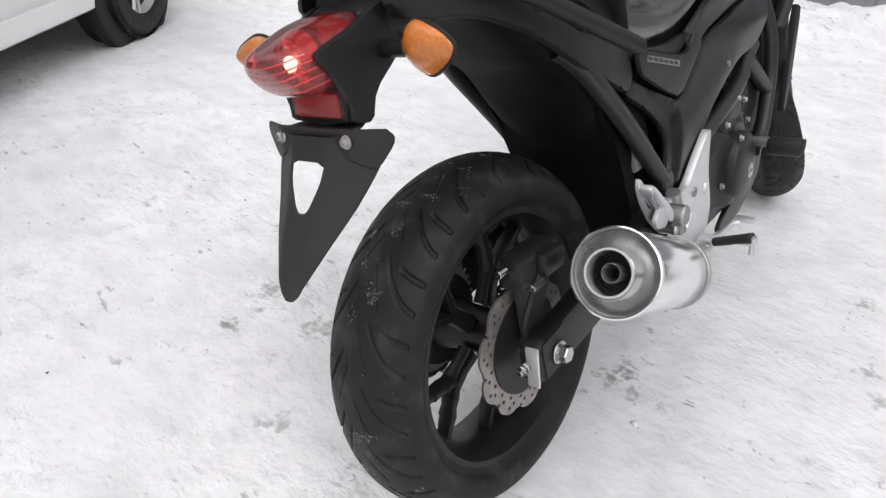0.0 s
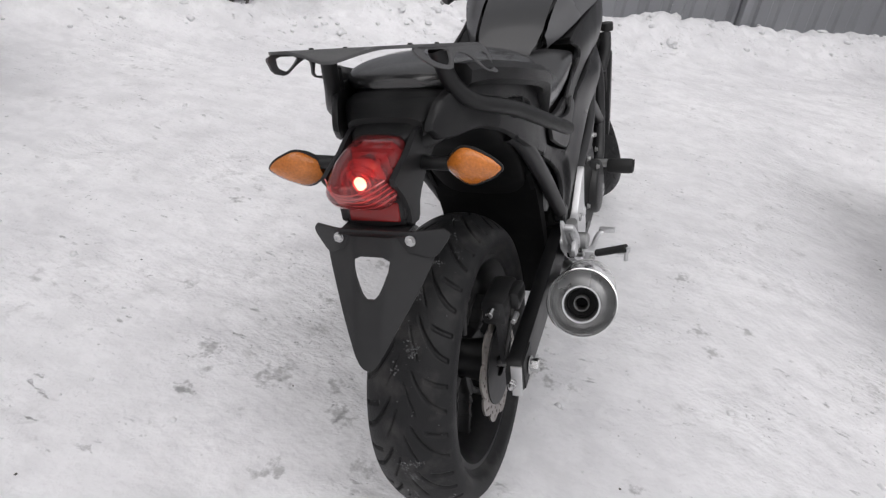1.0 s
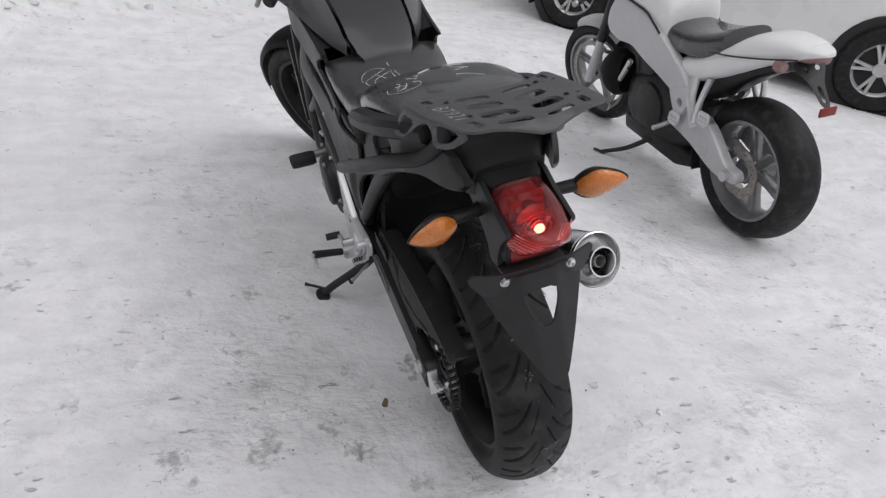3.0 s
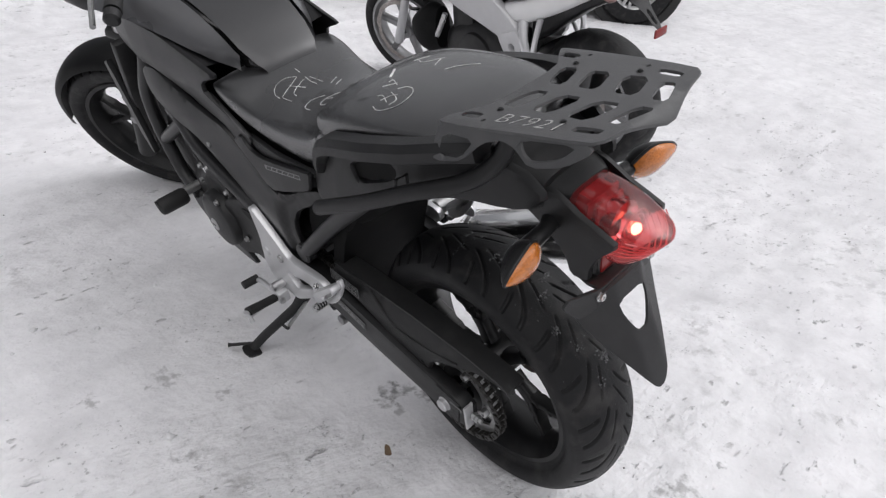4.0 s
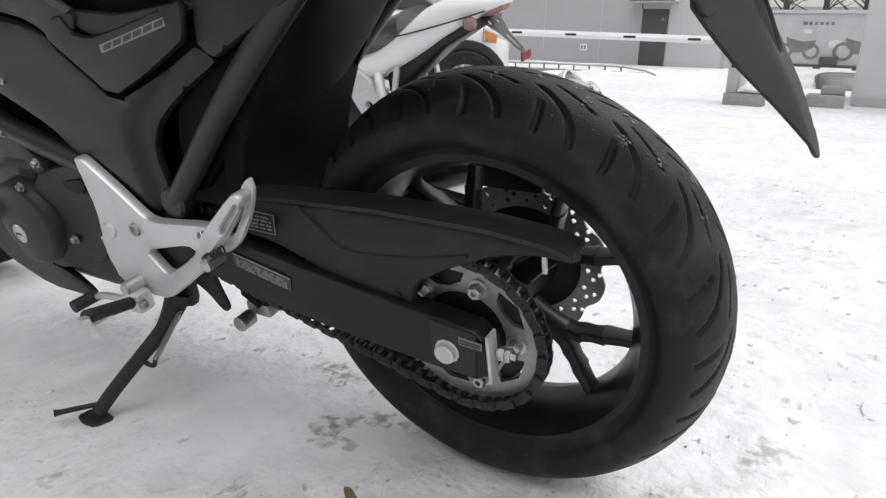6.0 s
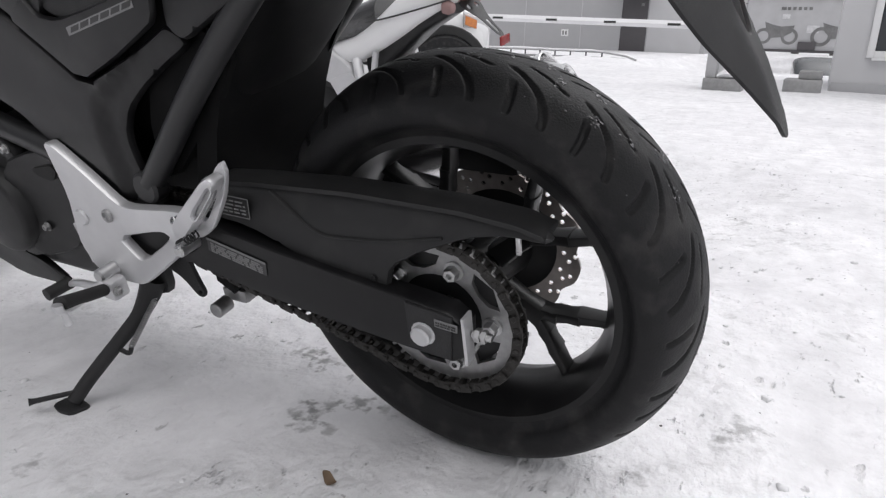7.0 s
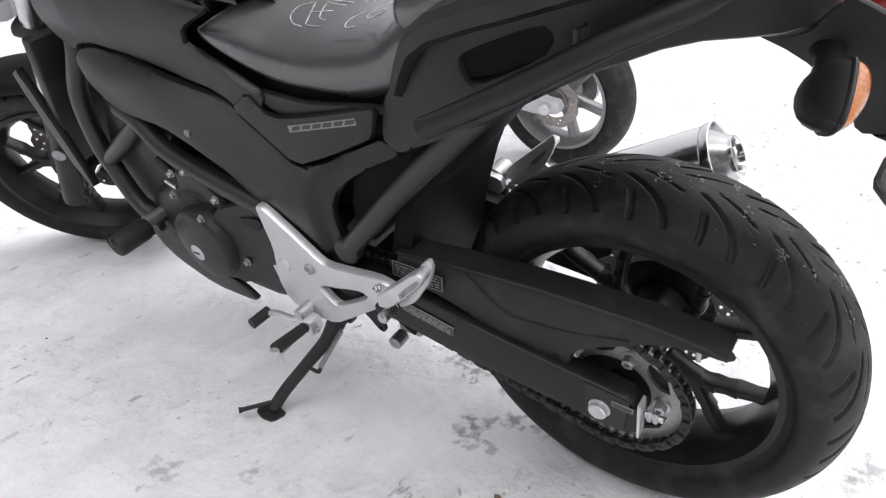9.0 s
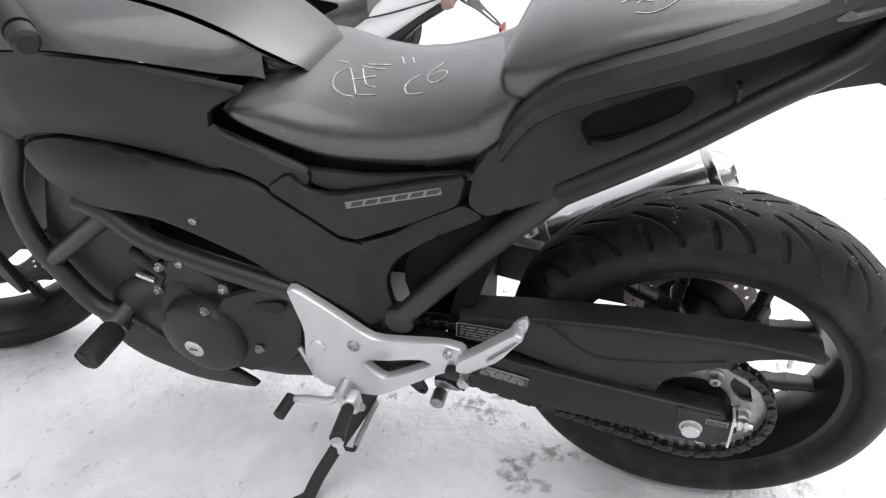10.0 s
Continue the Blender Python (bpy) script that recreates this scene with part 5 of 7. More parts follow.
# number plate holder, folded from sheet
def plate_place(u, v, w):
    z = 0.719 - 0.97 * v
    y = float(np.interp(z, [0.53, 0.58, 0.60, 0.632, 0.685, 0.73], [-0.352, -0.331, -0.322, -0.304, -0.278, -0.262]))
    fold = 0.55 * max(0.0, abs(u) - 0.022 - 0.010 * max(0.0, 1 - v / 0.12))
    return Vector((u, y + fold - w, z))


HOLDER = [(-0.072, 0.006), (0.072, 0.006), (0.094, 0.030), (0.084, 0.058), (0.067, 0.095), (0.016, 0.186), (0.006, 0.195), (-0.006, 0.195), (-0.016, 0.186), (-0.067, 0.095), (-0.084, 0.058), (-0.094, 0.030)]
holder = part("plate_holder", panel(HOLDER, plate_place, [[(-0.030, 0.036), (0.030, 0.036), (0.027, 0.060), (0.010, 0.095), (-0.010, 0.095), (-0.027, 0.060)]], 0.003, 0.0012, 0.008), POWDER, bike, "black folded steel number plate holder, empty")
part("top_bar", panel([(-0.112, 0.010), (-0.102, 0.0), (0.102, 0.0), (0.112, 0.010), (0.110, 0.020), (0.090, 0.046), (0.076, 0.044), (0.060, 0.034), (-0.060, 0.034), (-0.076, 0.044), (-0.090, 0.046), (-0.110, 0.020)], lambda u, v, w: Vector((u + 0.002, -0.264 + 0.42 * max(0.0, abs(u) - 0.062) - w, 0.722 - v)), (), 0.003, 0.0012, 0.008), POWDER, holder)
for s in (-1, 1):
    part("holder_screw", bolt((0.002 + s * 0.0585, -0.264, 0.708), (0, -1, 0.1), 0.0062, 0.005), STEEL, holder)
part("holder_arm", loft([[Vector((sx * w, y, z)) for sx in (-1, 1)] + [Vector((sx * w, y + 0.012, z + 0.004)) for sx in (1, -1)] for y, z, w in ((-0.268, 0.715, 0.055), (-0.240, 0.714, 0.056), (-0.222, 0.722, 0.050))]), POWDER, holder)


# indicators
def indicator(s):
    c = Vector((s * 0.150, -0.199, 0.792 if s < 0 else 0.800))
    wide = 1.0 if s < 0 else 1.02
    rows_i = stations([(0.106, 0.010, 0.012), (0.114, 0.019, 0.019), (0.128, 0.029, 0.026), (0.142, 0.031, 0.027), (0.160, 0.024, 0.022), (0.176, 0.015, 0.014), (0.185, 0.007, 0.008), (0.189, 0.002, 0.003)], 4)
    halves = []
    for lo, hi in ((-1, 1), (1, 3)):
        rings = []
        for x, h, d in rows_i:
            pts = []
            for f in np.linspace(lo, hi, 13):
                a = f * math.pi / 2
                up, back = math.sin(a) * h, math.cos(a) * d * (0.85 if lo < 0 else 1.15)
                pts.append(Vector((s * (0.112 + (x - 0.112) * wide), c.y - back * 0.92 - up * 0.26 - (x - 0.148) * 0.25, c.z + up + (0.06 * (x - 0.148)))))
            rings.append(pts)
        halves.append(loft(rings, caps=False, closed=True))
    ind = part("indicator", halves[1], PLASTIC, bike, "black indicator with amber lens on a short stalk")
    part("amber_lens", halves[0], AMBER_LENS, ind, "amber lens")
    rim = []
    for x, h, d in rows_i:
        rim.append((s * (0.112 + (x - 0.112) * wide), c.y - h * 0.26 - (x - 0.148) * 0.25, c.z + h + 0.06 * (x - 0.148)))
    for x, h, d in rows_i[::-1]:
        rim.append((s * (0.112 + (x - 0.112) * wide), c.y + h * 0.26 - (x - 0.148) * 0.25, c.z - h + 0.06 * (x - 0.148)))
    part("lens_rim", tube(rim, 0.0026, 8, 0), PLASTIC, ind)
    part("stalk", tube([(s * 0.045, -0.17, 0.795), (s * 0.075, -0.180, 0.796), (s * 0.122, -0.186, 0.798)], [0.016, 0.012, 0.014], 12, flat=0.8), PLASTIC, ind)


indicator(-1), indicator(1)

# luggage rack
RACK = [(-0.128, -0.040), (-0.108, -0.050), (-0.060, -0.084), (0.060, -0.084), (0.108, -0.050), (0.128, -0.040), (0.126, -0.10), (0.108, -0.264), (0.094, -0.278), (0.050, -0.286), (0.0, -0.302), (-0.050, -0.286), (-0.094, -0.278), (-0.108, -0.264), (-0.126, -0.10)]


def rack_edge(v):
    return float(np.interp(v, [-0.262, -0.10, -0.045], [0.104, 0.124, 0.126]))


def rack_z(v):
    return 0.963 - 0.2 * (v + 0.15) if v > -0.282 else 0.9894 + 0.7 * (v + 0.282)


def rack_place(u, v, w):
    return Vector((u, v, rack_z(v) - 0.25 * max(0, abs(u) - 0.118) + w))


RACK_HOLES = []
for s in (-1, 1):
    RACK_HOLES += [[(s * 0.094, -0.064), (s * 0.108, -0.062), (s * 0.106, -0.092), (s * 0.092, -0.094)], [(s * 0.078, -0.228), (s * 0.091, -0.226), (s * 0.087, -0.260), (s * 0.074, -0.262)]]
    RACK_HOLES += [[(s * 0.012, y0 - 0.010), (s * 0.062, y0 + 0.004), (s * 0.064, y1 + 0.004), (s * 0.012, y1 - 0.010)] for y0, y1 in ((-0.098, -0.124), (-0.144, -0.176), (-0.198, -0.232))]
    RACK_HOLES += [[(s * 0.010, -0.262), (s * 0.056, -0.250), (s * 0.058, -0.266), (s * 0.044, -0.272), (s * 0.010, -0.284)]]
    RACK_HOLES += [circle(s * (rack_edge(y) - 0.016), y, 0.0035, 8) for y in (-0.105, -0.205)]
rack = part("luggage_rack", panel(RACK, rack_place, RACK_HOLES, 0.0035, 0.0008, 0.010), RACK_COAT, bike, "dark grey slotted steel luggage rack plate")
for s in (-1, 1):
    FL = [(-0.045, 0.956), (-0.100, 0.955), (-0.180, 0.955), (-0.258, 0.956), (-0.274, 0.948), (-0.244, 0.928), (-0.200, 0.922), (-0.172, 0.940), (-0.150, 0.946), (-0.125, 0.940), (-0.100, 0.916), (-0.055, 0.910), (-0.045, 0.925)]
    part("rack_flange", panel(FL, lambda u, v, w, s=s: Vector((s * (rack_edge(u) + 0.001 + (0.956 - v) * 0.58 + w), u, v - 0.958 + rack_z(u))), [[(-0.056, 0.944), (-0.112, 0.942), (-0.098, 0.918), (-0.060, 0.916)], [(-0.176, 0.950), (-0.252, 0.951), (-0.236, 0.935), (-0.202, 0.928), (-0.186, 0.936)]], 0.003, 0.0008, 0.008), RACK_COAT, rack)
    part("rack_tube", tube([(s * 0.211, 0.183, 0.729), (s * 0.190, 0.08, 0.779), (s * 0.164, -0.005, 0.824), (s * 0.146, -0.050, 0.844), (s * 0.122, -0.092, 0.864), (s * 0.100, -0.124, 0.900), (s * 0.088, -0.142, 0.955)], 0.0130, 14), PLASTIC, rack, "black rack support tube")
    part("tube_plug", lathe([(0, 0.002), (0.010, 0.002), (0.0125, -0.002)], (s * 0.2112, 0.1845, 0.7282), (s * 0.18, 0.87, -0.42), 14), POWDER, rack)
    part("luggage_hook", tube([(s * 0.149, 0.018, 0.804), (s * 0.147, 0.018, 0.836), (s * 0.168, 0.018, 0.838), (s * 0.171, 0.018, 0.806), (s * 0.150, 0.018, 0.804)], 0.003, 8, 0), POWDER, rack)
    for y in (-0.105, -0.205):
        part("rack_bolt", bolt(rack_place(s * 0.076, y, 0.0), (0, 0.2, 1), 0.0035, 0.002), POWDER, rack)


# chalk marks
def stroke(pts, place, r=0.0007):
    return tube([place(*p) for p in pts], r, 5, 5, flat=0.5)


def on_pseat(u, v):
    base = stations(PSEAT, 5)
    ys = [r[0] for r in base][::-1]
    w = np.interp(v, ys, [r[1] for r in base][::-1])
    z0, z1 = np.interp(v, ys, [r[2] for r in base][::-1]), np.interp(v, ys, [r[3] for r in base][::-1])
    c = max(-0.999, min(0.999, u / w))
    sn = (1 - abs(c) ** 2.7) ** (1 / 2.7)
    return Vector((u, v, (z0 + z1) / 2 + (z1 - z0) / 2 * sn + 0.004 * (1 - c * c) + 0.0005))


marks = [[(-0.008, 0.195), (-0.022, 0.183), (-0.036, 0.172)], [(-0.112, 0.123), (-0.116, 0.109), (-0.110, 0.093), (-0.093, 0.080), (-0.067, 0.083), (-0.054, 0.097), (-0.054, 0.111), (-0.063, 0.121)], [(-0.090, 0.139), (-0.086, 0.130), (-0.097, 0.108)],
         [(-0.097, 0.123), (-0.081, 0.114), (-0.076, 0.106)], [(-0.074, 0.123), (-0.086, 0.097), (-0.101, 0.097)], [(-0.066, 0.155), (-0.049, 0.138)], [(-0.051, 0.157), (-0.043, 0.156), (-0.054, 0.133)],
         [(0.030, 0.190), (0.056, 0.178)], [(0.033, 0.180), (0.027, 0.163), (0.055, 0.140)], [(0.023, 0.130), (0.047, 0.142)], [(0.015, 0.098), (0.034, 0.088), (0.057, 0.062)]]
for m in marks:
    part("chalk_mark", stroke(m, on_pseat, 0.0022 if m is marks[0] else 0.0007), CHALK, pseat, "white chalk stroke")


def on_rseat(u, v):
    base = stations(RSEAT, 5)[::-1]
    w, z0, z1 = [np.interp(v, [r[0] for r in base], [r[k] for r in base]) for k in (1, 2, 3)]
    c = max(-0.999, min(0.999, u / w))
    sn = (1 - abs(c) ** 2.3) ** (1 / 2.3)
    return Vector((u, v, (z0 + z1) / 2 + (z1 - z0) / 2 * sn - 0.002 * (1 - c * c) + 0.0005))


marks = [[(-0.024, 0.500), (-0.047, 0.510), (-0.072, 0.504), (-0.085, 0.488), (-0.086, 0.471)], [(-0.025, 0.498), (-0.057, 0.481), (-0.080, 0.470)], [(-0.018, 0.483), (-0.046, 0.470), (-0.059, 0.460), (-0.061, 0.449)],
         [(-0.052, 0.486), (-0.042, 0.472), (-0.033, 0.458)], [(-0.081, 0.467), (-0.079, 0.454), (-0.076, 0.444)], [(-0.012, 0.521), (-0.011, 0.506)], [(-0.012, 0.488), (-0.013, 0.468), (-0.010, 0.452)], [(-0.005, 0.482), (0.003, 0.450)],
         [(-0.030, 0.396), (-0.044, 0.406), (-0.060, 0.408), (-0.074, 0.401), (-0.078, 0.392), (-0.078, 0.378)], [(-0.004, 0.371), (-0.022, 0.380), (-0.042, 0.382), (-0.056, 0.374), (-0.058, 0.365), (-0.049, 0.356), (-0.035, 0.357), (-0.030, 0.367), (-0.038, 0.378)],
         [(0.033, 0.444), (0.010, 0.433)], [(0.033, 0.428), (0.012, 0.419)]]
rs = [o for o in bike.children if o.name.startswith("rider_seat")][0]
for m in marks:
    part("chalk_mark", stroke(m, on_rseat), CHALK, rs, "white chalk stroke")
txt = bpy.data.curves.new("chalk_number", "FONT")
txt.body, txt.size, txt.extrude, txt.offset, txt.space_character = "B7921", 0.033, 0.0002, -0.0003, 1.15
txt.shear = 0.25
txt_ob = new("chalk_number_curve", txt)
bpy.context.view_layer.update()
txt_me = bpy.data.meshes.new_from_object(txt_ob.evaluated_get(bpy.context.evaluated_depsgraph_get()))
bpy.data.objects.remove(txt_ob)
txt_me.transform(Matrix.Translation((-0.106, -0.119, 0.9595)) @ Matrix.Rotation(radians(-85), 4, "Z") @ Matrix.Diagonal((1.0, 1.0, 1, 1)))
for q in txt_me.vertices:
    q.co.z = rack_place(q.co.x, q.co.y, 0.0006).z
txt_me.materials.clear()
txt_me.materials.append(CHALK)
num = new("chalk_number", txt_me)
num.parent = rack
tagged(num, "number written in white chalk")

# ---- front end, steered to the left ----
HEAD, FOOT = Vector((0, 1.176, 0.90)), Vector((0, 1.635, 0.0))
STEER = Matrix.Translation(HEAD) @ Matrix.Rotation(radians(STEER_ANGLE), 4, HEAD - FOOT) @ Matrix.Translation(-HEAD)
FAXLE = Vector((0, 1.525, 0.290))
FRONT = STEER @ Matrix.Translation(FAXLE)
front_wheel = cast_wheel("front_wheel", 0.218, 0.052, 0.035, 0.06, y_spokes(20, 0.035, 0.018), 0.015, FRONT, RIM_BLACK, bike, "satin black five-spoke cast front wheel")
V, F = tyre_mesh(0.291, 0.061, 0.220, 0.026, 20, 620, 26)
mesh_part("tyre", V, F, RUBBER, front_wheel, FRONT, "black rubber front tyre")
part("brake_disc", holed_disc(0.16, 0.115, 12, 0.010, ((0.128, 24, 0.1), (0.142, 24, 0.5)), 0.066, 0.004, m=FRONT), DISC, front_wheel)
up = (HEAD - FOOT).normalized()
fork = None
for s in (-1, 1):
    base = FAXLE + Vector((s * 0.100, 0, 0))
    lower = part("fork_leg", moved(join(tube([base - up * 0.03, base + up * 0.33], [0.030, 0.028, 0.027, 0.027, 0.029], 18, 5), rbox((0.03, 0.06, 0.06), base, 0.01)), STEER), ENGINE, bike, "dark painted fork leg")
    part("stanchion", moved(tube([base + up * 0.30, base + up * 0.68], 0.0205, 18, 2), STEER), STEEL, lower)
    part("fork_reflector", moved(disc_cyl(base + up * 0.16 + Vector((s * 0.027, 0, 0)), (s, 0, 0), 0.016, 0.006), STEER), DULL_STEEL, lower)
rings = []
for t in np.linspace(radians(8), radians(158), 22):
    rr = 0.322
    wd = 0.068 * (1 - 0.35 * max(0, (radians(40) - t) / radians(40)))
    ring = []
    for k in range(11):
        a = math.pi * k / 10
        ring.append(FAXLE + Vector((wd * math.cos(a), (rr - 0.035 * (1 - math.sin(a) ** 0.7)) * math.cos(t), (rr - 0.035 * (1 - math.sin(a) ** 0.7)) * math.sin(t))))
    rings.append(ring)
fbm = loft(rings, caps=False, closed=False)
bmesh.ops.solidify(fbm, geom=list(fbm.faces), thickness=0.003)
part("front_mudguard", moved(fbm, STEER), PANEL, bike, "dark painted front mudguard")
part("mudguard_stay", moved(join(*[panel([(1.44, 0.46), (1.50, 0.45), (1.56, 0.34), (1.53, 0.31), (1.48, 0.36)], side(0.078, s), thick=0.006, rnd=0.004) for s in (-1, 1)]), STEER), PANEL, bike)
part("triple_clamp", moved(join(*[rbox((0.25, 0.07, 0.03), FAXLE + up * d, 0.01, Matrix.Rotation(radians(27), 4, "X")) for d in (0.50, 0.67)]), STEER), ENGINE, bike)
BARS = [(-0.372, 0.984, 0.988), (-0.24, 1.032, 1.005), (-0.12, 1.115, 0.985), (-0.05, 1.15, 0.965), (0.05, 1.15, 0.965), (0.12, 1.115, 0.985), (0.24, 1.032, 1.005), (0.372, 0.984, 0.988)]
bars = part("handlebar", moved(tube(BARS, 0.0125, 14), STEER), POWDER, bike, "black handlebar turned to the left")
for s in (-1, 1):
    d = Vector((s * 0.132, -0.048, -0.017)).normalized()
    p0 = Vector((s * 0.248, 1.029, 1.004))
    part("grip", moved(tube([p0, p0 + d * 0.12], [0.017, 0.0165, 0.017, 0.0185], 16, 4), STEER), SOFT_RUBBER, bars)
    part("bar_end", moved(disc_cyl(p0 + d * 0.12, d, 0.017, 0.03, 0.005), STEER), ENGINE, bars)
    part("switch_box", moved(rbox((0.055, 0.045, 0.05), p0 - d * 0.03, 0.01), STEER), PLASTIC, bars)
    part("lever", moved(tube([p0 - d * 0.02 + Vector((0, 0.035, 0)), p0 + d * 0.05 + Vector((0, 0.065, -0.005)), p0 + d * 0.15 + Vector((0, 0.055, -0.01))], 0.006, 8), STEER), DULL_STEEL, bars)
    mir = part("mirror", moved(loft([[Vector((s * 0.345 + 0.085 * cx * r, 1.09 + dy2, 1.165 + 0.045 * cz * r)) for cx, cz in [(math.cos(q), math.sin(q)) for q in np.linspace(0, 2 * math.pi, 24, endpoint=False)]] for r, dy2 in ((0.2, 0.028), (0.8, 0.022), (1.0, 0.006), (1.0, 0.0), (0.92, -0.003), (0.2, -0.004))]), STEER), PLASTIC, bars, "oval black mirror")
    part("mirror_stem", moved(tube([(s * 0.22, 1.06, 1.01), (s * 0.25, 1.08, 1.09), (s * 0.31, 1.10, 1.15)], 0.006, 8), STEER), PLASTIC, mir)
part("instrument", moved(loft([section(y, w, z0, z1, 20, 3.5) for y, w, z0, z1 in ((1.17, 0.06, 0.985, 1.035), (1.19, 0.075, 0.975, 1.06), (1.23, 0.06, 0.97, 1.08))]), STEER), PLASTIC, bike)
for s in (-1, 1):
    part("bar_clamp", moved(rbox((0.035, 0.05, 0.045), (s * 0.055, 1.15, 0.968), 0.008), STEER), ENGINE, bars)
    part("clamp_bolt", moved(bolt((s * 0.055, 1.135, 0.990), (0, -0.2, 1), 0.006, 0.008), STEER), STEEL, bars)
part("ignition_lock", moved(join(disc_cyl((0, 1.125, 0.945), (0, -0.25, 1), 0.020, 0.035, 0.003), lathe([(0.014, 0.036), (0.019, 0.038), (0.021, 0.034)], (0, 1.125, 0.945), (0, -0.25, 1), 24)), STEER), DULL_STEEL, bars)
part("brake_reservoir", moved(join(disc_cyl((0.165, 1.115, 1.005), (0, 0, 1), 0.024, 0.035, 0.004), disc_cyl((0.165, 1.115, 1.040), (0, 0, 1), 0.027, 0.010, 0.003)), STEER), PLASTIC, bars)
part("reservoir_ring", moved(lathe([(0.018, 0.051), (0.022, 0.053), (0.026, 0.050)], (0.165, 1.115, 1.0), (0, 0, 1), 28), STEER), STEEL, bars)
for x0, x1, y in ((-0.16, -0.02, 1.10), (-0.12, 0.03, 1.13), (0.15, 0.02, 1.12)):
    part("control_cable", moved(tube([(x0, y, 1.0), (x0 * 0.7, y + 0.05, 1.02), (x1, y + 0.09, 0.97), (x1 * 0.5, y + 0.12, 0.90)], 0.0045, 8), STEER), SOFT_RUBBER, bars)
part("headlamp", moved(loft([section(y, w, z0, z1, 24, 2.8) for y, w, z0, z1 in ((1.25, 0.06, 0.84, 0.96), (1.30, 0.10, 0.78, 0.98), (1.37, 0.105, 0.77, 0.965), (1.43, 0.08, 0.79, 0.93))]), STEER), PANEL, bike, "dark headlamp shell")
part("cable", join(tube([(-0.06, 1.24, 0.98), (-0.10, 1.26, 0.90), (-0.08, 1.18, 0.80), (-0.09, 1.10, 0.70)], 0.005, 8), tube([(0.06, 1.24, 0.98), (0.11, 1.26, 0.88), (0.09, 1.18, 0.78), (0.09, 1.10, 0.70)], 0.005, 8)), SOFT_RUBBER, bike)
part("steering_head", tube([(0, 1.215, 0.80), (0, 1.175, 0.90)], 0.032, 16, 2), TUBING, bike)
radiator = part("radiator", moved(rbox((0.30, 0.03, 0.30), (0, 0, 0), 0.008), Matrix.Translation((0, 1.225, 0.56)) @ Matrix.Rotation(radians(14), 4, "X")), ENGINE, bike, "black radiator")
for s in (-1, 1):
    part("radiator_trim", panel([(1.300, 0.625), (1.268, 0.640), (1.205, 0.44), (1.190, 0.375), (1.205, 0.370), (1.245, 0.44)], side(0.160, s), thick=0.014, rnd=0.003), PANEL, radiator)
part("coolant_cap", moved(disc_cyl((0.155, 1.19, 0.715), (0, 0, 1), 0.020, 0.025), Matrix()), SOFT_RUBBER, radiator)
part("filler_hose", tube([(0.150, 1.19, 0.71), (0.152, 1.175, 0.66), (0.14, 1.15, 0.60)], 0.018, 12), TUBING, radiator)


# ---- ground ----
FP, FD = Vector((-1.8, 3.42)), Vector((math.cos(radians(31.5)), math.sin(radians(31.5))))
FN = Vector((FD.y, -FD.x))


def ground_z(x, y):
    d = (x - FP.x) * FN.x + (y - FP.y) * FN.y
    q = Vector((x, y, 0))
    z = 0.010 * noise.noise(q * 1.1) + 0.004 * noise.noise(q * 4.3) + 0.0022 * noise.noise(q * 15) + 0.0012 * noise.noise(q * 37)
    near = min(1.0, math.hypot(x, y - 0.7) / 1.4)
    z *= 0.25 + 0.75 * near
    fx, fy = min(1, max(0, (x - 0.5) / 0.9)) * min(1, max(0, (3.2 - x) / 0.9)), min(1, max(0, (y + 0.6) / 0.9)) * min(1, max(0, (3.4 - y) / 0.8))
    z -= 0.105 * fx * fx * (3 - 2 * fx) * fy * fy * (3 - 2 * fy)
    if -1.5 < d < 1.6 and x < 3.2:
        lump = 0.55 + 0.75 * noise.noise(Vector((x, y, 3)) * 1.7) + 0.45 * noise.noise(Vector((x, y, 9)) * 6) + 0.32 * noise.noise(Vector((x, y, 4)) * 15)
        z += max(0.0, 0.20 * (0.75 + 0.45 * lump) * math.exp(-((d - 0.20) / 0.33) ** 2))
    r = math.hypot(x - 15.5, y - 4.5)
    if r < 4:
        z += 0.12 * math.exp(-(r / 1.6) ** 2) * (1 + 0.5 * noise.noise(q * 2))
    # hollow in the far yard
    fx, fy = min(1, max(0, 1.6 - abs(x - 19) / 3.4)), min(1, max(0, 1.6 - abs(y + 0.3) / 2.4))
    z -= 1.10 * fx * fy
    # packed wheel ruts
    for ox, oy, a in ((-2.2, 0.3, radians(58)), (-1.2, 3.0, radians(24)), (3.2, 0.6, radians(20))):
        e = (x - ox) * -math.sin(a) + (y - oy) * math.cos(a)
        z += 0.010 * (math.exp(-((e - 0.12) / 0.05) ** 2) - math.exp(-(e / 0.09) ** 2) + math.exp(-((e + 0.12) / 0.05) ** 2)) * 0.6
    return z


def axis_steps(lo, hi, fine, far):
    mid = list(np.arange(lo, hi + 1e-6, fine))
    grow, out, step = hi, [], fine
    while grow < far:
        step *= 1.16
        grow += step
        out.append(grow)
    back, inn, step = lo, [], fine
    while back > -far:
        step *= 1.16
        back -= step
        inn.append(back)
    return np.array(inn[::-1] + mid + out)


gx, gy = axis_steps(-3.2, 3.4, 0.022, 160), axis_steps(-1.1, 5.6, 0.022, 160)
gv = [(float(x), float(y), ground_z(x, y)) for x in gx for y in gy]
ny = len(gy)
ii, jj = np.meshgrid(np.arange(len(gx) - 1), np.arange(ny - 1), indexing="ij")
a0 = ii * ny + jj
gf = np.stack([a0, a0 + ny, a0 + ny + 1, a0 + 1], -1).reshape(-1, 4)
ground = mesh_part("ground", np.array(gv), gf, SNOW, None)
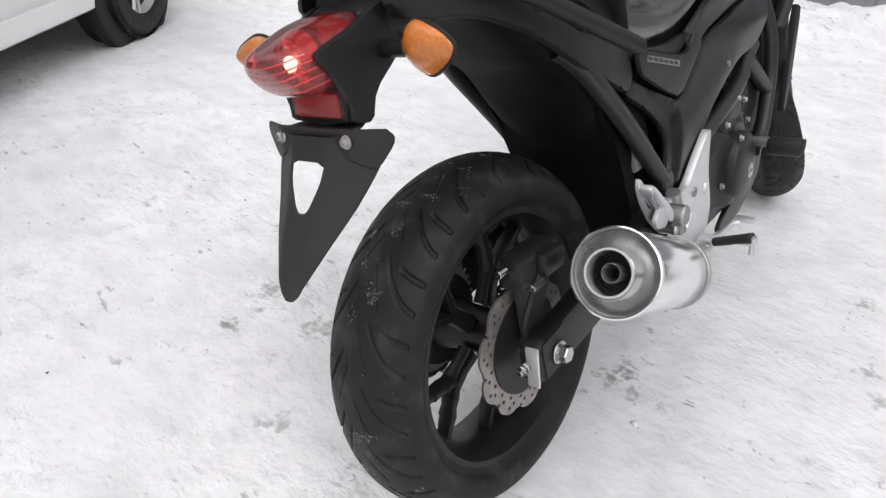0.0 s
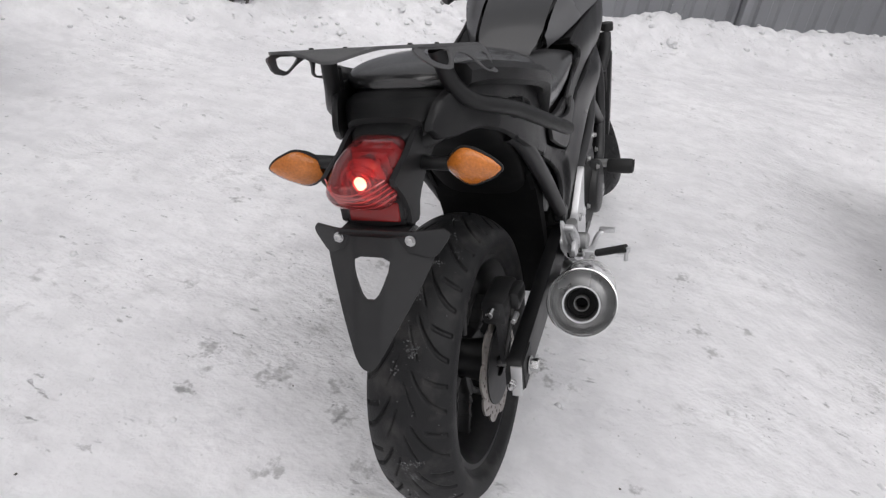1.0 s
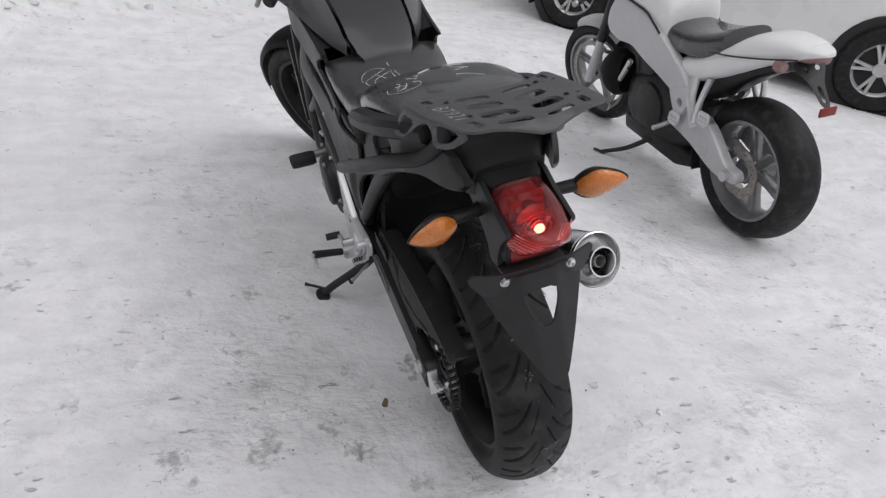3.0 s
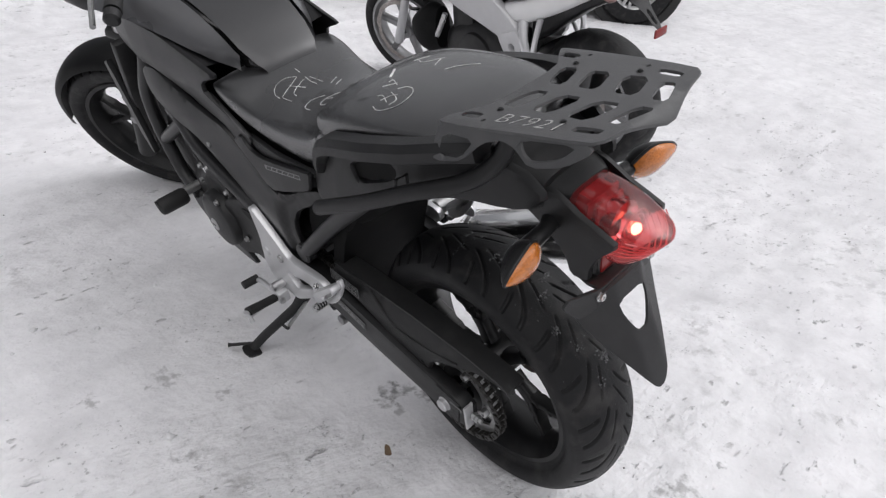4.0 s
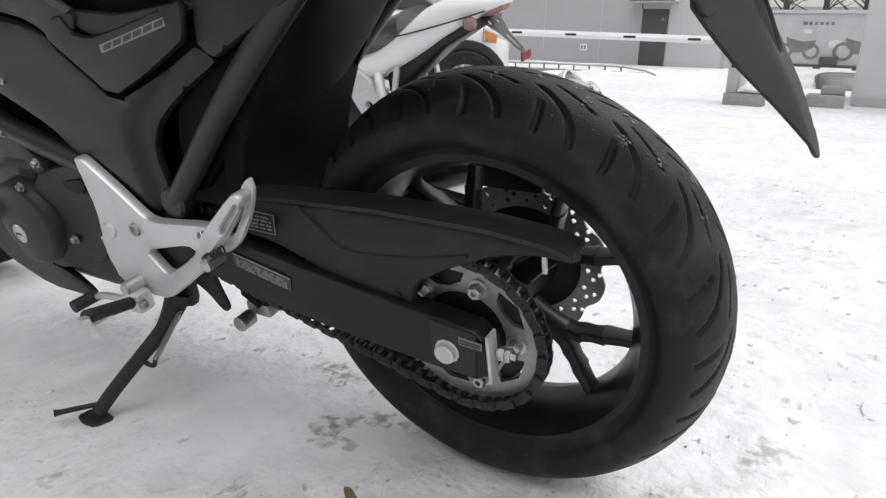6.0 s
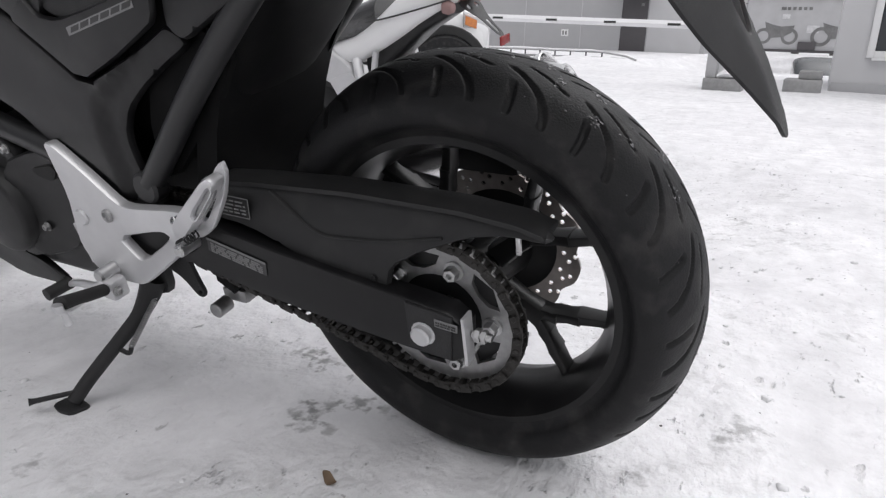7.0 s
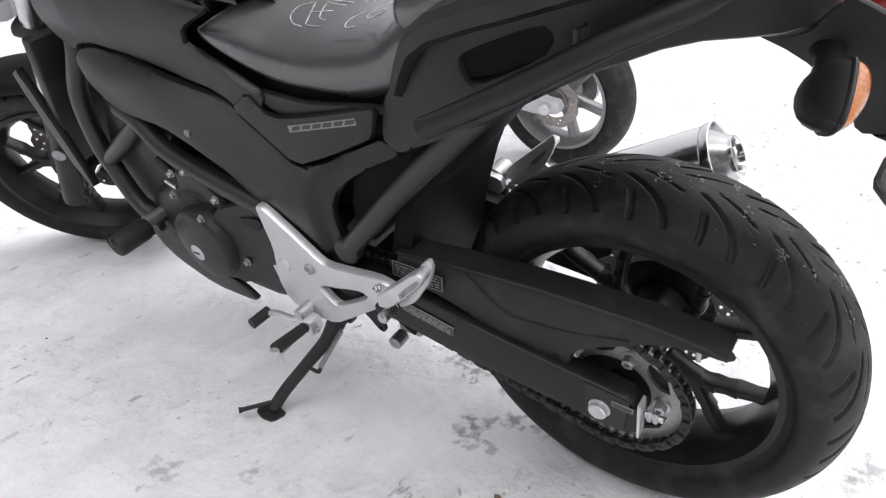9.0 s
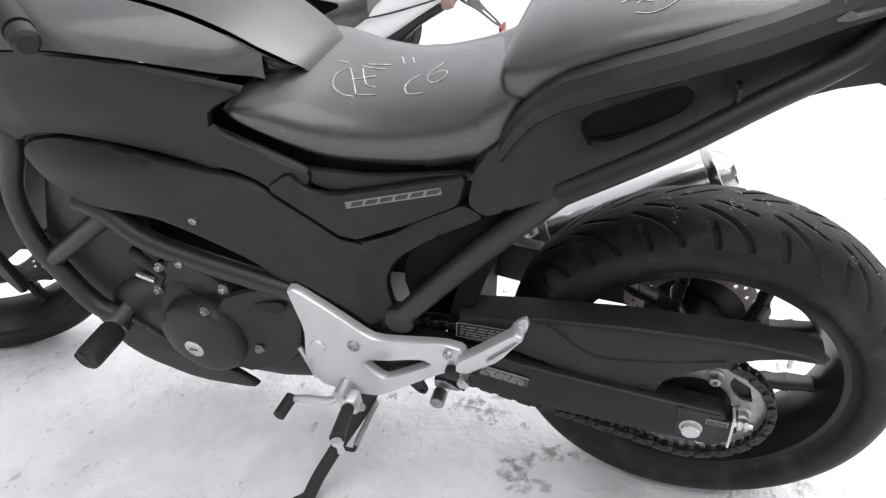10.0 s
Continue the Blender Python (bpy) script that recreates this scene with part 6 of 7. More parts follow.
tagged(ground, "trodden dirty white snow with oil stains", "ground", kind="structure")

# loose crumbs of ice and dirt
rnd = random.Random(11)
lump = bmesh.new()
bmesh.ops.create_icosphere(lump, subdivisions=2, radius=1.0)
LUMP_V = [v.co.copy() for v in lump.verts]
LUMP_F = [tuple(v.index for v in f.verts) for f in lump.faces]
lump.free()


def crumbs(name, count, mat, lo, hi, label, area, bank=False):
    bits_v, bits_f = [], []
    for _ in range(count):
        if bank:
            t, d = rnd.uniform(-2.4, 6.0), rnd.gauss(0.25, 0.22)
            x, y = FP.x + FD.x * t + FN.x * max(d, 0.05), FP.y + FD.y * t + FN.y * max(d, 0.05)
        else:
            x, y = rnd.uniform(*area[:2]), rnd.uniform(*area[2:])
        r = rnd.uniform(lo, hi) * (rnd.random() ** 2 + 0.3)
        z = ground_z(x, y)
        b = len(bits_v)
        turn, flat, wide, seed = rnd.uniform(0, 6.28), rnd.uniform(0.45, 0.8), rnd.uniform(0.7, 1.3), rnd.uniform(0, 50)
        for p in LUMP_V:
            k = r * (1 + 0.85 * noise.noise(p * 1.7 + Vector((seed, 0, 0))))
            px, py = p.x * k * wide, p.y * k
            bits_v.append((x + px * math.cos(turn) - py * math.sin(turn), y + px * math.sin(turn) + py * math.cos(turn), z + p.z * k * flat + r * 0.1))
        bits_f += [tuple(b + i for i in f) for f in LUMP_F]
    me = bpy.data.meshes.new(name)
    me.from_pydata(bits_v, [], bits_f)
    me.polygons.foreach_set("use_smooth", [True] * len(me.polygons))
    me.materials.append(mat)
    return tagged(new(name, me), label, "snow" if "snow" in name else "dirt", kind="stuff")


CLOD = material("loose_snow", (0.72, 0.72, 0.73), 0.8, vary=0.15)
DIRT = material("dark_grit", (0.11, 0.105, 0.10), 0.9, vary=0.5)
crumbs("snow_crumbs", 900, CLOD, 0.002, 0.009, "small loose crumbs of snow and ice", (-2.5, 3.0, -1.0, 4.5))
crumbs("grit", 170, DIRT, 0.0010, 0.0032, "dark grit and dirt specks on the snow", (-1.6, 2.2, -1.0, 3.0))
crumbs("snow_clods", 320, CLOD, 0.008, 0.034, "lumps of shovelled snow along the fence", None, True)
leaf = tagged(part("dead_leaf", panel([(-0.012, 0.0), (0.0, 0.009), (0.016, 0.004), (0.022, -0.001), (0.012, -0.008), (-0.004, -0.007)], lambda u, v, w: Vector((u, v, 0.008 * math.sin(u * 90) ** 2 + w)), thick=0.0006, rnd=0.0, step=0.004), material("brown_leaf", (0.16, 0.11, 0.07), 0.8, vary=0.3), None), "small curled brown leaf lying on the snow", "leaf")
leaf.matrix_world = pose(-0.235, 0.135, ground_z(-0.235, 0.135) + 0.003, 0, 0, 70)

# ---- profiled sheet fence ----
fence = thing("fence", Matrix.Translation((FP.x, FP.y, 0)) @ Matrix.Rotation(radians(31.5), 4, "Z"), "grey profiled metal sheet fence behind a snow bank", "fence", kind="")
prof = []
for k in range(6):
    x = 0.19 * k
    prof += [(x, 0.0), (x + 0.100, 0.0), (x + 0.118, 0.018), (x + 0.172, 0.018)]
prof.append((1.14, 0.0))
sv, sf = [], []
for z in (0.02, 2.05):
    for x, y in prof:
        sv.append((x, y, z))
    for x, y in reversed(prof):
        sv.append((x, y - 0.0015, z))
n = len(prof) * 2
sf = [(i, (i + 1) % n, n + (i + 1) % n, n + i) for i in range(n)]
sheet_me = bpy.data.meshes.new("sheet")
bm = from_lists(sv, sf)
bmesh.ops.recalc_face_normals(bm, faces=bm.faces)
bm.to_mesh(sheet_me)
sheet_me.materials.append(FENCE)
for k in range(-6, 7):
    ob = new("sheet", sheet_me)
    ob.parent = fence
    ob.location = (k * 1.14, 0.003 * (k % 2), 0.02 * math.sin(k * 2.1))
for k in range(-3, 4):
    part("fence_post", rbox((0.06, 0.06, 2.1), (k * 2.28 + 0.6, -0.055, 1.05), 0.004), FENCE, fence)
    if k < 3:
        for z in (0.5, 1.6):
            part("fence_rail", rbox((2.28, 0.03, 0.05), (k * 2.28 + 1.74, 0.045, z), 0.003), FENCE, fence)

# snowed-in shrub at the foot of the fence
bush = thing("snowy_shrub", Matrix.Translation((-2.43, 2.74, 0.06)), "small dark leafless shrub half buried in snow", "shrub")
br = random.Random(21)
for k in range(26):
    a, h = br.uniform(0, 6.28), br.uniform(0.3, 0.75)
    r0 = br.uniform(0, 0.10)
    d = Vector((math.cos(a) * br.uniform(0.05, 0.22), math.sin(a) * br.uniform(0.05, 0.22), h))
    p = Vector((math.cos(a) * r0, math.sin(a) * r0, 0))
    part("twig", tube([p, p + d * 0.5 + Vector((br.uniform(-0.03, 0.03), br.uniform(-0.03, 0.03), 0)), p + d], [0.009, 0.006, 0.002], 5, 4), BARK, bush)
lumps = []
for k in range(34):
    a, h = br.uniform(0, 6.28), br.uniform(0.0, 0.55)
    rr = br.uniform(0.02, 0.17)
    bit = bmesh.new()
    bmesh.ops.create_icosphere(bit, subdivisions=2, radius=1.0)
    sz = br.uniform(0.018, 0.06) * (1.4 - h)
    for v in bit.verts:
        v.co *= 1 + 0.35 * noise.noise(v.co * 1.6 + Vector((k * 3.1, 0, 0)))
    lumps.append(moved(bit, Matrix.Translation((math.cos(a) * rr, math.sin(a) * rr, h)) @ Matrix.Diagonal((sz, sz, sz * 0.8, 1))))
tagged(part("snow_cover", join(*lumps), CLOD, bush), "snow caught in the twigs", kind="stuff")

# ---- cars ----
def car_wheel(R, w, mat_rim, spokes, parent, m):
    tyre = part("wheel", moved(lathe([(R * 0.62, w / 2 - 0.01), (R * 0.70, w / 2), (R * 0.92, w / 2), (R * 0.985, w / 2 - 0.02), (R, w / 2 - 0.05), (R, -w / 2 + 0.05), (R * 0.985, -w / 2 + 0.02), (R * 0.92, -w / 2), (R * 0.62, -w / 2 + 0.01)], (0, 0, 0), (0, 1, 0), 48), m), RUBBER, parent, "snowy black tyre with silver alloy rim")
    lugs = []
    for k in range(56):
        for j, y in enumerate((-0.36, -0.12, 0.12, 0.36)):
            a = 2 * math.pi * (k + 0.5 * (j % 2)) / 56
            lugs.append(moved(rbox((0.007, w * 0.2, R * 0.075), (0, 0, 0), 0), m @ Matrix.Rotation(a, 4, "Y") @ Matrix.Translation((R + 0.001, y * w, 0))))
    tagged(part("tread_block", join(*lugs), RUBBER, tyre), "snowy tread", kind="stuff")
    bits = [lathe([(R * 0.55, w / 2 - 0.05), (R * 0.60, w / 2 - 0.025), (R * 0.66, w / 2 - 0.006), (R * 0.67, w / 2 - 0.012), (R * 0.62, w / 2 - 0.06), (R * 0.60, -w / 2)], (0, 0, 0), (0, 1, 0), 40),
            disc_cyl((0, w / 2 - 0.055, 0), (0, 1, 0), R * 0.17, 0.03, 0.006)]
    for k in range(spokes):
        for d in (-0.07, 0.07):
            a = 2 * math.pi * k / spokes
            u0, u1 = Vector((math.cos(a + d * 0.5), 0, math.sin(a + d * 0.5))), Vector((math.cos(a + d * 2.2), 0, math.sin(a + d * 2.2)))
            bits.append(tube([u0 * R * 0.12 + Vector((0, w / 2 - 0.04, 0)), u1 * R * 0.64 + Vector((0, w / 2 - 0.025, 0))], [R * 0.05, R * 0.04, R * 0.05], 8, 3, flat=0.6, up=(0, 1, 0)))
    part("rim", moved(join(*bits), m), mat_rim, tyre, "silver alloy rim")
    # black disc stands in for the shade between the spokes
    part("wheel_well_shade", moved(lathe([(0, w / 2 - 0.075), (R * 0.6, w / 2 - 0.075), (R * 0.6, w / 2 - 0.08), (0, w / 2 - 0.08)], (0, 0, 0), (0, 1, 0), 24), m), BLACK_HOLE, tyre)


def car(name, m, wb, half, R, rows_b, rows_g, arch, label):
    body_thing = thing(name, m, label, "car")
    body = part("body", loft([[Vector((p.y, p.x, p.z)) for p in section(x, w, z0, z1, 36, 5.0, q=7.0)] for x, w, z0, z1 in stations(rows_b, 4)]), WHITE, body_thing)
    part("window_glass", loft([[Vector((p.y, p.x, p.z)) for p in section(x, w, z0, z1, 28, 4.0)] for x, w, z0, z1 in stations(rows_g, 4)]), GLASS, body, "dark window glass")
    part("roof", loft([[Vector((p.y, p.x, p.z)) for p in section(x, w * 0.99, z1 - 0.05, z1 + 0.04, 28, 4.0)] for x, w, z0, z1 in stations(rows_g[1:-1], 4)]), WHITE, body)
    for s in (-1, 1):
        part("sill", loft([[Vector((x, s * (half - 0.02 + dy2), z)) for dy2, z in ((0, 0.20), (0.022, 0.215), (0.030, 0.26), (0.012, 0.30), (-0.03, 0.30), (-0.03, 0.20))] for x in (-wb / 2 + R + 0.06, wb / 2 - R - 0.06)]), WHITE, body)
        for x in (-wb / 2, wb / 2):
            part("wheel_arch", lathe([(R + 0.005, 0.012), (R + 0.075, 0.012), (R + 0.085, 0.002), (R + 0.085, -0.05), (R + 0.005, -0.05)], (x, s * half, R), (0, s, 0), 30, closed=True, start=0.0), arch, body)
            # solid black disc paints the shaded wheel opening onto the closed body
            part("wheel_house_shade", disc_cyl((x, s * (half - 0.14), R), (0, s, 0), R + 0.05, 0.1415, 0.002, 36), BLACK_HOLE, body)
            car_wheel(R, 0.21, RIM_SILVER, 5, body_thing, Matrix.Translation((x, s * (half - 0.055), R)) @ (Matrix() if s > 0 else Matrix.Rotation(math.pi, 4, "Z")))
        xf = rows_b[-1][0]
        hl = part("headlamp", loft([[Vector((x, s * (y + dy2), z + dz2)) for dy2, dz2 in ((0, -0.07), (0.05, -0.05), (0.06, 0.05), (0, 0.08))] for x, y, z in ((xf - 0.02, half - 0.30, 0.74), (xf - 0.12, half - 0.20, 0.77), (xf - 0.34, half - 0.055, 0.82))]), CLEAR, body, "clear headlamp with amber corner")
        part("amber_corner", loft([[Vector((x, s * (y + dy2), z + dz2)) for dy2, dz2 in ((0, -0.05), (0.055, -0.035), (0.062, 0.04), (0, 0.06))] for x, y, z in ((xf - 0.20, half - 0.135, 0.78), (xf - 0.33, half - 0.055, 0.815))]), AMBER_LENS, hl)
    # black slab in place of the shaded underside
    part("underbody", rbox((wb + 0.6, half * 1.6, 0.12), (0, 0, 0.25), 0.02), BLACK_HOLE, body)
    # black bar painted for the shade in the bumper opening
    part("bumper_slot_shade", rbox((0.03, half * 1.1, 0.12), (rows_b[-1][0] - 0.005, 0, 0.42), 0.01), BLACK_HOLE, body)
    return body_thing


SUV_HALF = 1.12
suv_dir = Vector((0.651, -0.759, 0)).normalized()
suv_mid = Vector((2.40, 3.88, 0.0)) + suv_dir * SUV_HALF + Vector((0.759, 0.651, 0)) * 0.71
suv_m = Matrix.Translation(suv_mid) @ Matrix.Rotation(math.atan2(suv_dir.y, suv_dir.x), 4, "Z") @ Matrix.Scale(0.83, 4)
suv = car("white_suv", suv_m, 2.70, 0.86, 0.345,
    [(-2.20, 0.60, 0.42, 0.95), (-2.14, 0.78, 0.34, 1.02), (-1.8, 0.85, 0.28, 1.06), (-0.8, 0.86, 0.27, 1.07), (0.6, 0.86, 0.27, 1.05), (1.3, 0.85, 0.28, 1.0), (1.62, 0.80, 0.28, 0.93), (1.80, 0.68, 0.32, 0.84), (1.86, 0.50, 0.38, 0.76)],
    [(-1.95, 0.60, 0.95, 1.05), (-1.80, 0.72, 0.95, 1.50), (-1.2, 0.74, 0.95, 1.63), (0.0, 0.74, 0.95, 1.62), (0.5, 0.72, 0.95, 1.50), (1.15, 0.66, 0.95, 1.06)], SOFT_RUBBER, "white compact off-roader with black wheel arches parked on snow")
for s in (-1, 1):
    part("mud_flap", rbox((0.02, 0.22, 0.34), (-1.35 - 0.44, s * 0.745, 0.30), 0.006), SOFT_RUBBER, suv)
sd = Vector((-0.55, 0.835, 0)).normalized()
sed_mid = Vector((-2.95, 1.01, 0)) - sd * 1.30 + Vector((-0.835, -0.55, 0)) * 0.80
sed_m = Matrix.Translation(sed_mid) @ Matrix.Rotation(math.atan2(sd.y, sd.x), 4, "Z")
car("white_sedan", sed_m, 2.60, 0.85, 0.295,
    [(-2.10, 0.50, 0.38, 0.90), (-2.05, 0.72, 0.28, 0.95), (-1.7, 0.82, 0.23, 0.98), (-0.8, 0.85, 0.20, 0.97), (0.6, 0.85, 0.20, 0.96), (1.4, 0.84, 0.22, 0.90), (1.85, 0.78, 0.22, 0.80), (2.05, 0.66, 0.28, 0.72), (2.11, 0.50, 0.34, 0.66)],
    [(-1.75, 0.62, 0.88, 0.97), (-1.1, 0.68, 0.88, 1.36), (-0.4, 0.70, 0.88, 1.43), (0.3, 0.69, 0.88, 1.38), (1.0, 0.62, 0.88, 0.96)], BLACK_HOLE, "white car with alloy wheels parked on snow")

# ---- white motorcycle ----
wb_m = Matrix.Translation((1.74, 0.97, -0.103)) @ Matrix.Rotation(radians(WB_TURN), 4, "Z") @ Matrix.Rotation(radians(-12), 4, "Y")
wbike = thing("white_motorcycle", wb_m, "white naked motorcycle with wide grey frame beams on its side stand", "motorcycle")
WR = Matrix.Translation((0, 0, 0.312))
six = [[(0.03, radians(15 + 60 * k), 0.20, radians(15 + 60 * k), 0.024, 0.017)] for k in range(6)]
rw = cast_wheel("rear_wheel", 0.222, 0.070, 0.055, 0.075, six, 0.022, WR, RIM_GREY, wbike, "pale silver six-spoke rear wheel")
V, F = tyre_mesh(0.310, 0.088, 0.224, 0.036, 12, 420, 22, 0.002)
mesh_part("tyre", V, F, RUBBER, rw, WR, "wide black rear tyre")
part("brake_disc", holed_disc(0.115, 0.07, 8, 0.008, ((0.082, 16, 0.1), (0.096, 16, 0.5)), -0.085, 0.004, m=WR), DISC, rw)
part("pulley", lathe([(0.03, 0.098), (0.100, 0.098), (0.105, 0.094), (0.105, 0.125), (0.100, 0.128), (0.03, 0.120)], (0, 0, 0.312), (1, 0, 0), 40, closed=True), DULL_STEEL, rw)
WSTEER = Matrix.Translation((0, 1.03, 0.85)) @ Matrix.Rotation(radians(16), 4, Vector((0, -0.36, 0.93))) @ Matrix.Translation((0, -1.03, -0.85))
WF = WSTEER @ Matrix.Translation((0, 1.32, 0.298))
fw = cast_wheel("front_wheel", 0.222, 0.054, 0.04, 0.05, six, 0.018, WF, RIM_GREY, wbike, "pale silver six-spoke front wheel")
V, F = tyre_mesh(0.294, 0.058, 0.224, 0.026, 20, 360, 18)
mesh_part("tyre", V, F, RUBBER, fw, WF)
part("rim_disc", holed_disc(0.19, 0.165, 12, 0.005, ((0.177, 36, 0.1),), -0.05, 0.004, m=WF), DISC, fw)
WARM = [(0.44, 0.45), (0.33, 0.47), (0.22, 0.490), (0.15, 0.455), (0.08, 0.395), (0.02, 0.345), (-0.045, 0.340), (-0.060, 0.312), (-0.045, 0.285), (0.06, 0.272), (0.127, 0.280), (0.286, 0.335), (0.44, 0.36)]
warm = part("swingarm", panel(WARM, side(0.150, -1), thick=0.035, rnd=0.010), BEAM, wbike, "light grey cast swingarm")
part("right_arm", panel(WARM, side(0.150, 1), thick=0.035, rnd=0.010), BEAM, warm)
part("axle_end", disc_cyl((-0.150, 0, 0.312), (-1, 0, 0), 0.024, 0.028, 0.004), ALLOY, warm)
WBEAM = [(0.998, 0.822), (0.920, 0.830), (0.839, 0.825), (0.728, 0.811), (0.674, 0.785), (0.590, 0.741), (0.491, 0.692), (0.404, 0.641), (0.345, 0.596), (0.340, 0.570), (0.439, 0.502), (0.466, 0.527), (0.573, 0.555), (0.721, 0.588), (0.828, 0.622), (0.949, 0.607), (1.058, 0.626), (1.090, 0.666), (1.073, 0.736), (1.028, 0.800)]
both("frame_beam", lambda s: panel(WBEAM, side(lambda y, z: 0.165 - 0.05 * max(0, y - 0.95), s), thick=0.03, rnd=0.012), BEAM, wbike, "wide light grey frame beam")
part("airbox_cover", loft([section(y, w, z0, z1, 36, 3.4) for y, w, z0, z1 in stations([(0.58, 0.120, 0.68, 0.84), (0.60, 0.145, 0.67, 0.905), (0.70, 0.158, 0.66, 0.935), (0.84, 0.162, 0.68, 0.938), (0.96, 0.156, 0.72, 0.912), (1.06, 0.13, 0.76, 0.868), (1.10, 0.09, 0.78, 0.835)], 4)]), WHITE_MATT, wbike, "white airbox cover")
both("beam_seam", lambda s: tube([(s * 0.166, 1.005, 0.824), (s * 0.166, 0.920, 0.834), (s * 0.166, 0.839, 0.829), (s * 0.166, 0.728, 0.815), (s * 0.166, 0.672, 0.789), (s * 0.166, 0.60, 0.750)], 0.0055, 8), SOFT_RUBBER, wbike)
part("seat", loft([section(y, w, z0, z1, 28, 3.0) for y, w, z0, z1 in stations([(0.66, 0.105, 0.69, 0.78), (0.60, 0.130, 0.67, 0.800), (0.46, 0.146, 0.675, 0.805), (0.32, 0.144, 0.70, 0.835), (0.22, 0.125, 0.73, 0.87)], 4)]), SEAT, wbike, "black vinyl seat")
both("peg_mount", lambda s: panel([(0.470, 0.540), (0.349, 0.590), (0.325, 0.560), (0.310, 0.511), (0.350, 0.450), (0.395, 0.425), (0.430, 0.470)], side(0.170, s), [circle(0.375, 0.50, 0.018, 14)], 0.025, 0.008), BEAM, wbike, "light grey cast peg mount")
part("tail_cowl", loft([section(y, w, z0, z1, 28, 2.6, q=3.5) for y, w, z0, z1 in stations([(0.52, 0.100, 0.585, 0.66), (0.44, 0.142, 0.585, 0.70), (0.34, 0.148, 0.60, 0.735), (0.22, 0.150, 0.655, 0.80), (0.11, 0.145, 0.715, 0.878), (0.01, 0.125, 0.775, 0.91), (-0.09, 0.095, 0.83, 0.915), (-0.18, 0.055, 0.87, 0.905), (-0.22, 0.02, 0.885, 0.898)], 4)]), WHITE_MATT, wbike, "white tail cowl")
part("cowl_stripe", tube([(-0.150, 0.25, 0.775), (-0.149, 0.12, 0.80), (-0.128, -0.02, 0.832), (-0.09, -0.16, 0.868)], 0.0035, 6), STICKER_INK, wbike)
part("cowl_screw", disc_cyl((-0.150, 0.44, 0.635), (-1, 0, 0), 0.010, 0.006), DULL_STEEL, wbike)
wengine = part("engine", join(loft([section(y, w, z0, z1, 24, 3.5) for y, w, z0, z1 in ((0.36, 0.08, 0.26, 0.40), (0.45, 0.12, 0.20, 0.50), (0.62, 0.13, 0.17, 0.54), (0.80, 0.13, 0.18, 0.50), (0.90, 0.10, 0.22, 0.44))]), rbox((0.20, 0.16, 0.30), (0, 0.78, 0.55), 0.03), rbox((0.20, 0.16, 0.26), (0, 0.55, 0.56), 0.03)), ENGINE, wbike, "black twin engine")
part("engine_cover", lathe([(0, 0.150), (0.09, 0.150), (0.115, 0.138), (0.12, 0.10)], (0, 0.66, 0.36), (-1, 0, 0), 36), ENGINE, wengine)
part("radiator_shroud", loft([section(y, w, z0, z1, 20, 2.4, x=-0.10) for y, w, z0, z1 in stations([(0.93, 0.050, 0.32, 0.54), (1.00, 0.066, 0.28, 0.55), (1.08, 0.060, 0.29, 0.50), (1.15, 0.030, 0.33, 0.44)], 3)]), INNER_BLACK, wengine)
part("chin_silencer", loft([section(y, w, z0, z1, 24, 3.0) for y, w, z0, z1 in ((0.34, 0.08, 0.15, 0.22), (0.42, 0.12, 0.13, 0.25), (0.86, 0.12, 0.13, 0.25), (0.93, 0.08, 0.15, 0.22))]), ENGINE, wbike)
for s in (-1, 1):
    pb = part("passenger_peg_bracket", tube([(s * 0.135, 0.33, 0.63), (s * 0.165, 0.30, 0.55), (s * 0.172, 0.26, 0.47), (s * 0.168, 0.24, 0.44)], [0.022, 0.020, 0.018, 0.022], 10, flat=0.6), ALLOY, wbike, "silver passenger peg bracket")
    part("bracket_strut", tube([(s * 0.135, 0.23, 0.66), (s * 0.165, 0.235, 0.56), (s * 0.170, 0.245, 0.46)], [0.018, 0.016, 0.020], 10, flat=0.6), ALLOY, pb)
    for y, z in ((0.20, 0.50), (0.40, 0.42)):
        part("heel_guard", panel([(y - 0.05, z + 0.035), (y + 0.02, z + 0.03), (y + 0.035, z - 0.03), (y - 0.03, z - 0.04), (y - 0.055, z)], side(0.176, s), [circle(y - 0.03 + 0.018 * i, z - 0.012 + 0.018 * j, 0.005, 8) for i in range(3) for j in range(2)], 0.004, 0.001, 0.012), ALLOY, pb)
    part("rider_peg", tube([(s * 0.16, 0.44, 0.37), (s * 0.25, 0.43, 0.365)], 0.012, 10, 2), ALLOY, wbike)
wst = part("side_stand", tube([(-0.10, 0.62, 0.20), (-0.20, 0.70, 0.12), (-0.295, 0.80, 0.068)], [0.014, 0.012, 0.010], 10), POWDER, wbike, "black side stand on the snow")
part("stand_foot", tube([(-0.285, 0.775, 0.070), (-0.318, 0.83, 0.078)], 0.010, 8, 2, flat=0.5), POWDER, wst)
wup = Vector((0, -0.36, 0.93)).normalized()
for s in (-1, 1):
    lg = part("fork_leg", moved(tube([Vector((s * 0.10, 1.32, 0.298)) - wup * 0.03, Vector((s * 0.10, 1.32, 0.298)) + wup * 0.30], [0.026, 0.024, 0.022], 14, 3), WSTEER), BEAM, wbike, "pale grey fork leg")
    part("fork_tube", moved(tube([Vector((s * 0.10, 1.32, 0.298)) + wup * 0.26, Vector((s * 0.10, 1.32, 0.298)) + wup * 0.62], 0.028, 14, 2), WSTEER), ENGINE, lg)
rings = []
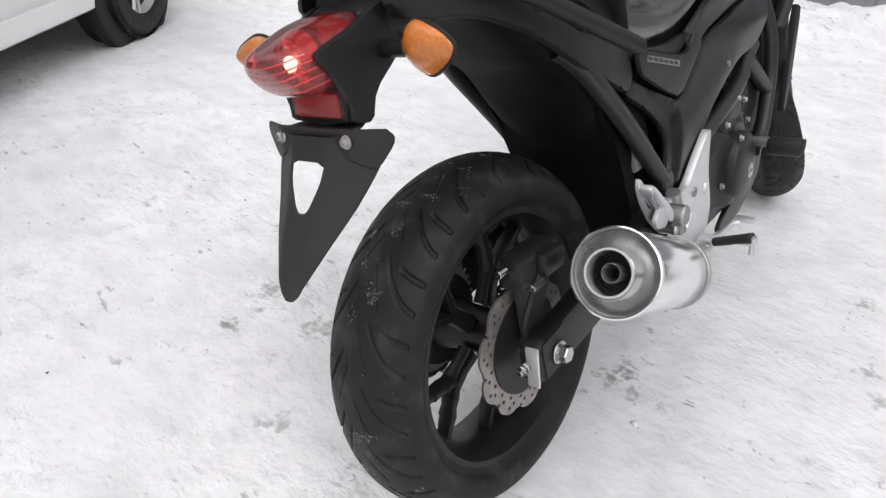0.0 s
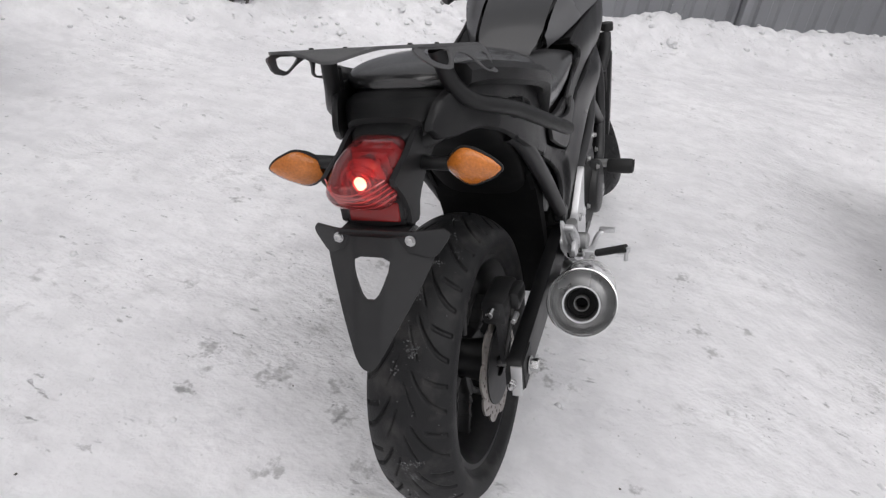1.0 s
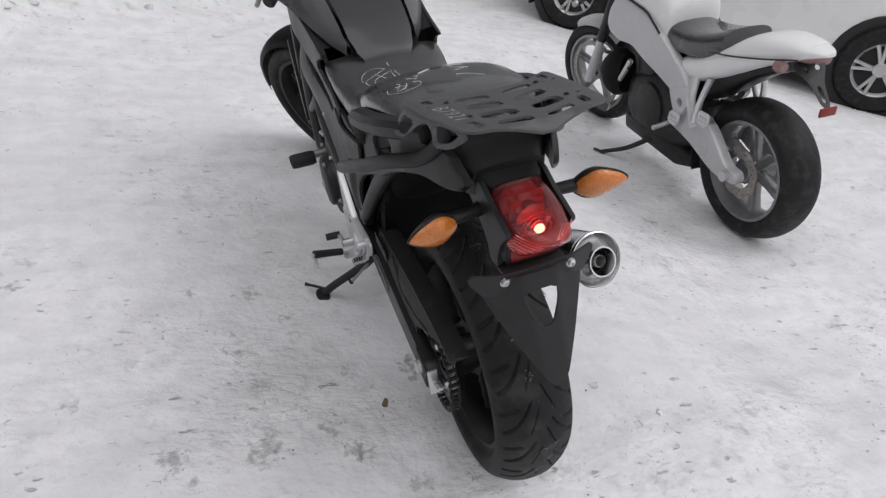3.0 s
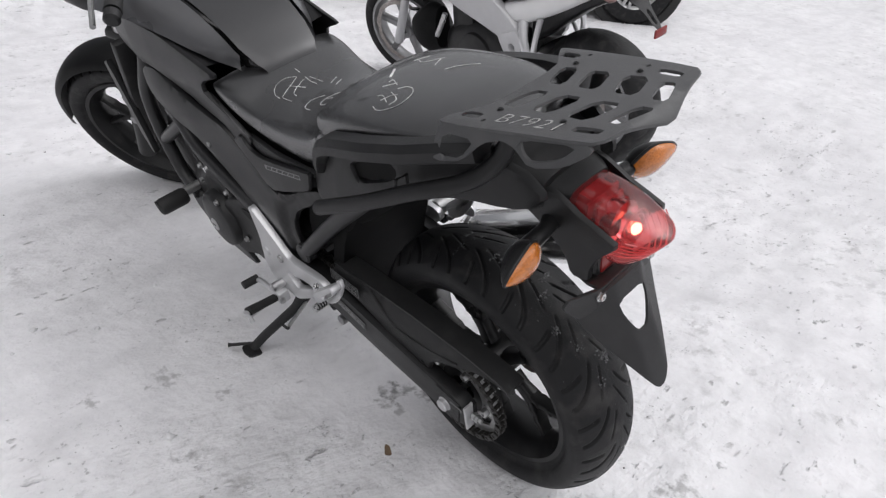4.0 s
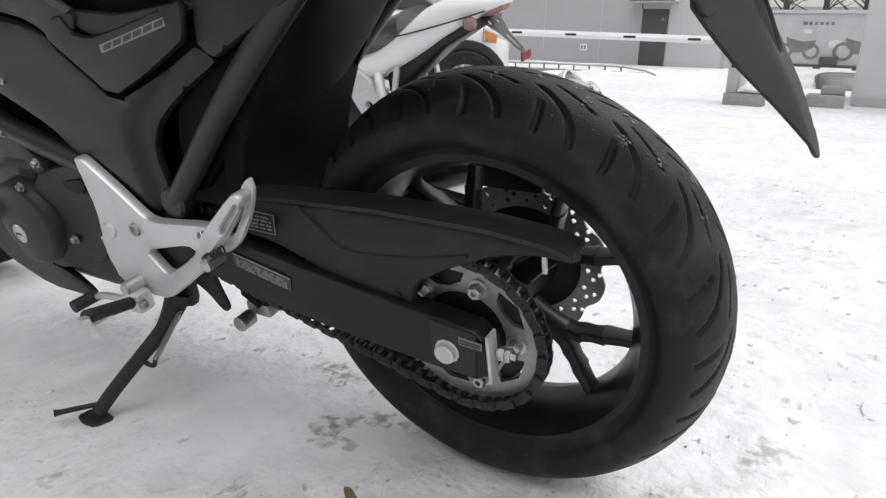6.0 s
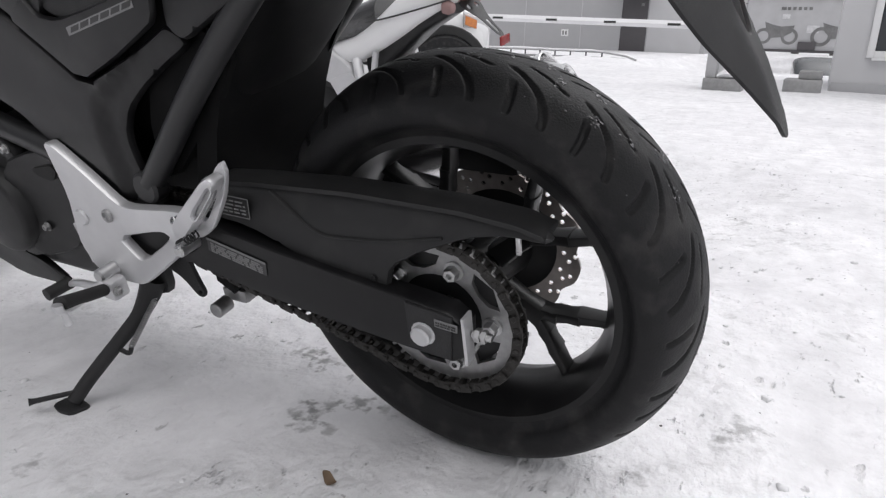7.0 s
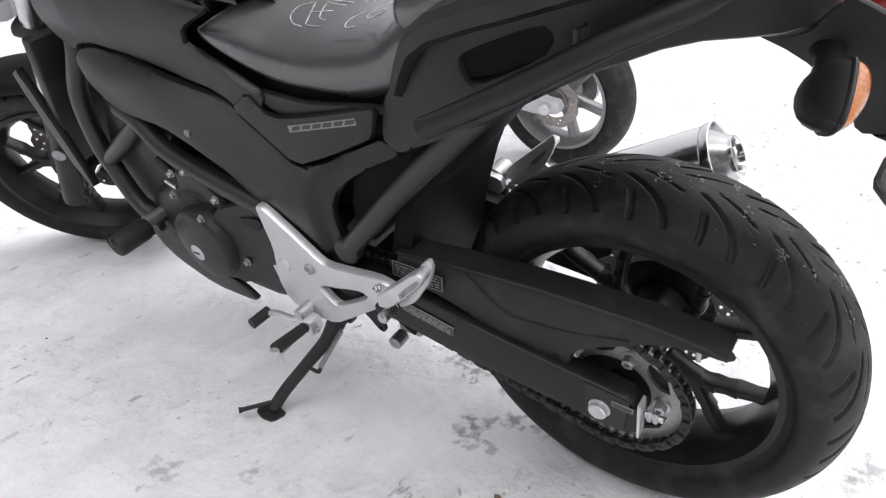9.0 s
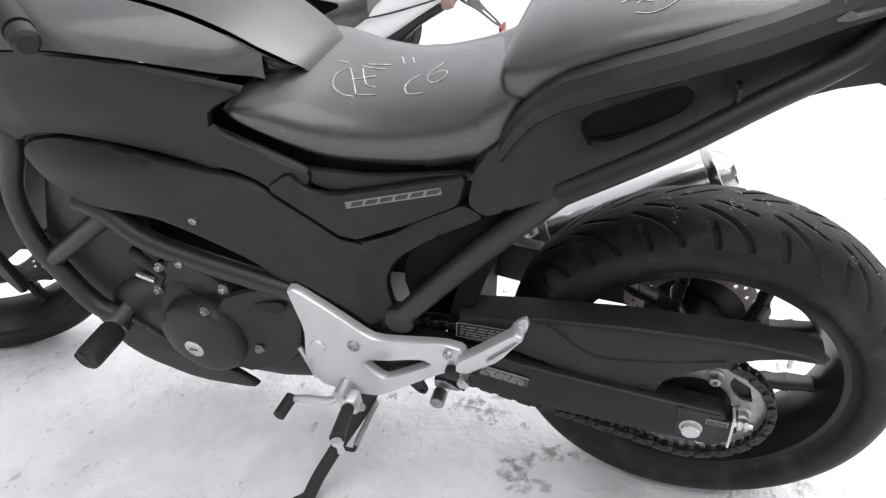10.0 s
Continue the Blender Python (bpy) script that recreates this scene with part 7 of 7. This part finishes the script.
for t in np.linspace(radians(62), radians(128), 12):
    rings.append([Vector((0, 1.32, 0.298)) + Vector((0.068 * math.cos(math.pi * k / 10), (0.322 - 0.04 * (1 - math.sin(math.pi * k / 10) ** 0.7)) * math.cos(t), (0.322 - 0.04 * (1 - math.sin(math.pi * k / 10) ** 0.7)) * math.sin(t))) for k in range(11)])
fbm = loft(rings, caps=False, closed=False)
bmesh.ops.solidify(fbm, geom=list(fbm.faces), thickness=0.003)
part("front_mudguard", moved(fbm, WSTEER), WHITE_MATT, wbike, "white front mudguard")
part("caliper", moved(rbox((0.05, 0.06, 0.10), (-0.075, 1.20, 0.42), 0.012), WSTEER), CHROME, wbike)
part("cooling_hose", tube([(-0.12, 0.98, 0.36), (-0.14, 0.92, 0.42), (-0.12, 0.88, 0.52)], 0.014, 10), STEEL, wbike)
wbars = part("handlebar", tube([(-0.47, 0.83, 0.880), (-0.24, 0.95, 0.918), (-0.10, 1.00, 0.938), (0.06, 1.05, 0.942), (0.20, 1.05, 0.935), (0.40, 1.00, 0.905)], 0.012, 12), POWDER, wbike, "black handlebar")
for gx, gy, gz, ix, iy, iz in ((-0.485, 0.822, 0.876, -0.345, 0.895, 0.901), (0.42, 0.994, 0.902, 0.28, 1.03, 0.924)):
    part("grip", tube([(ix, iy, iz), (gx, gy, gz)], 0.018, 12, 2), SOFT_RUBBER, wbars)
    part("bar_weight", disc_cyl((gx, gy, gz), (gx - ix, gy - iy, gz - iz), 0.015, 0.022, 0.003, 16), DULL_STEEL, wbars)
    k = -1 if gx < 0 else 1
    part("switch_box", rbox((0.06, 0.05, 0.05), (ix - k * 0.035, iy + 0.016, iz + 0.008), 0.012), SOFT_RUBBER, wbars)
    part("lever", tube([(ix - k * 0.04, iy + 0.06, iz - 0.005), (ix + k * 0.04, iy + 0.055, iz - 0.018), (gx, gy + 0.055, gz - 0.022)], 0.006, 8), POWDER, wbars)
part("reservoir", lathe([(0.0, 0.028), (0.022, 0.026), (0.024, 0.0), (0.018, -0.02), (0, -0.02)], (-0.20, 1.03, 0.955), (0, 0, 1), 18), SOFT_RUBBER, wbars)
for s in (-1, 1):
    mirror = part("mirror", loft([[Vector((s * 0.385 + 0.056 * math.cos(q) * r, 1.05 + dy2, 1.058 + 0.034 * math.sin(q) * r)) for q in np.linspace(0, 2 * math.pi, 20, endpoint=False)] for r, dy2 in ((0.3, 0.03), (0.9, 0.022), (1.0, 0.0), (0.94, -0.003))]), POWDER, wbike, "oval mirror in a black shell")
    part("mirror_glass", loft([[Vector((s * 0.385 + 0.056 * math.cos(q) * r, 1.05 + dy2, 1.058 + 0.034 * math.sin(q) * r)) for q in np.linspace(0, 2 * math.pi, 20, endpoint=False)] for r, dy2 in ((0.86, 0.0), (0.84, -0.005), (0.2, -0.006))]), CHROME, mirror)
    part("mirror_stem", tube([(s * 0.345, 1.06, 1.05), (s * 0.29, 1.08, 1.030), (s * 0.20, 1.16, 0.99)], 0.008, 8, 2), POWDER, mirror)
    part("indicator", lathe([(0, -0.03), (0.018, -0.02), (0.026, 0.0), (0.022, 0.02), (0, 0.03)], (s * 0.10, -0.10, 0.825), (0, 1, 0), 20), SMOKED_PINK, wbike, "pale smoked indicator")
part("yoke", rbox((0.25, 0.09, 0.035), (-0.055, 1.035, 0.918), 0.012), ALLOY, wbike, "bare alloy top yoke")
for s in (-1, 1):
    part("yoke_clamp", disc_cyl((-0.055 + s * 0.09, 1.04, 0.945), (0, -0.36, 0.93), 0.026, 0.03, 0.004, 20), ALLOY, wbike)
part("headlamp_fairing", loft([section(y, w, z0, z1, 24, 2.8) for y, w, z0, z1 in ((1.10, 0.12, 0.80, 0.90), (1.18, 0.16, 0.76, 0.90), (1.26, 0.15, 0.74, 0.87), (1.34, 0.09, 0.76, 0.82))]), GLOSSY, wbike, "black headlamp fairing")
part("instrument_pod", rbox((0.20, 0.05, 0.070), (-0.03, 1.12, 0.985), 0.03), PLASTIC, wbike, "black instrument pod")
SCREEN_TOP = [(-0.285, 1.150, 0.830), (-0.262, 1.165, 0.920), (-0.212, 1.180, 0.995), (-0.130, 1.190, 1.042), (0.0, 1.200, 1.068), (0.13, 1.190, 1.042), (0.212, 1.180, 0.995), (0.262, 1.165, 0.920), (0.285, 1.150, 0.830)]
top = spline(SCREEN_TOP, 4)
low = [Vector((p[0] * 0.62, 1.30 - 0.8 * abs(p[0]) ** 1.6, 0.80)) for p in top]
screen_bm = loft([[Vector(q).lerp(low[i], f) + Vector((0, 0.06 * math.sin(math.pi * f), 0)) for i, q in enumerate(top)] for f in np.linspace(0, 1, 7)], caps=False, closed=False)
bmesh.ops.solidify(screen_bm, geom=list(screen_bm.faces), thickness=0.003)
screen = part("windscreen", screen_bm, SMOKED, wbike, "smoked clear windscreen with a dark edge")
part("screen_edge", tube(SCREEN_TOP, 0.008, 8), SOFT_RUBBER, screen)
ph = part("plate_holder", panel([(-0.06, 0.0), (0.06, 0.0), (0.07, 0.03), (0.03, 0.10), (0.018, 0.20), (-0.018, 0.20), (-0.03, 0.10), (-0.07, 0.03)], lambda u, v, w: Vector((u, -0.12 - 0.75 * v - w, 0.84 - 0.66 * v)), [circle(-0.03, 0.035, 0.012, 12), circle(0.03, 0.035, 0.012, 12), [(-0.01, 0.11), (0.01, 0.11), (0.008, 0.18), (-0.008, 0.18)]], 0.003, 0.001, 0.012), POWDER, wbike, "black plate holder with red reflector")
part("reflector", rbox((0.075, 0.010, 0.035), (0, -0.275, 0.695), 0.004), RED_REFLECTOR, ph)
part("tail_lamp", loft([section(y, w, z0, z1, 20, 2.6) for y, w, z0, z1 in ((-0.08, 0.06, 0.83, 0.89), (-0.16, 0.05, 0.84, 0.90), (-0.20, 0.03, 0.86, 0.89))]), lens_material("pale_red_lens", (0.45, 0.25, 0.25), 0.3, 0.15), wbike, "pale red tail lamp")
part("under_tail", loft([section(y, w, z0, z1, 20, 3.0) for y, w, z0, z1 in ((0.30, 0.11, 0.52, 0.66), (0.17, 0.10, 0.62, 0.74), (0.04, 0.09, 0.72, 0.80), (-0.09, 0.06, 0.79, 0.85))]), PLASTIC, wbike)
part("rear_hugger", lathe([(0.335, -0.09), (0.34, 0.0), (0.335, 0.09), (0.331, 0.09), (0.336, 0.0), (0.331, -0.09)], (0, 0, 0.312), (1, 0, 0), 20, closed=True, start=radians(-70), sweep=radians(60)), PLASTIC, wbike)

# ---- yard beyond ----
bld = thing("warehouse", Matrix.Translation((27.0, 0, 0)), "grey clad warehouse with dark steel door", "building")
wall = part("wall", join(rbox((0.3, 16.0, 6.0), (0.15, 14.9, 3.0), 0), rbox((0.3, 2.2, 6.0), (0.15, 4.3 + 0.5, 3.0), 0), rbox((0.3, 1.05, 3.9), (0.15, 6.42, 4.05), 0), rbox((12, 0.3, 6.0), (6.3, 3.85, 3.0), 0)), WALL, bld)
part("light_wall", rbox((0.02, 2.0, 5.6), (-0.012, 4.85, 2.8), 0.004), WALL_LIGHT, bld)
part("roof", rbox((13, 20, 0.2), (6.2, 13.5, 6.1), 0.02), WALL, bld)
dr = part("door", rbox((0.06, 1.02, 2.08), (0.05, 6.42, 1.04), 0.008), DOOR, bld, "dark grey steel door")
part("door_sign", rbox((0.01, 0.12, 0.10), (0.012, 6.12, 1.72), 0.002), STICKER, dr)
cn = part("canopy", rbox((0.9, 1.7, 0.06), (-0.40, 6.42, 2.30), 0.01), WALL, bld)
part("canopy_snow", loft([section(y, 0.46, 2.33, 2.33 + h, 16, 2.5, x=-0.40) for y, h in ((5.52, 0.02), (5.65, 0.14), (6.4, 0.18), (7.2, 0.13), (7.3, 0.02))]), CLOD, cn)
ws = part("wall_sign", rbox((0.02, 0.30, 0.26), (-0.015, 9.15, 0.62), 0.003), PVC, bld)
for k in range(2):
    part("sign_bar", rbox((0.01, 0.07, 0.15), (-0.028, 9.21 - 0.12 * k, 0.62), 0.002), STICKER, ws)
for k in range(6):
    part("wall_joint", rbox((0.015, 0.03, 5.9), (-0.005, 8.5 + 2.4 * k, 3.0), 0.002), WALL_LIGHT, bld)

boom = thing("barrier_boom", Matrix(), "white lowered barrier boom across the yard entrance", "barrier")
part("boom_rest", rbox((0.12, 0.12, 0.84), (8.92, 7.15, 0.40), 0.01), BOOM, boom)
part("boom_pivot", rbox((0.14, 0.16, 0.74), (8.51, 0.80, 0.36), 0.01), BOOM, boom)
arm_b = part("boom_arm", tube([(8.50, 0.75, 0.735), (8.92, 7.2, 0.855)], 0.05, 4, 1, flat=0.95), BOOM, boom)
for k in range(7):
    t = 0.10 + 0.13 * k
    part("boom_lamp", rbox((0.02, 0.16, 0.03), (8.50 + 0.42 * t - 0.052, 0.75 + 6.45 * t, 0.735 + 0.12 * t), 0.003), STICKER_INK, arm_b)
bp_ = thing("barrier_post", Matrix.Translation((8.15, 0.66, 0)), "grey barrier cabinet on a snow-capped concrete block", "barrier")
part("concrete_base", rbox((0.40, 0.44, 0.16), (0.1, 0.02, 0.06), 0.015), CONCRETE, bp_)
part("cabinet", rbox((0.22, 0.12, 0.44), (0.08, 0.17, 0.36), 0.01), WALL, bp_)
part("cabinet_lamp", rbox((0.01, 0.04, 0.08), (-0.033, 0.18, 0.47), 0.004), BLACK_HOLE, bp_)
part("snow_cap", loft([section(y, 0.20, 0.135, 0.135 + h, 14, 2.3, x=0.1) for y, h in ((-0.22, 0.01), (-0.12, 0.08), (0.0, 0.13), (0.09, 0.06))]), CLOD, bp_)
tagged(part("concrete_block", rbox((0.42, 0.42, 0.16), (8.72, -0.17, 0.07), 0.02), CONCRETE, None), "grey concrete block standing in the snow", "block")
tagged(part("concrete_block", rbox((0.34, 0.26, 0.10), (8.78, -0.24, 0.20), 0.02), CONCRETE, None), "grey concrete block stacked on another", "block")

kiosk = thing("kiosk", Matrix.Translation((9.15, -0.45, 0)), "light grey guard kiosk with white framed window", "kiosk")
part("wall", join(rbox((0.12, 0.35, 2.6), (0.06, -0.175, 1.3), 0), rbox((0.12, 1.67, 0.42), (0.06, -1.185, 0.21), 0), rbox((0.12, 1.67, 0.6), (0.06, -1.185, 2.3), 0), rbox((0.12, 1.2, 2.6), (0.06, -2.62, 1.3), 0), rbox((2.4, 0.12, 2.6), (1.32, -0.06, 1.3), 0)), WALL_LIGHT, kiosk)
part("roof", rbox((2.8, 3.6, 0.12), (1.2, -1.6, 2.66), 0.01), WALL, kiosk)
part("plinth", rbox((0.04, 3.2, 0.12), (-0.02, -1.62, 0.05), 0.004), WALL, kiosk)
kw = part("window_frame", join(rbox((0.07, 0.08, 1.58), (0.0, -0.38, 1.21), 0.006), rbox((0.07, 0.08, 1.58), (0.0, -1.98, 1.21), 0.006), rbox((0.07, 1.52, 0.08), (0.0, -1.18, 0.46), 0.006), rbox((0.07, 1.52, 0.08), (0.0, -1.18, 1.96), 0.006), rbox((0.06, 0.06, 1.42), (0.0, -1.22, 1.21), 0.006)), PVC, kiosk, "white plastic window frame")
part("pane", rbox((0.02, 1.54, 1.46), (0.03, -1.18, 1.21), 0.002), GLASS, kw)
part("sill", rbox((0.10, 1.64, 0.03), (-0.04, -1.22, 0.405), 0.004), PVC, kw)

ban = thing("banner_fence", Matrix.Translation((24.0, 0, 0)), "grey printed advertising banner on a low fence", "banner")
part("sheet", rbox((0.05, 5.4, 1.5), (0, -0.6, 1.05), 0.004), BANNER, ban)
part("top_rail", rbox((0.12, 5.6, 0.10), (-0.02, -0.6, 1.86), 0.01), WALL_LIGHT, ban)
part("bottom_rail", rbox((0.10, 5.6, 0.08), (-0.02, -0.6, 0.26), 0.01), DOOR, ban)
for cy, sc in ((1.15, 1.05), (-0.55, 1.25)):
    for dy2 in (-0.36, 0.36):
        part("printed_wheel", lathe([(0.15 * sc, -0.004), (0.23 * sc, -0.004), (0.23 * sc, 0.004), (0.15 * sc, 0.004)], (-0.034, cy + dy2 * sc, 0.58 + 0.1 * sc), (1, 0, 0), 20, closed=True), BANNER_INK, ban)
    part("printed_shape", panel([(cy - 0.40 * sc, 0.80), (cy - 0.15 * sc, 0.66), (cy + 0.12 * sc, 0.64), (cy + 0.30 * sc, 0.86), (cy + 0.36 * sc, 1.12), (cy + 0.16 * sc, 1.04), (cy - 0.10 * sc, 0.98), (cy - 0.46 * sc, 1.02)], lambda u, v, w: Vector((-0.030 - w, u, v)), thick=0.004, rnd=0.0, soften=0, step=0.1), BANNER_INK, ban)
for k in range(6):
    part("logo_bar", rbox((0.008, 0.09 if k else 0.14, 0.09), (-0.034, 1.05 - 0.15 * k, 1.52), 0.001), BANNER_INK, ban)
part("banner_board", rbox((0.10, 0.5, 0.24), (-0.06, 0.25, 0.42), 0.01), DOOR, ban)
for cy, cz, w, h in ((0.15, 0.92, 0.34, 0.22), (-0.95, 1.25, 0.5, 0.16), (0.95, 1.28, 0.22, 0.14), (-1.7, 0.9, 0.4, 0.5)):
    part("printed_panel", rbox((0.008, w, h), (-0.032, cy, cz), 0.001), BANNER_PALE, ban)

ramp = thing("loading_ramp", Matrix.Translation((15.3, 4.9, 0)), "low concrete ramp with a snow-capped metal rail", "ramp")
part("kerb_wall", rbox((0.2, 3.0, 0.10), (0, 0.3, 0.05), 0.01), CONCRETE, ramp)
rl = part("rail", tube([(-0.05, -1.5, 0.06), (-0.05, -0.7, 0.21), (-0.05, 2.4, 0.21)], 0.022, 8, 2), DULL_STEEL, ramp)
for k in range(9):
    part("rail_post", tube([(-0.05, -0.7 + 0.38 * k, 0.03), (-0.05, -0.7 + 0.38 * k, 0.21)], 0.018, 6, 1), DOOR, rl)
part("rail_snow", loft([section(y, 0.05, 0.215, 0.215 + h, 12, 2.2, x=-0.05) for y, h in ((-0.75, 0.01), (-0.5, 0.05), (0.5, 0.04), (1.4, 0.06), (2.4, 0.02))]), CLOD, rl)

sm = Matrix.Translation((18.8, -0.30, -1.10)) @ Matrix.Rotation(radians(185), 4, "Z")
far = thing("parked_car", sm, "small silver car half buried behind snow heaps", "car")
fb = part("body", loft([[Vector((p.y, p.x, p.z)) for p in section(x, w, z0, z1, 28, 5.0)] for x, w, z0, z1 in stations([(-1.9, 0.6, 0.3, 0.7), (-1.6, 0.78, 0.22, 0.8), (0.8, 0.80, 0.2, 0.82), (1.6, 0.76, 0.22, 0.72), (1.85, 0.62, 0.28, 0.62)], 3)]), BEAM, far)
part("window_glass", loft([[Vector((p.y, p.x, p.z)) for p in section(x, w, z0, z1, 24, 4.0)] for x, w, z0, z1 in stations([(-1.3, 0.6, 0.75, 0.82), (-0.7, 0.64, 0.75, 1.25), (0.2, 0.64, 0.75, 1.25), (0.9, 0.58, 0.75, 0.82)], 3)]), GLASS, fb)
for s in (-1, 1):
    part("headlamp", rbox((0.06, 0.26, 0.11), (1.78, s * 0.50, 0.58), 0.02), CLEAR, fb)
    for x in (-1.15, 1.15):
        part("wheel", disc_cyl((x, s * 0.68, 0.28), (0, s, 0), 0.28, 0.14, 0.03), RUBBER, far)
part("plate_bar", rbox((0.02, 0.46, 0.10), (1.86, 0, 0.40), 0.003), STICKER, fb)


def bare_tree(x, y, h, seed):
    r = random.Random(seed)
    t = thing("bare_tree", Matrix.Translation((x, y, 0)), "leafless dark tree behind the yard", "tree", "bare trees")
    part("trunk", tube([(0, 0, -0.1), (0.1, 0.05, h * 0.4), (0.0, 0.1, h)], [0.16, 0.11, 0.03], 8, 4), BARK, t)
    twigs = []
    for _ in range(46):
        z = r.uniform(0.22, 0.95) * h
        a = r.uniform(0, 6.28)
        ln2 = (1.15 - z / h) * h * r.uniform(0.25, 0.5)
        d = Vector((math.cos(a), math.sin(a), r.uniform(0.3, 0.9)))
        p = Vector((0.05, 0.06, z))
        e = p + d * ln2
        twigs.append(tube([p, p + d * ln2 * 0.5 + Vector((0, 0, 0.05)), e], [0.035, 0.02, 0.006], 5, 3))
        for _ in range(4):
            f = r.uniform(0.3, 1)
            q = p + d * ln2 * f
            twigs.append(tube([q, q + Vector((r.uniform(-1, 1), r.uniform(-1, 1), r.uniform(0, 1))) * ln2 * 0.35], [0.014, 0.004], 4, 2))
    part("branches", join(*twigs), BARK, t)


for k, (x, y, h) in enumerate(((31, 2.2, 7), (33, -0.6, 8), (30.5, -2.4, 6.5), (34, 0.9, 8))):
    bare_tree(x, y, h, k + 3)
yard_wall = tagged(part("yard_wall", rbox((0.3, 60, 3.0), (42, -20, 1.5), 0), WALL, None), "plain grey wall closing the yard", "wall", kind="structure")
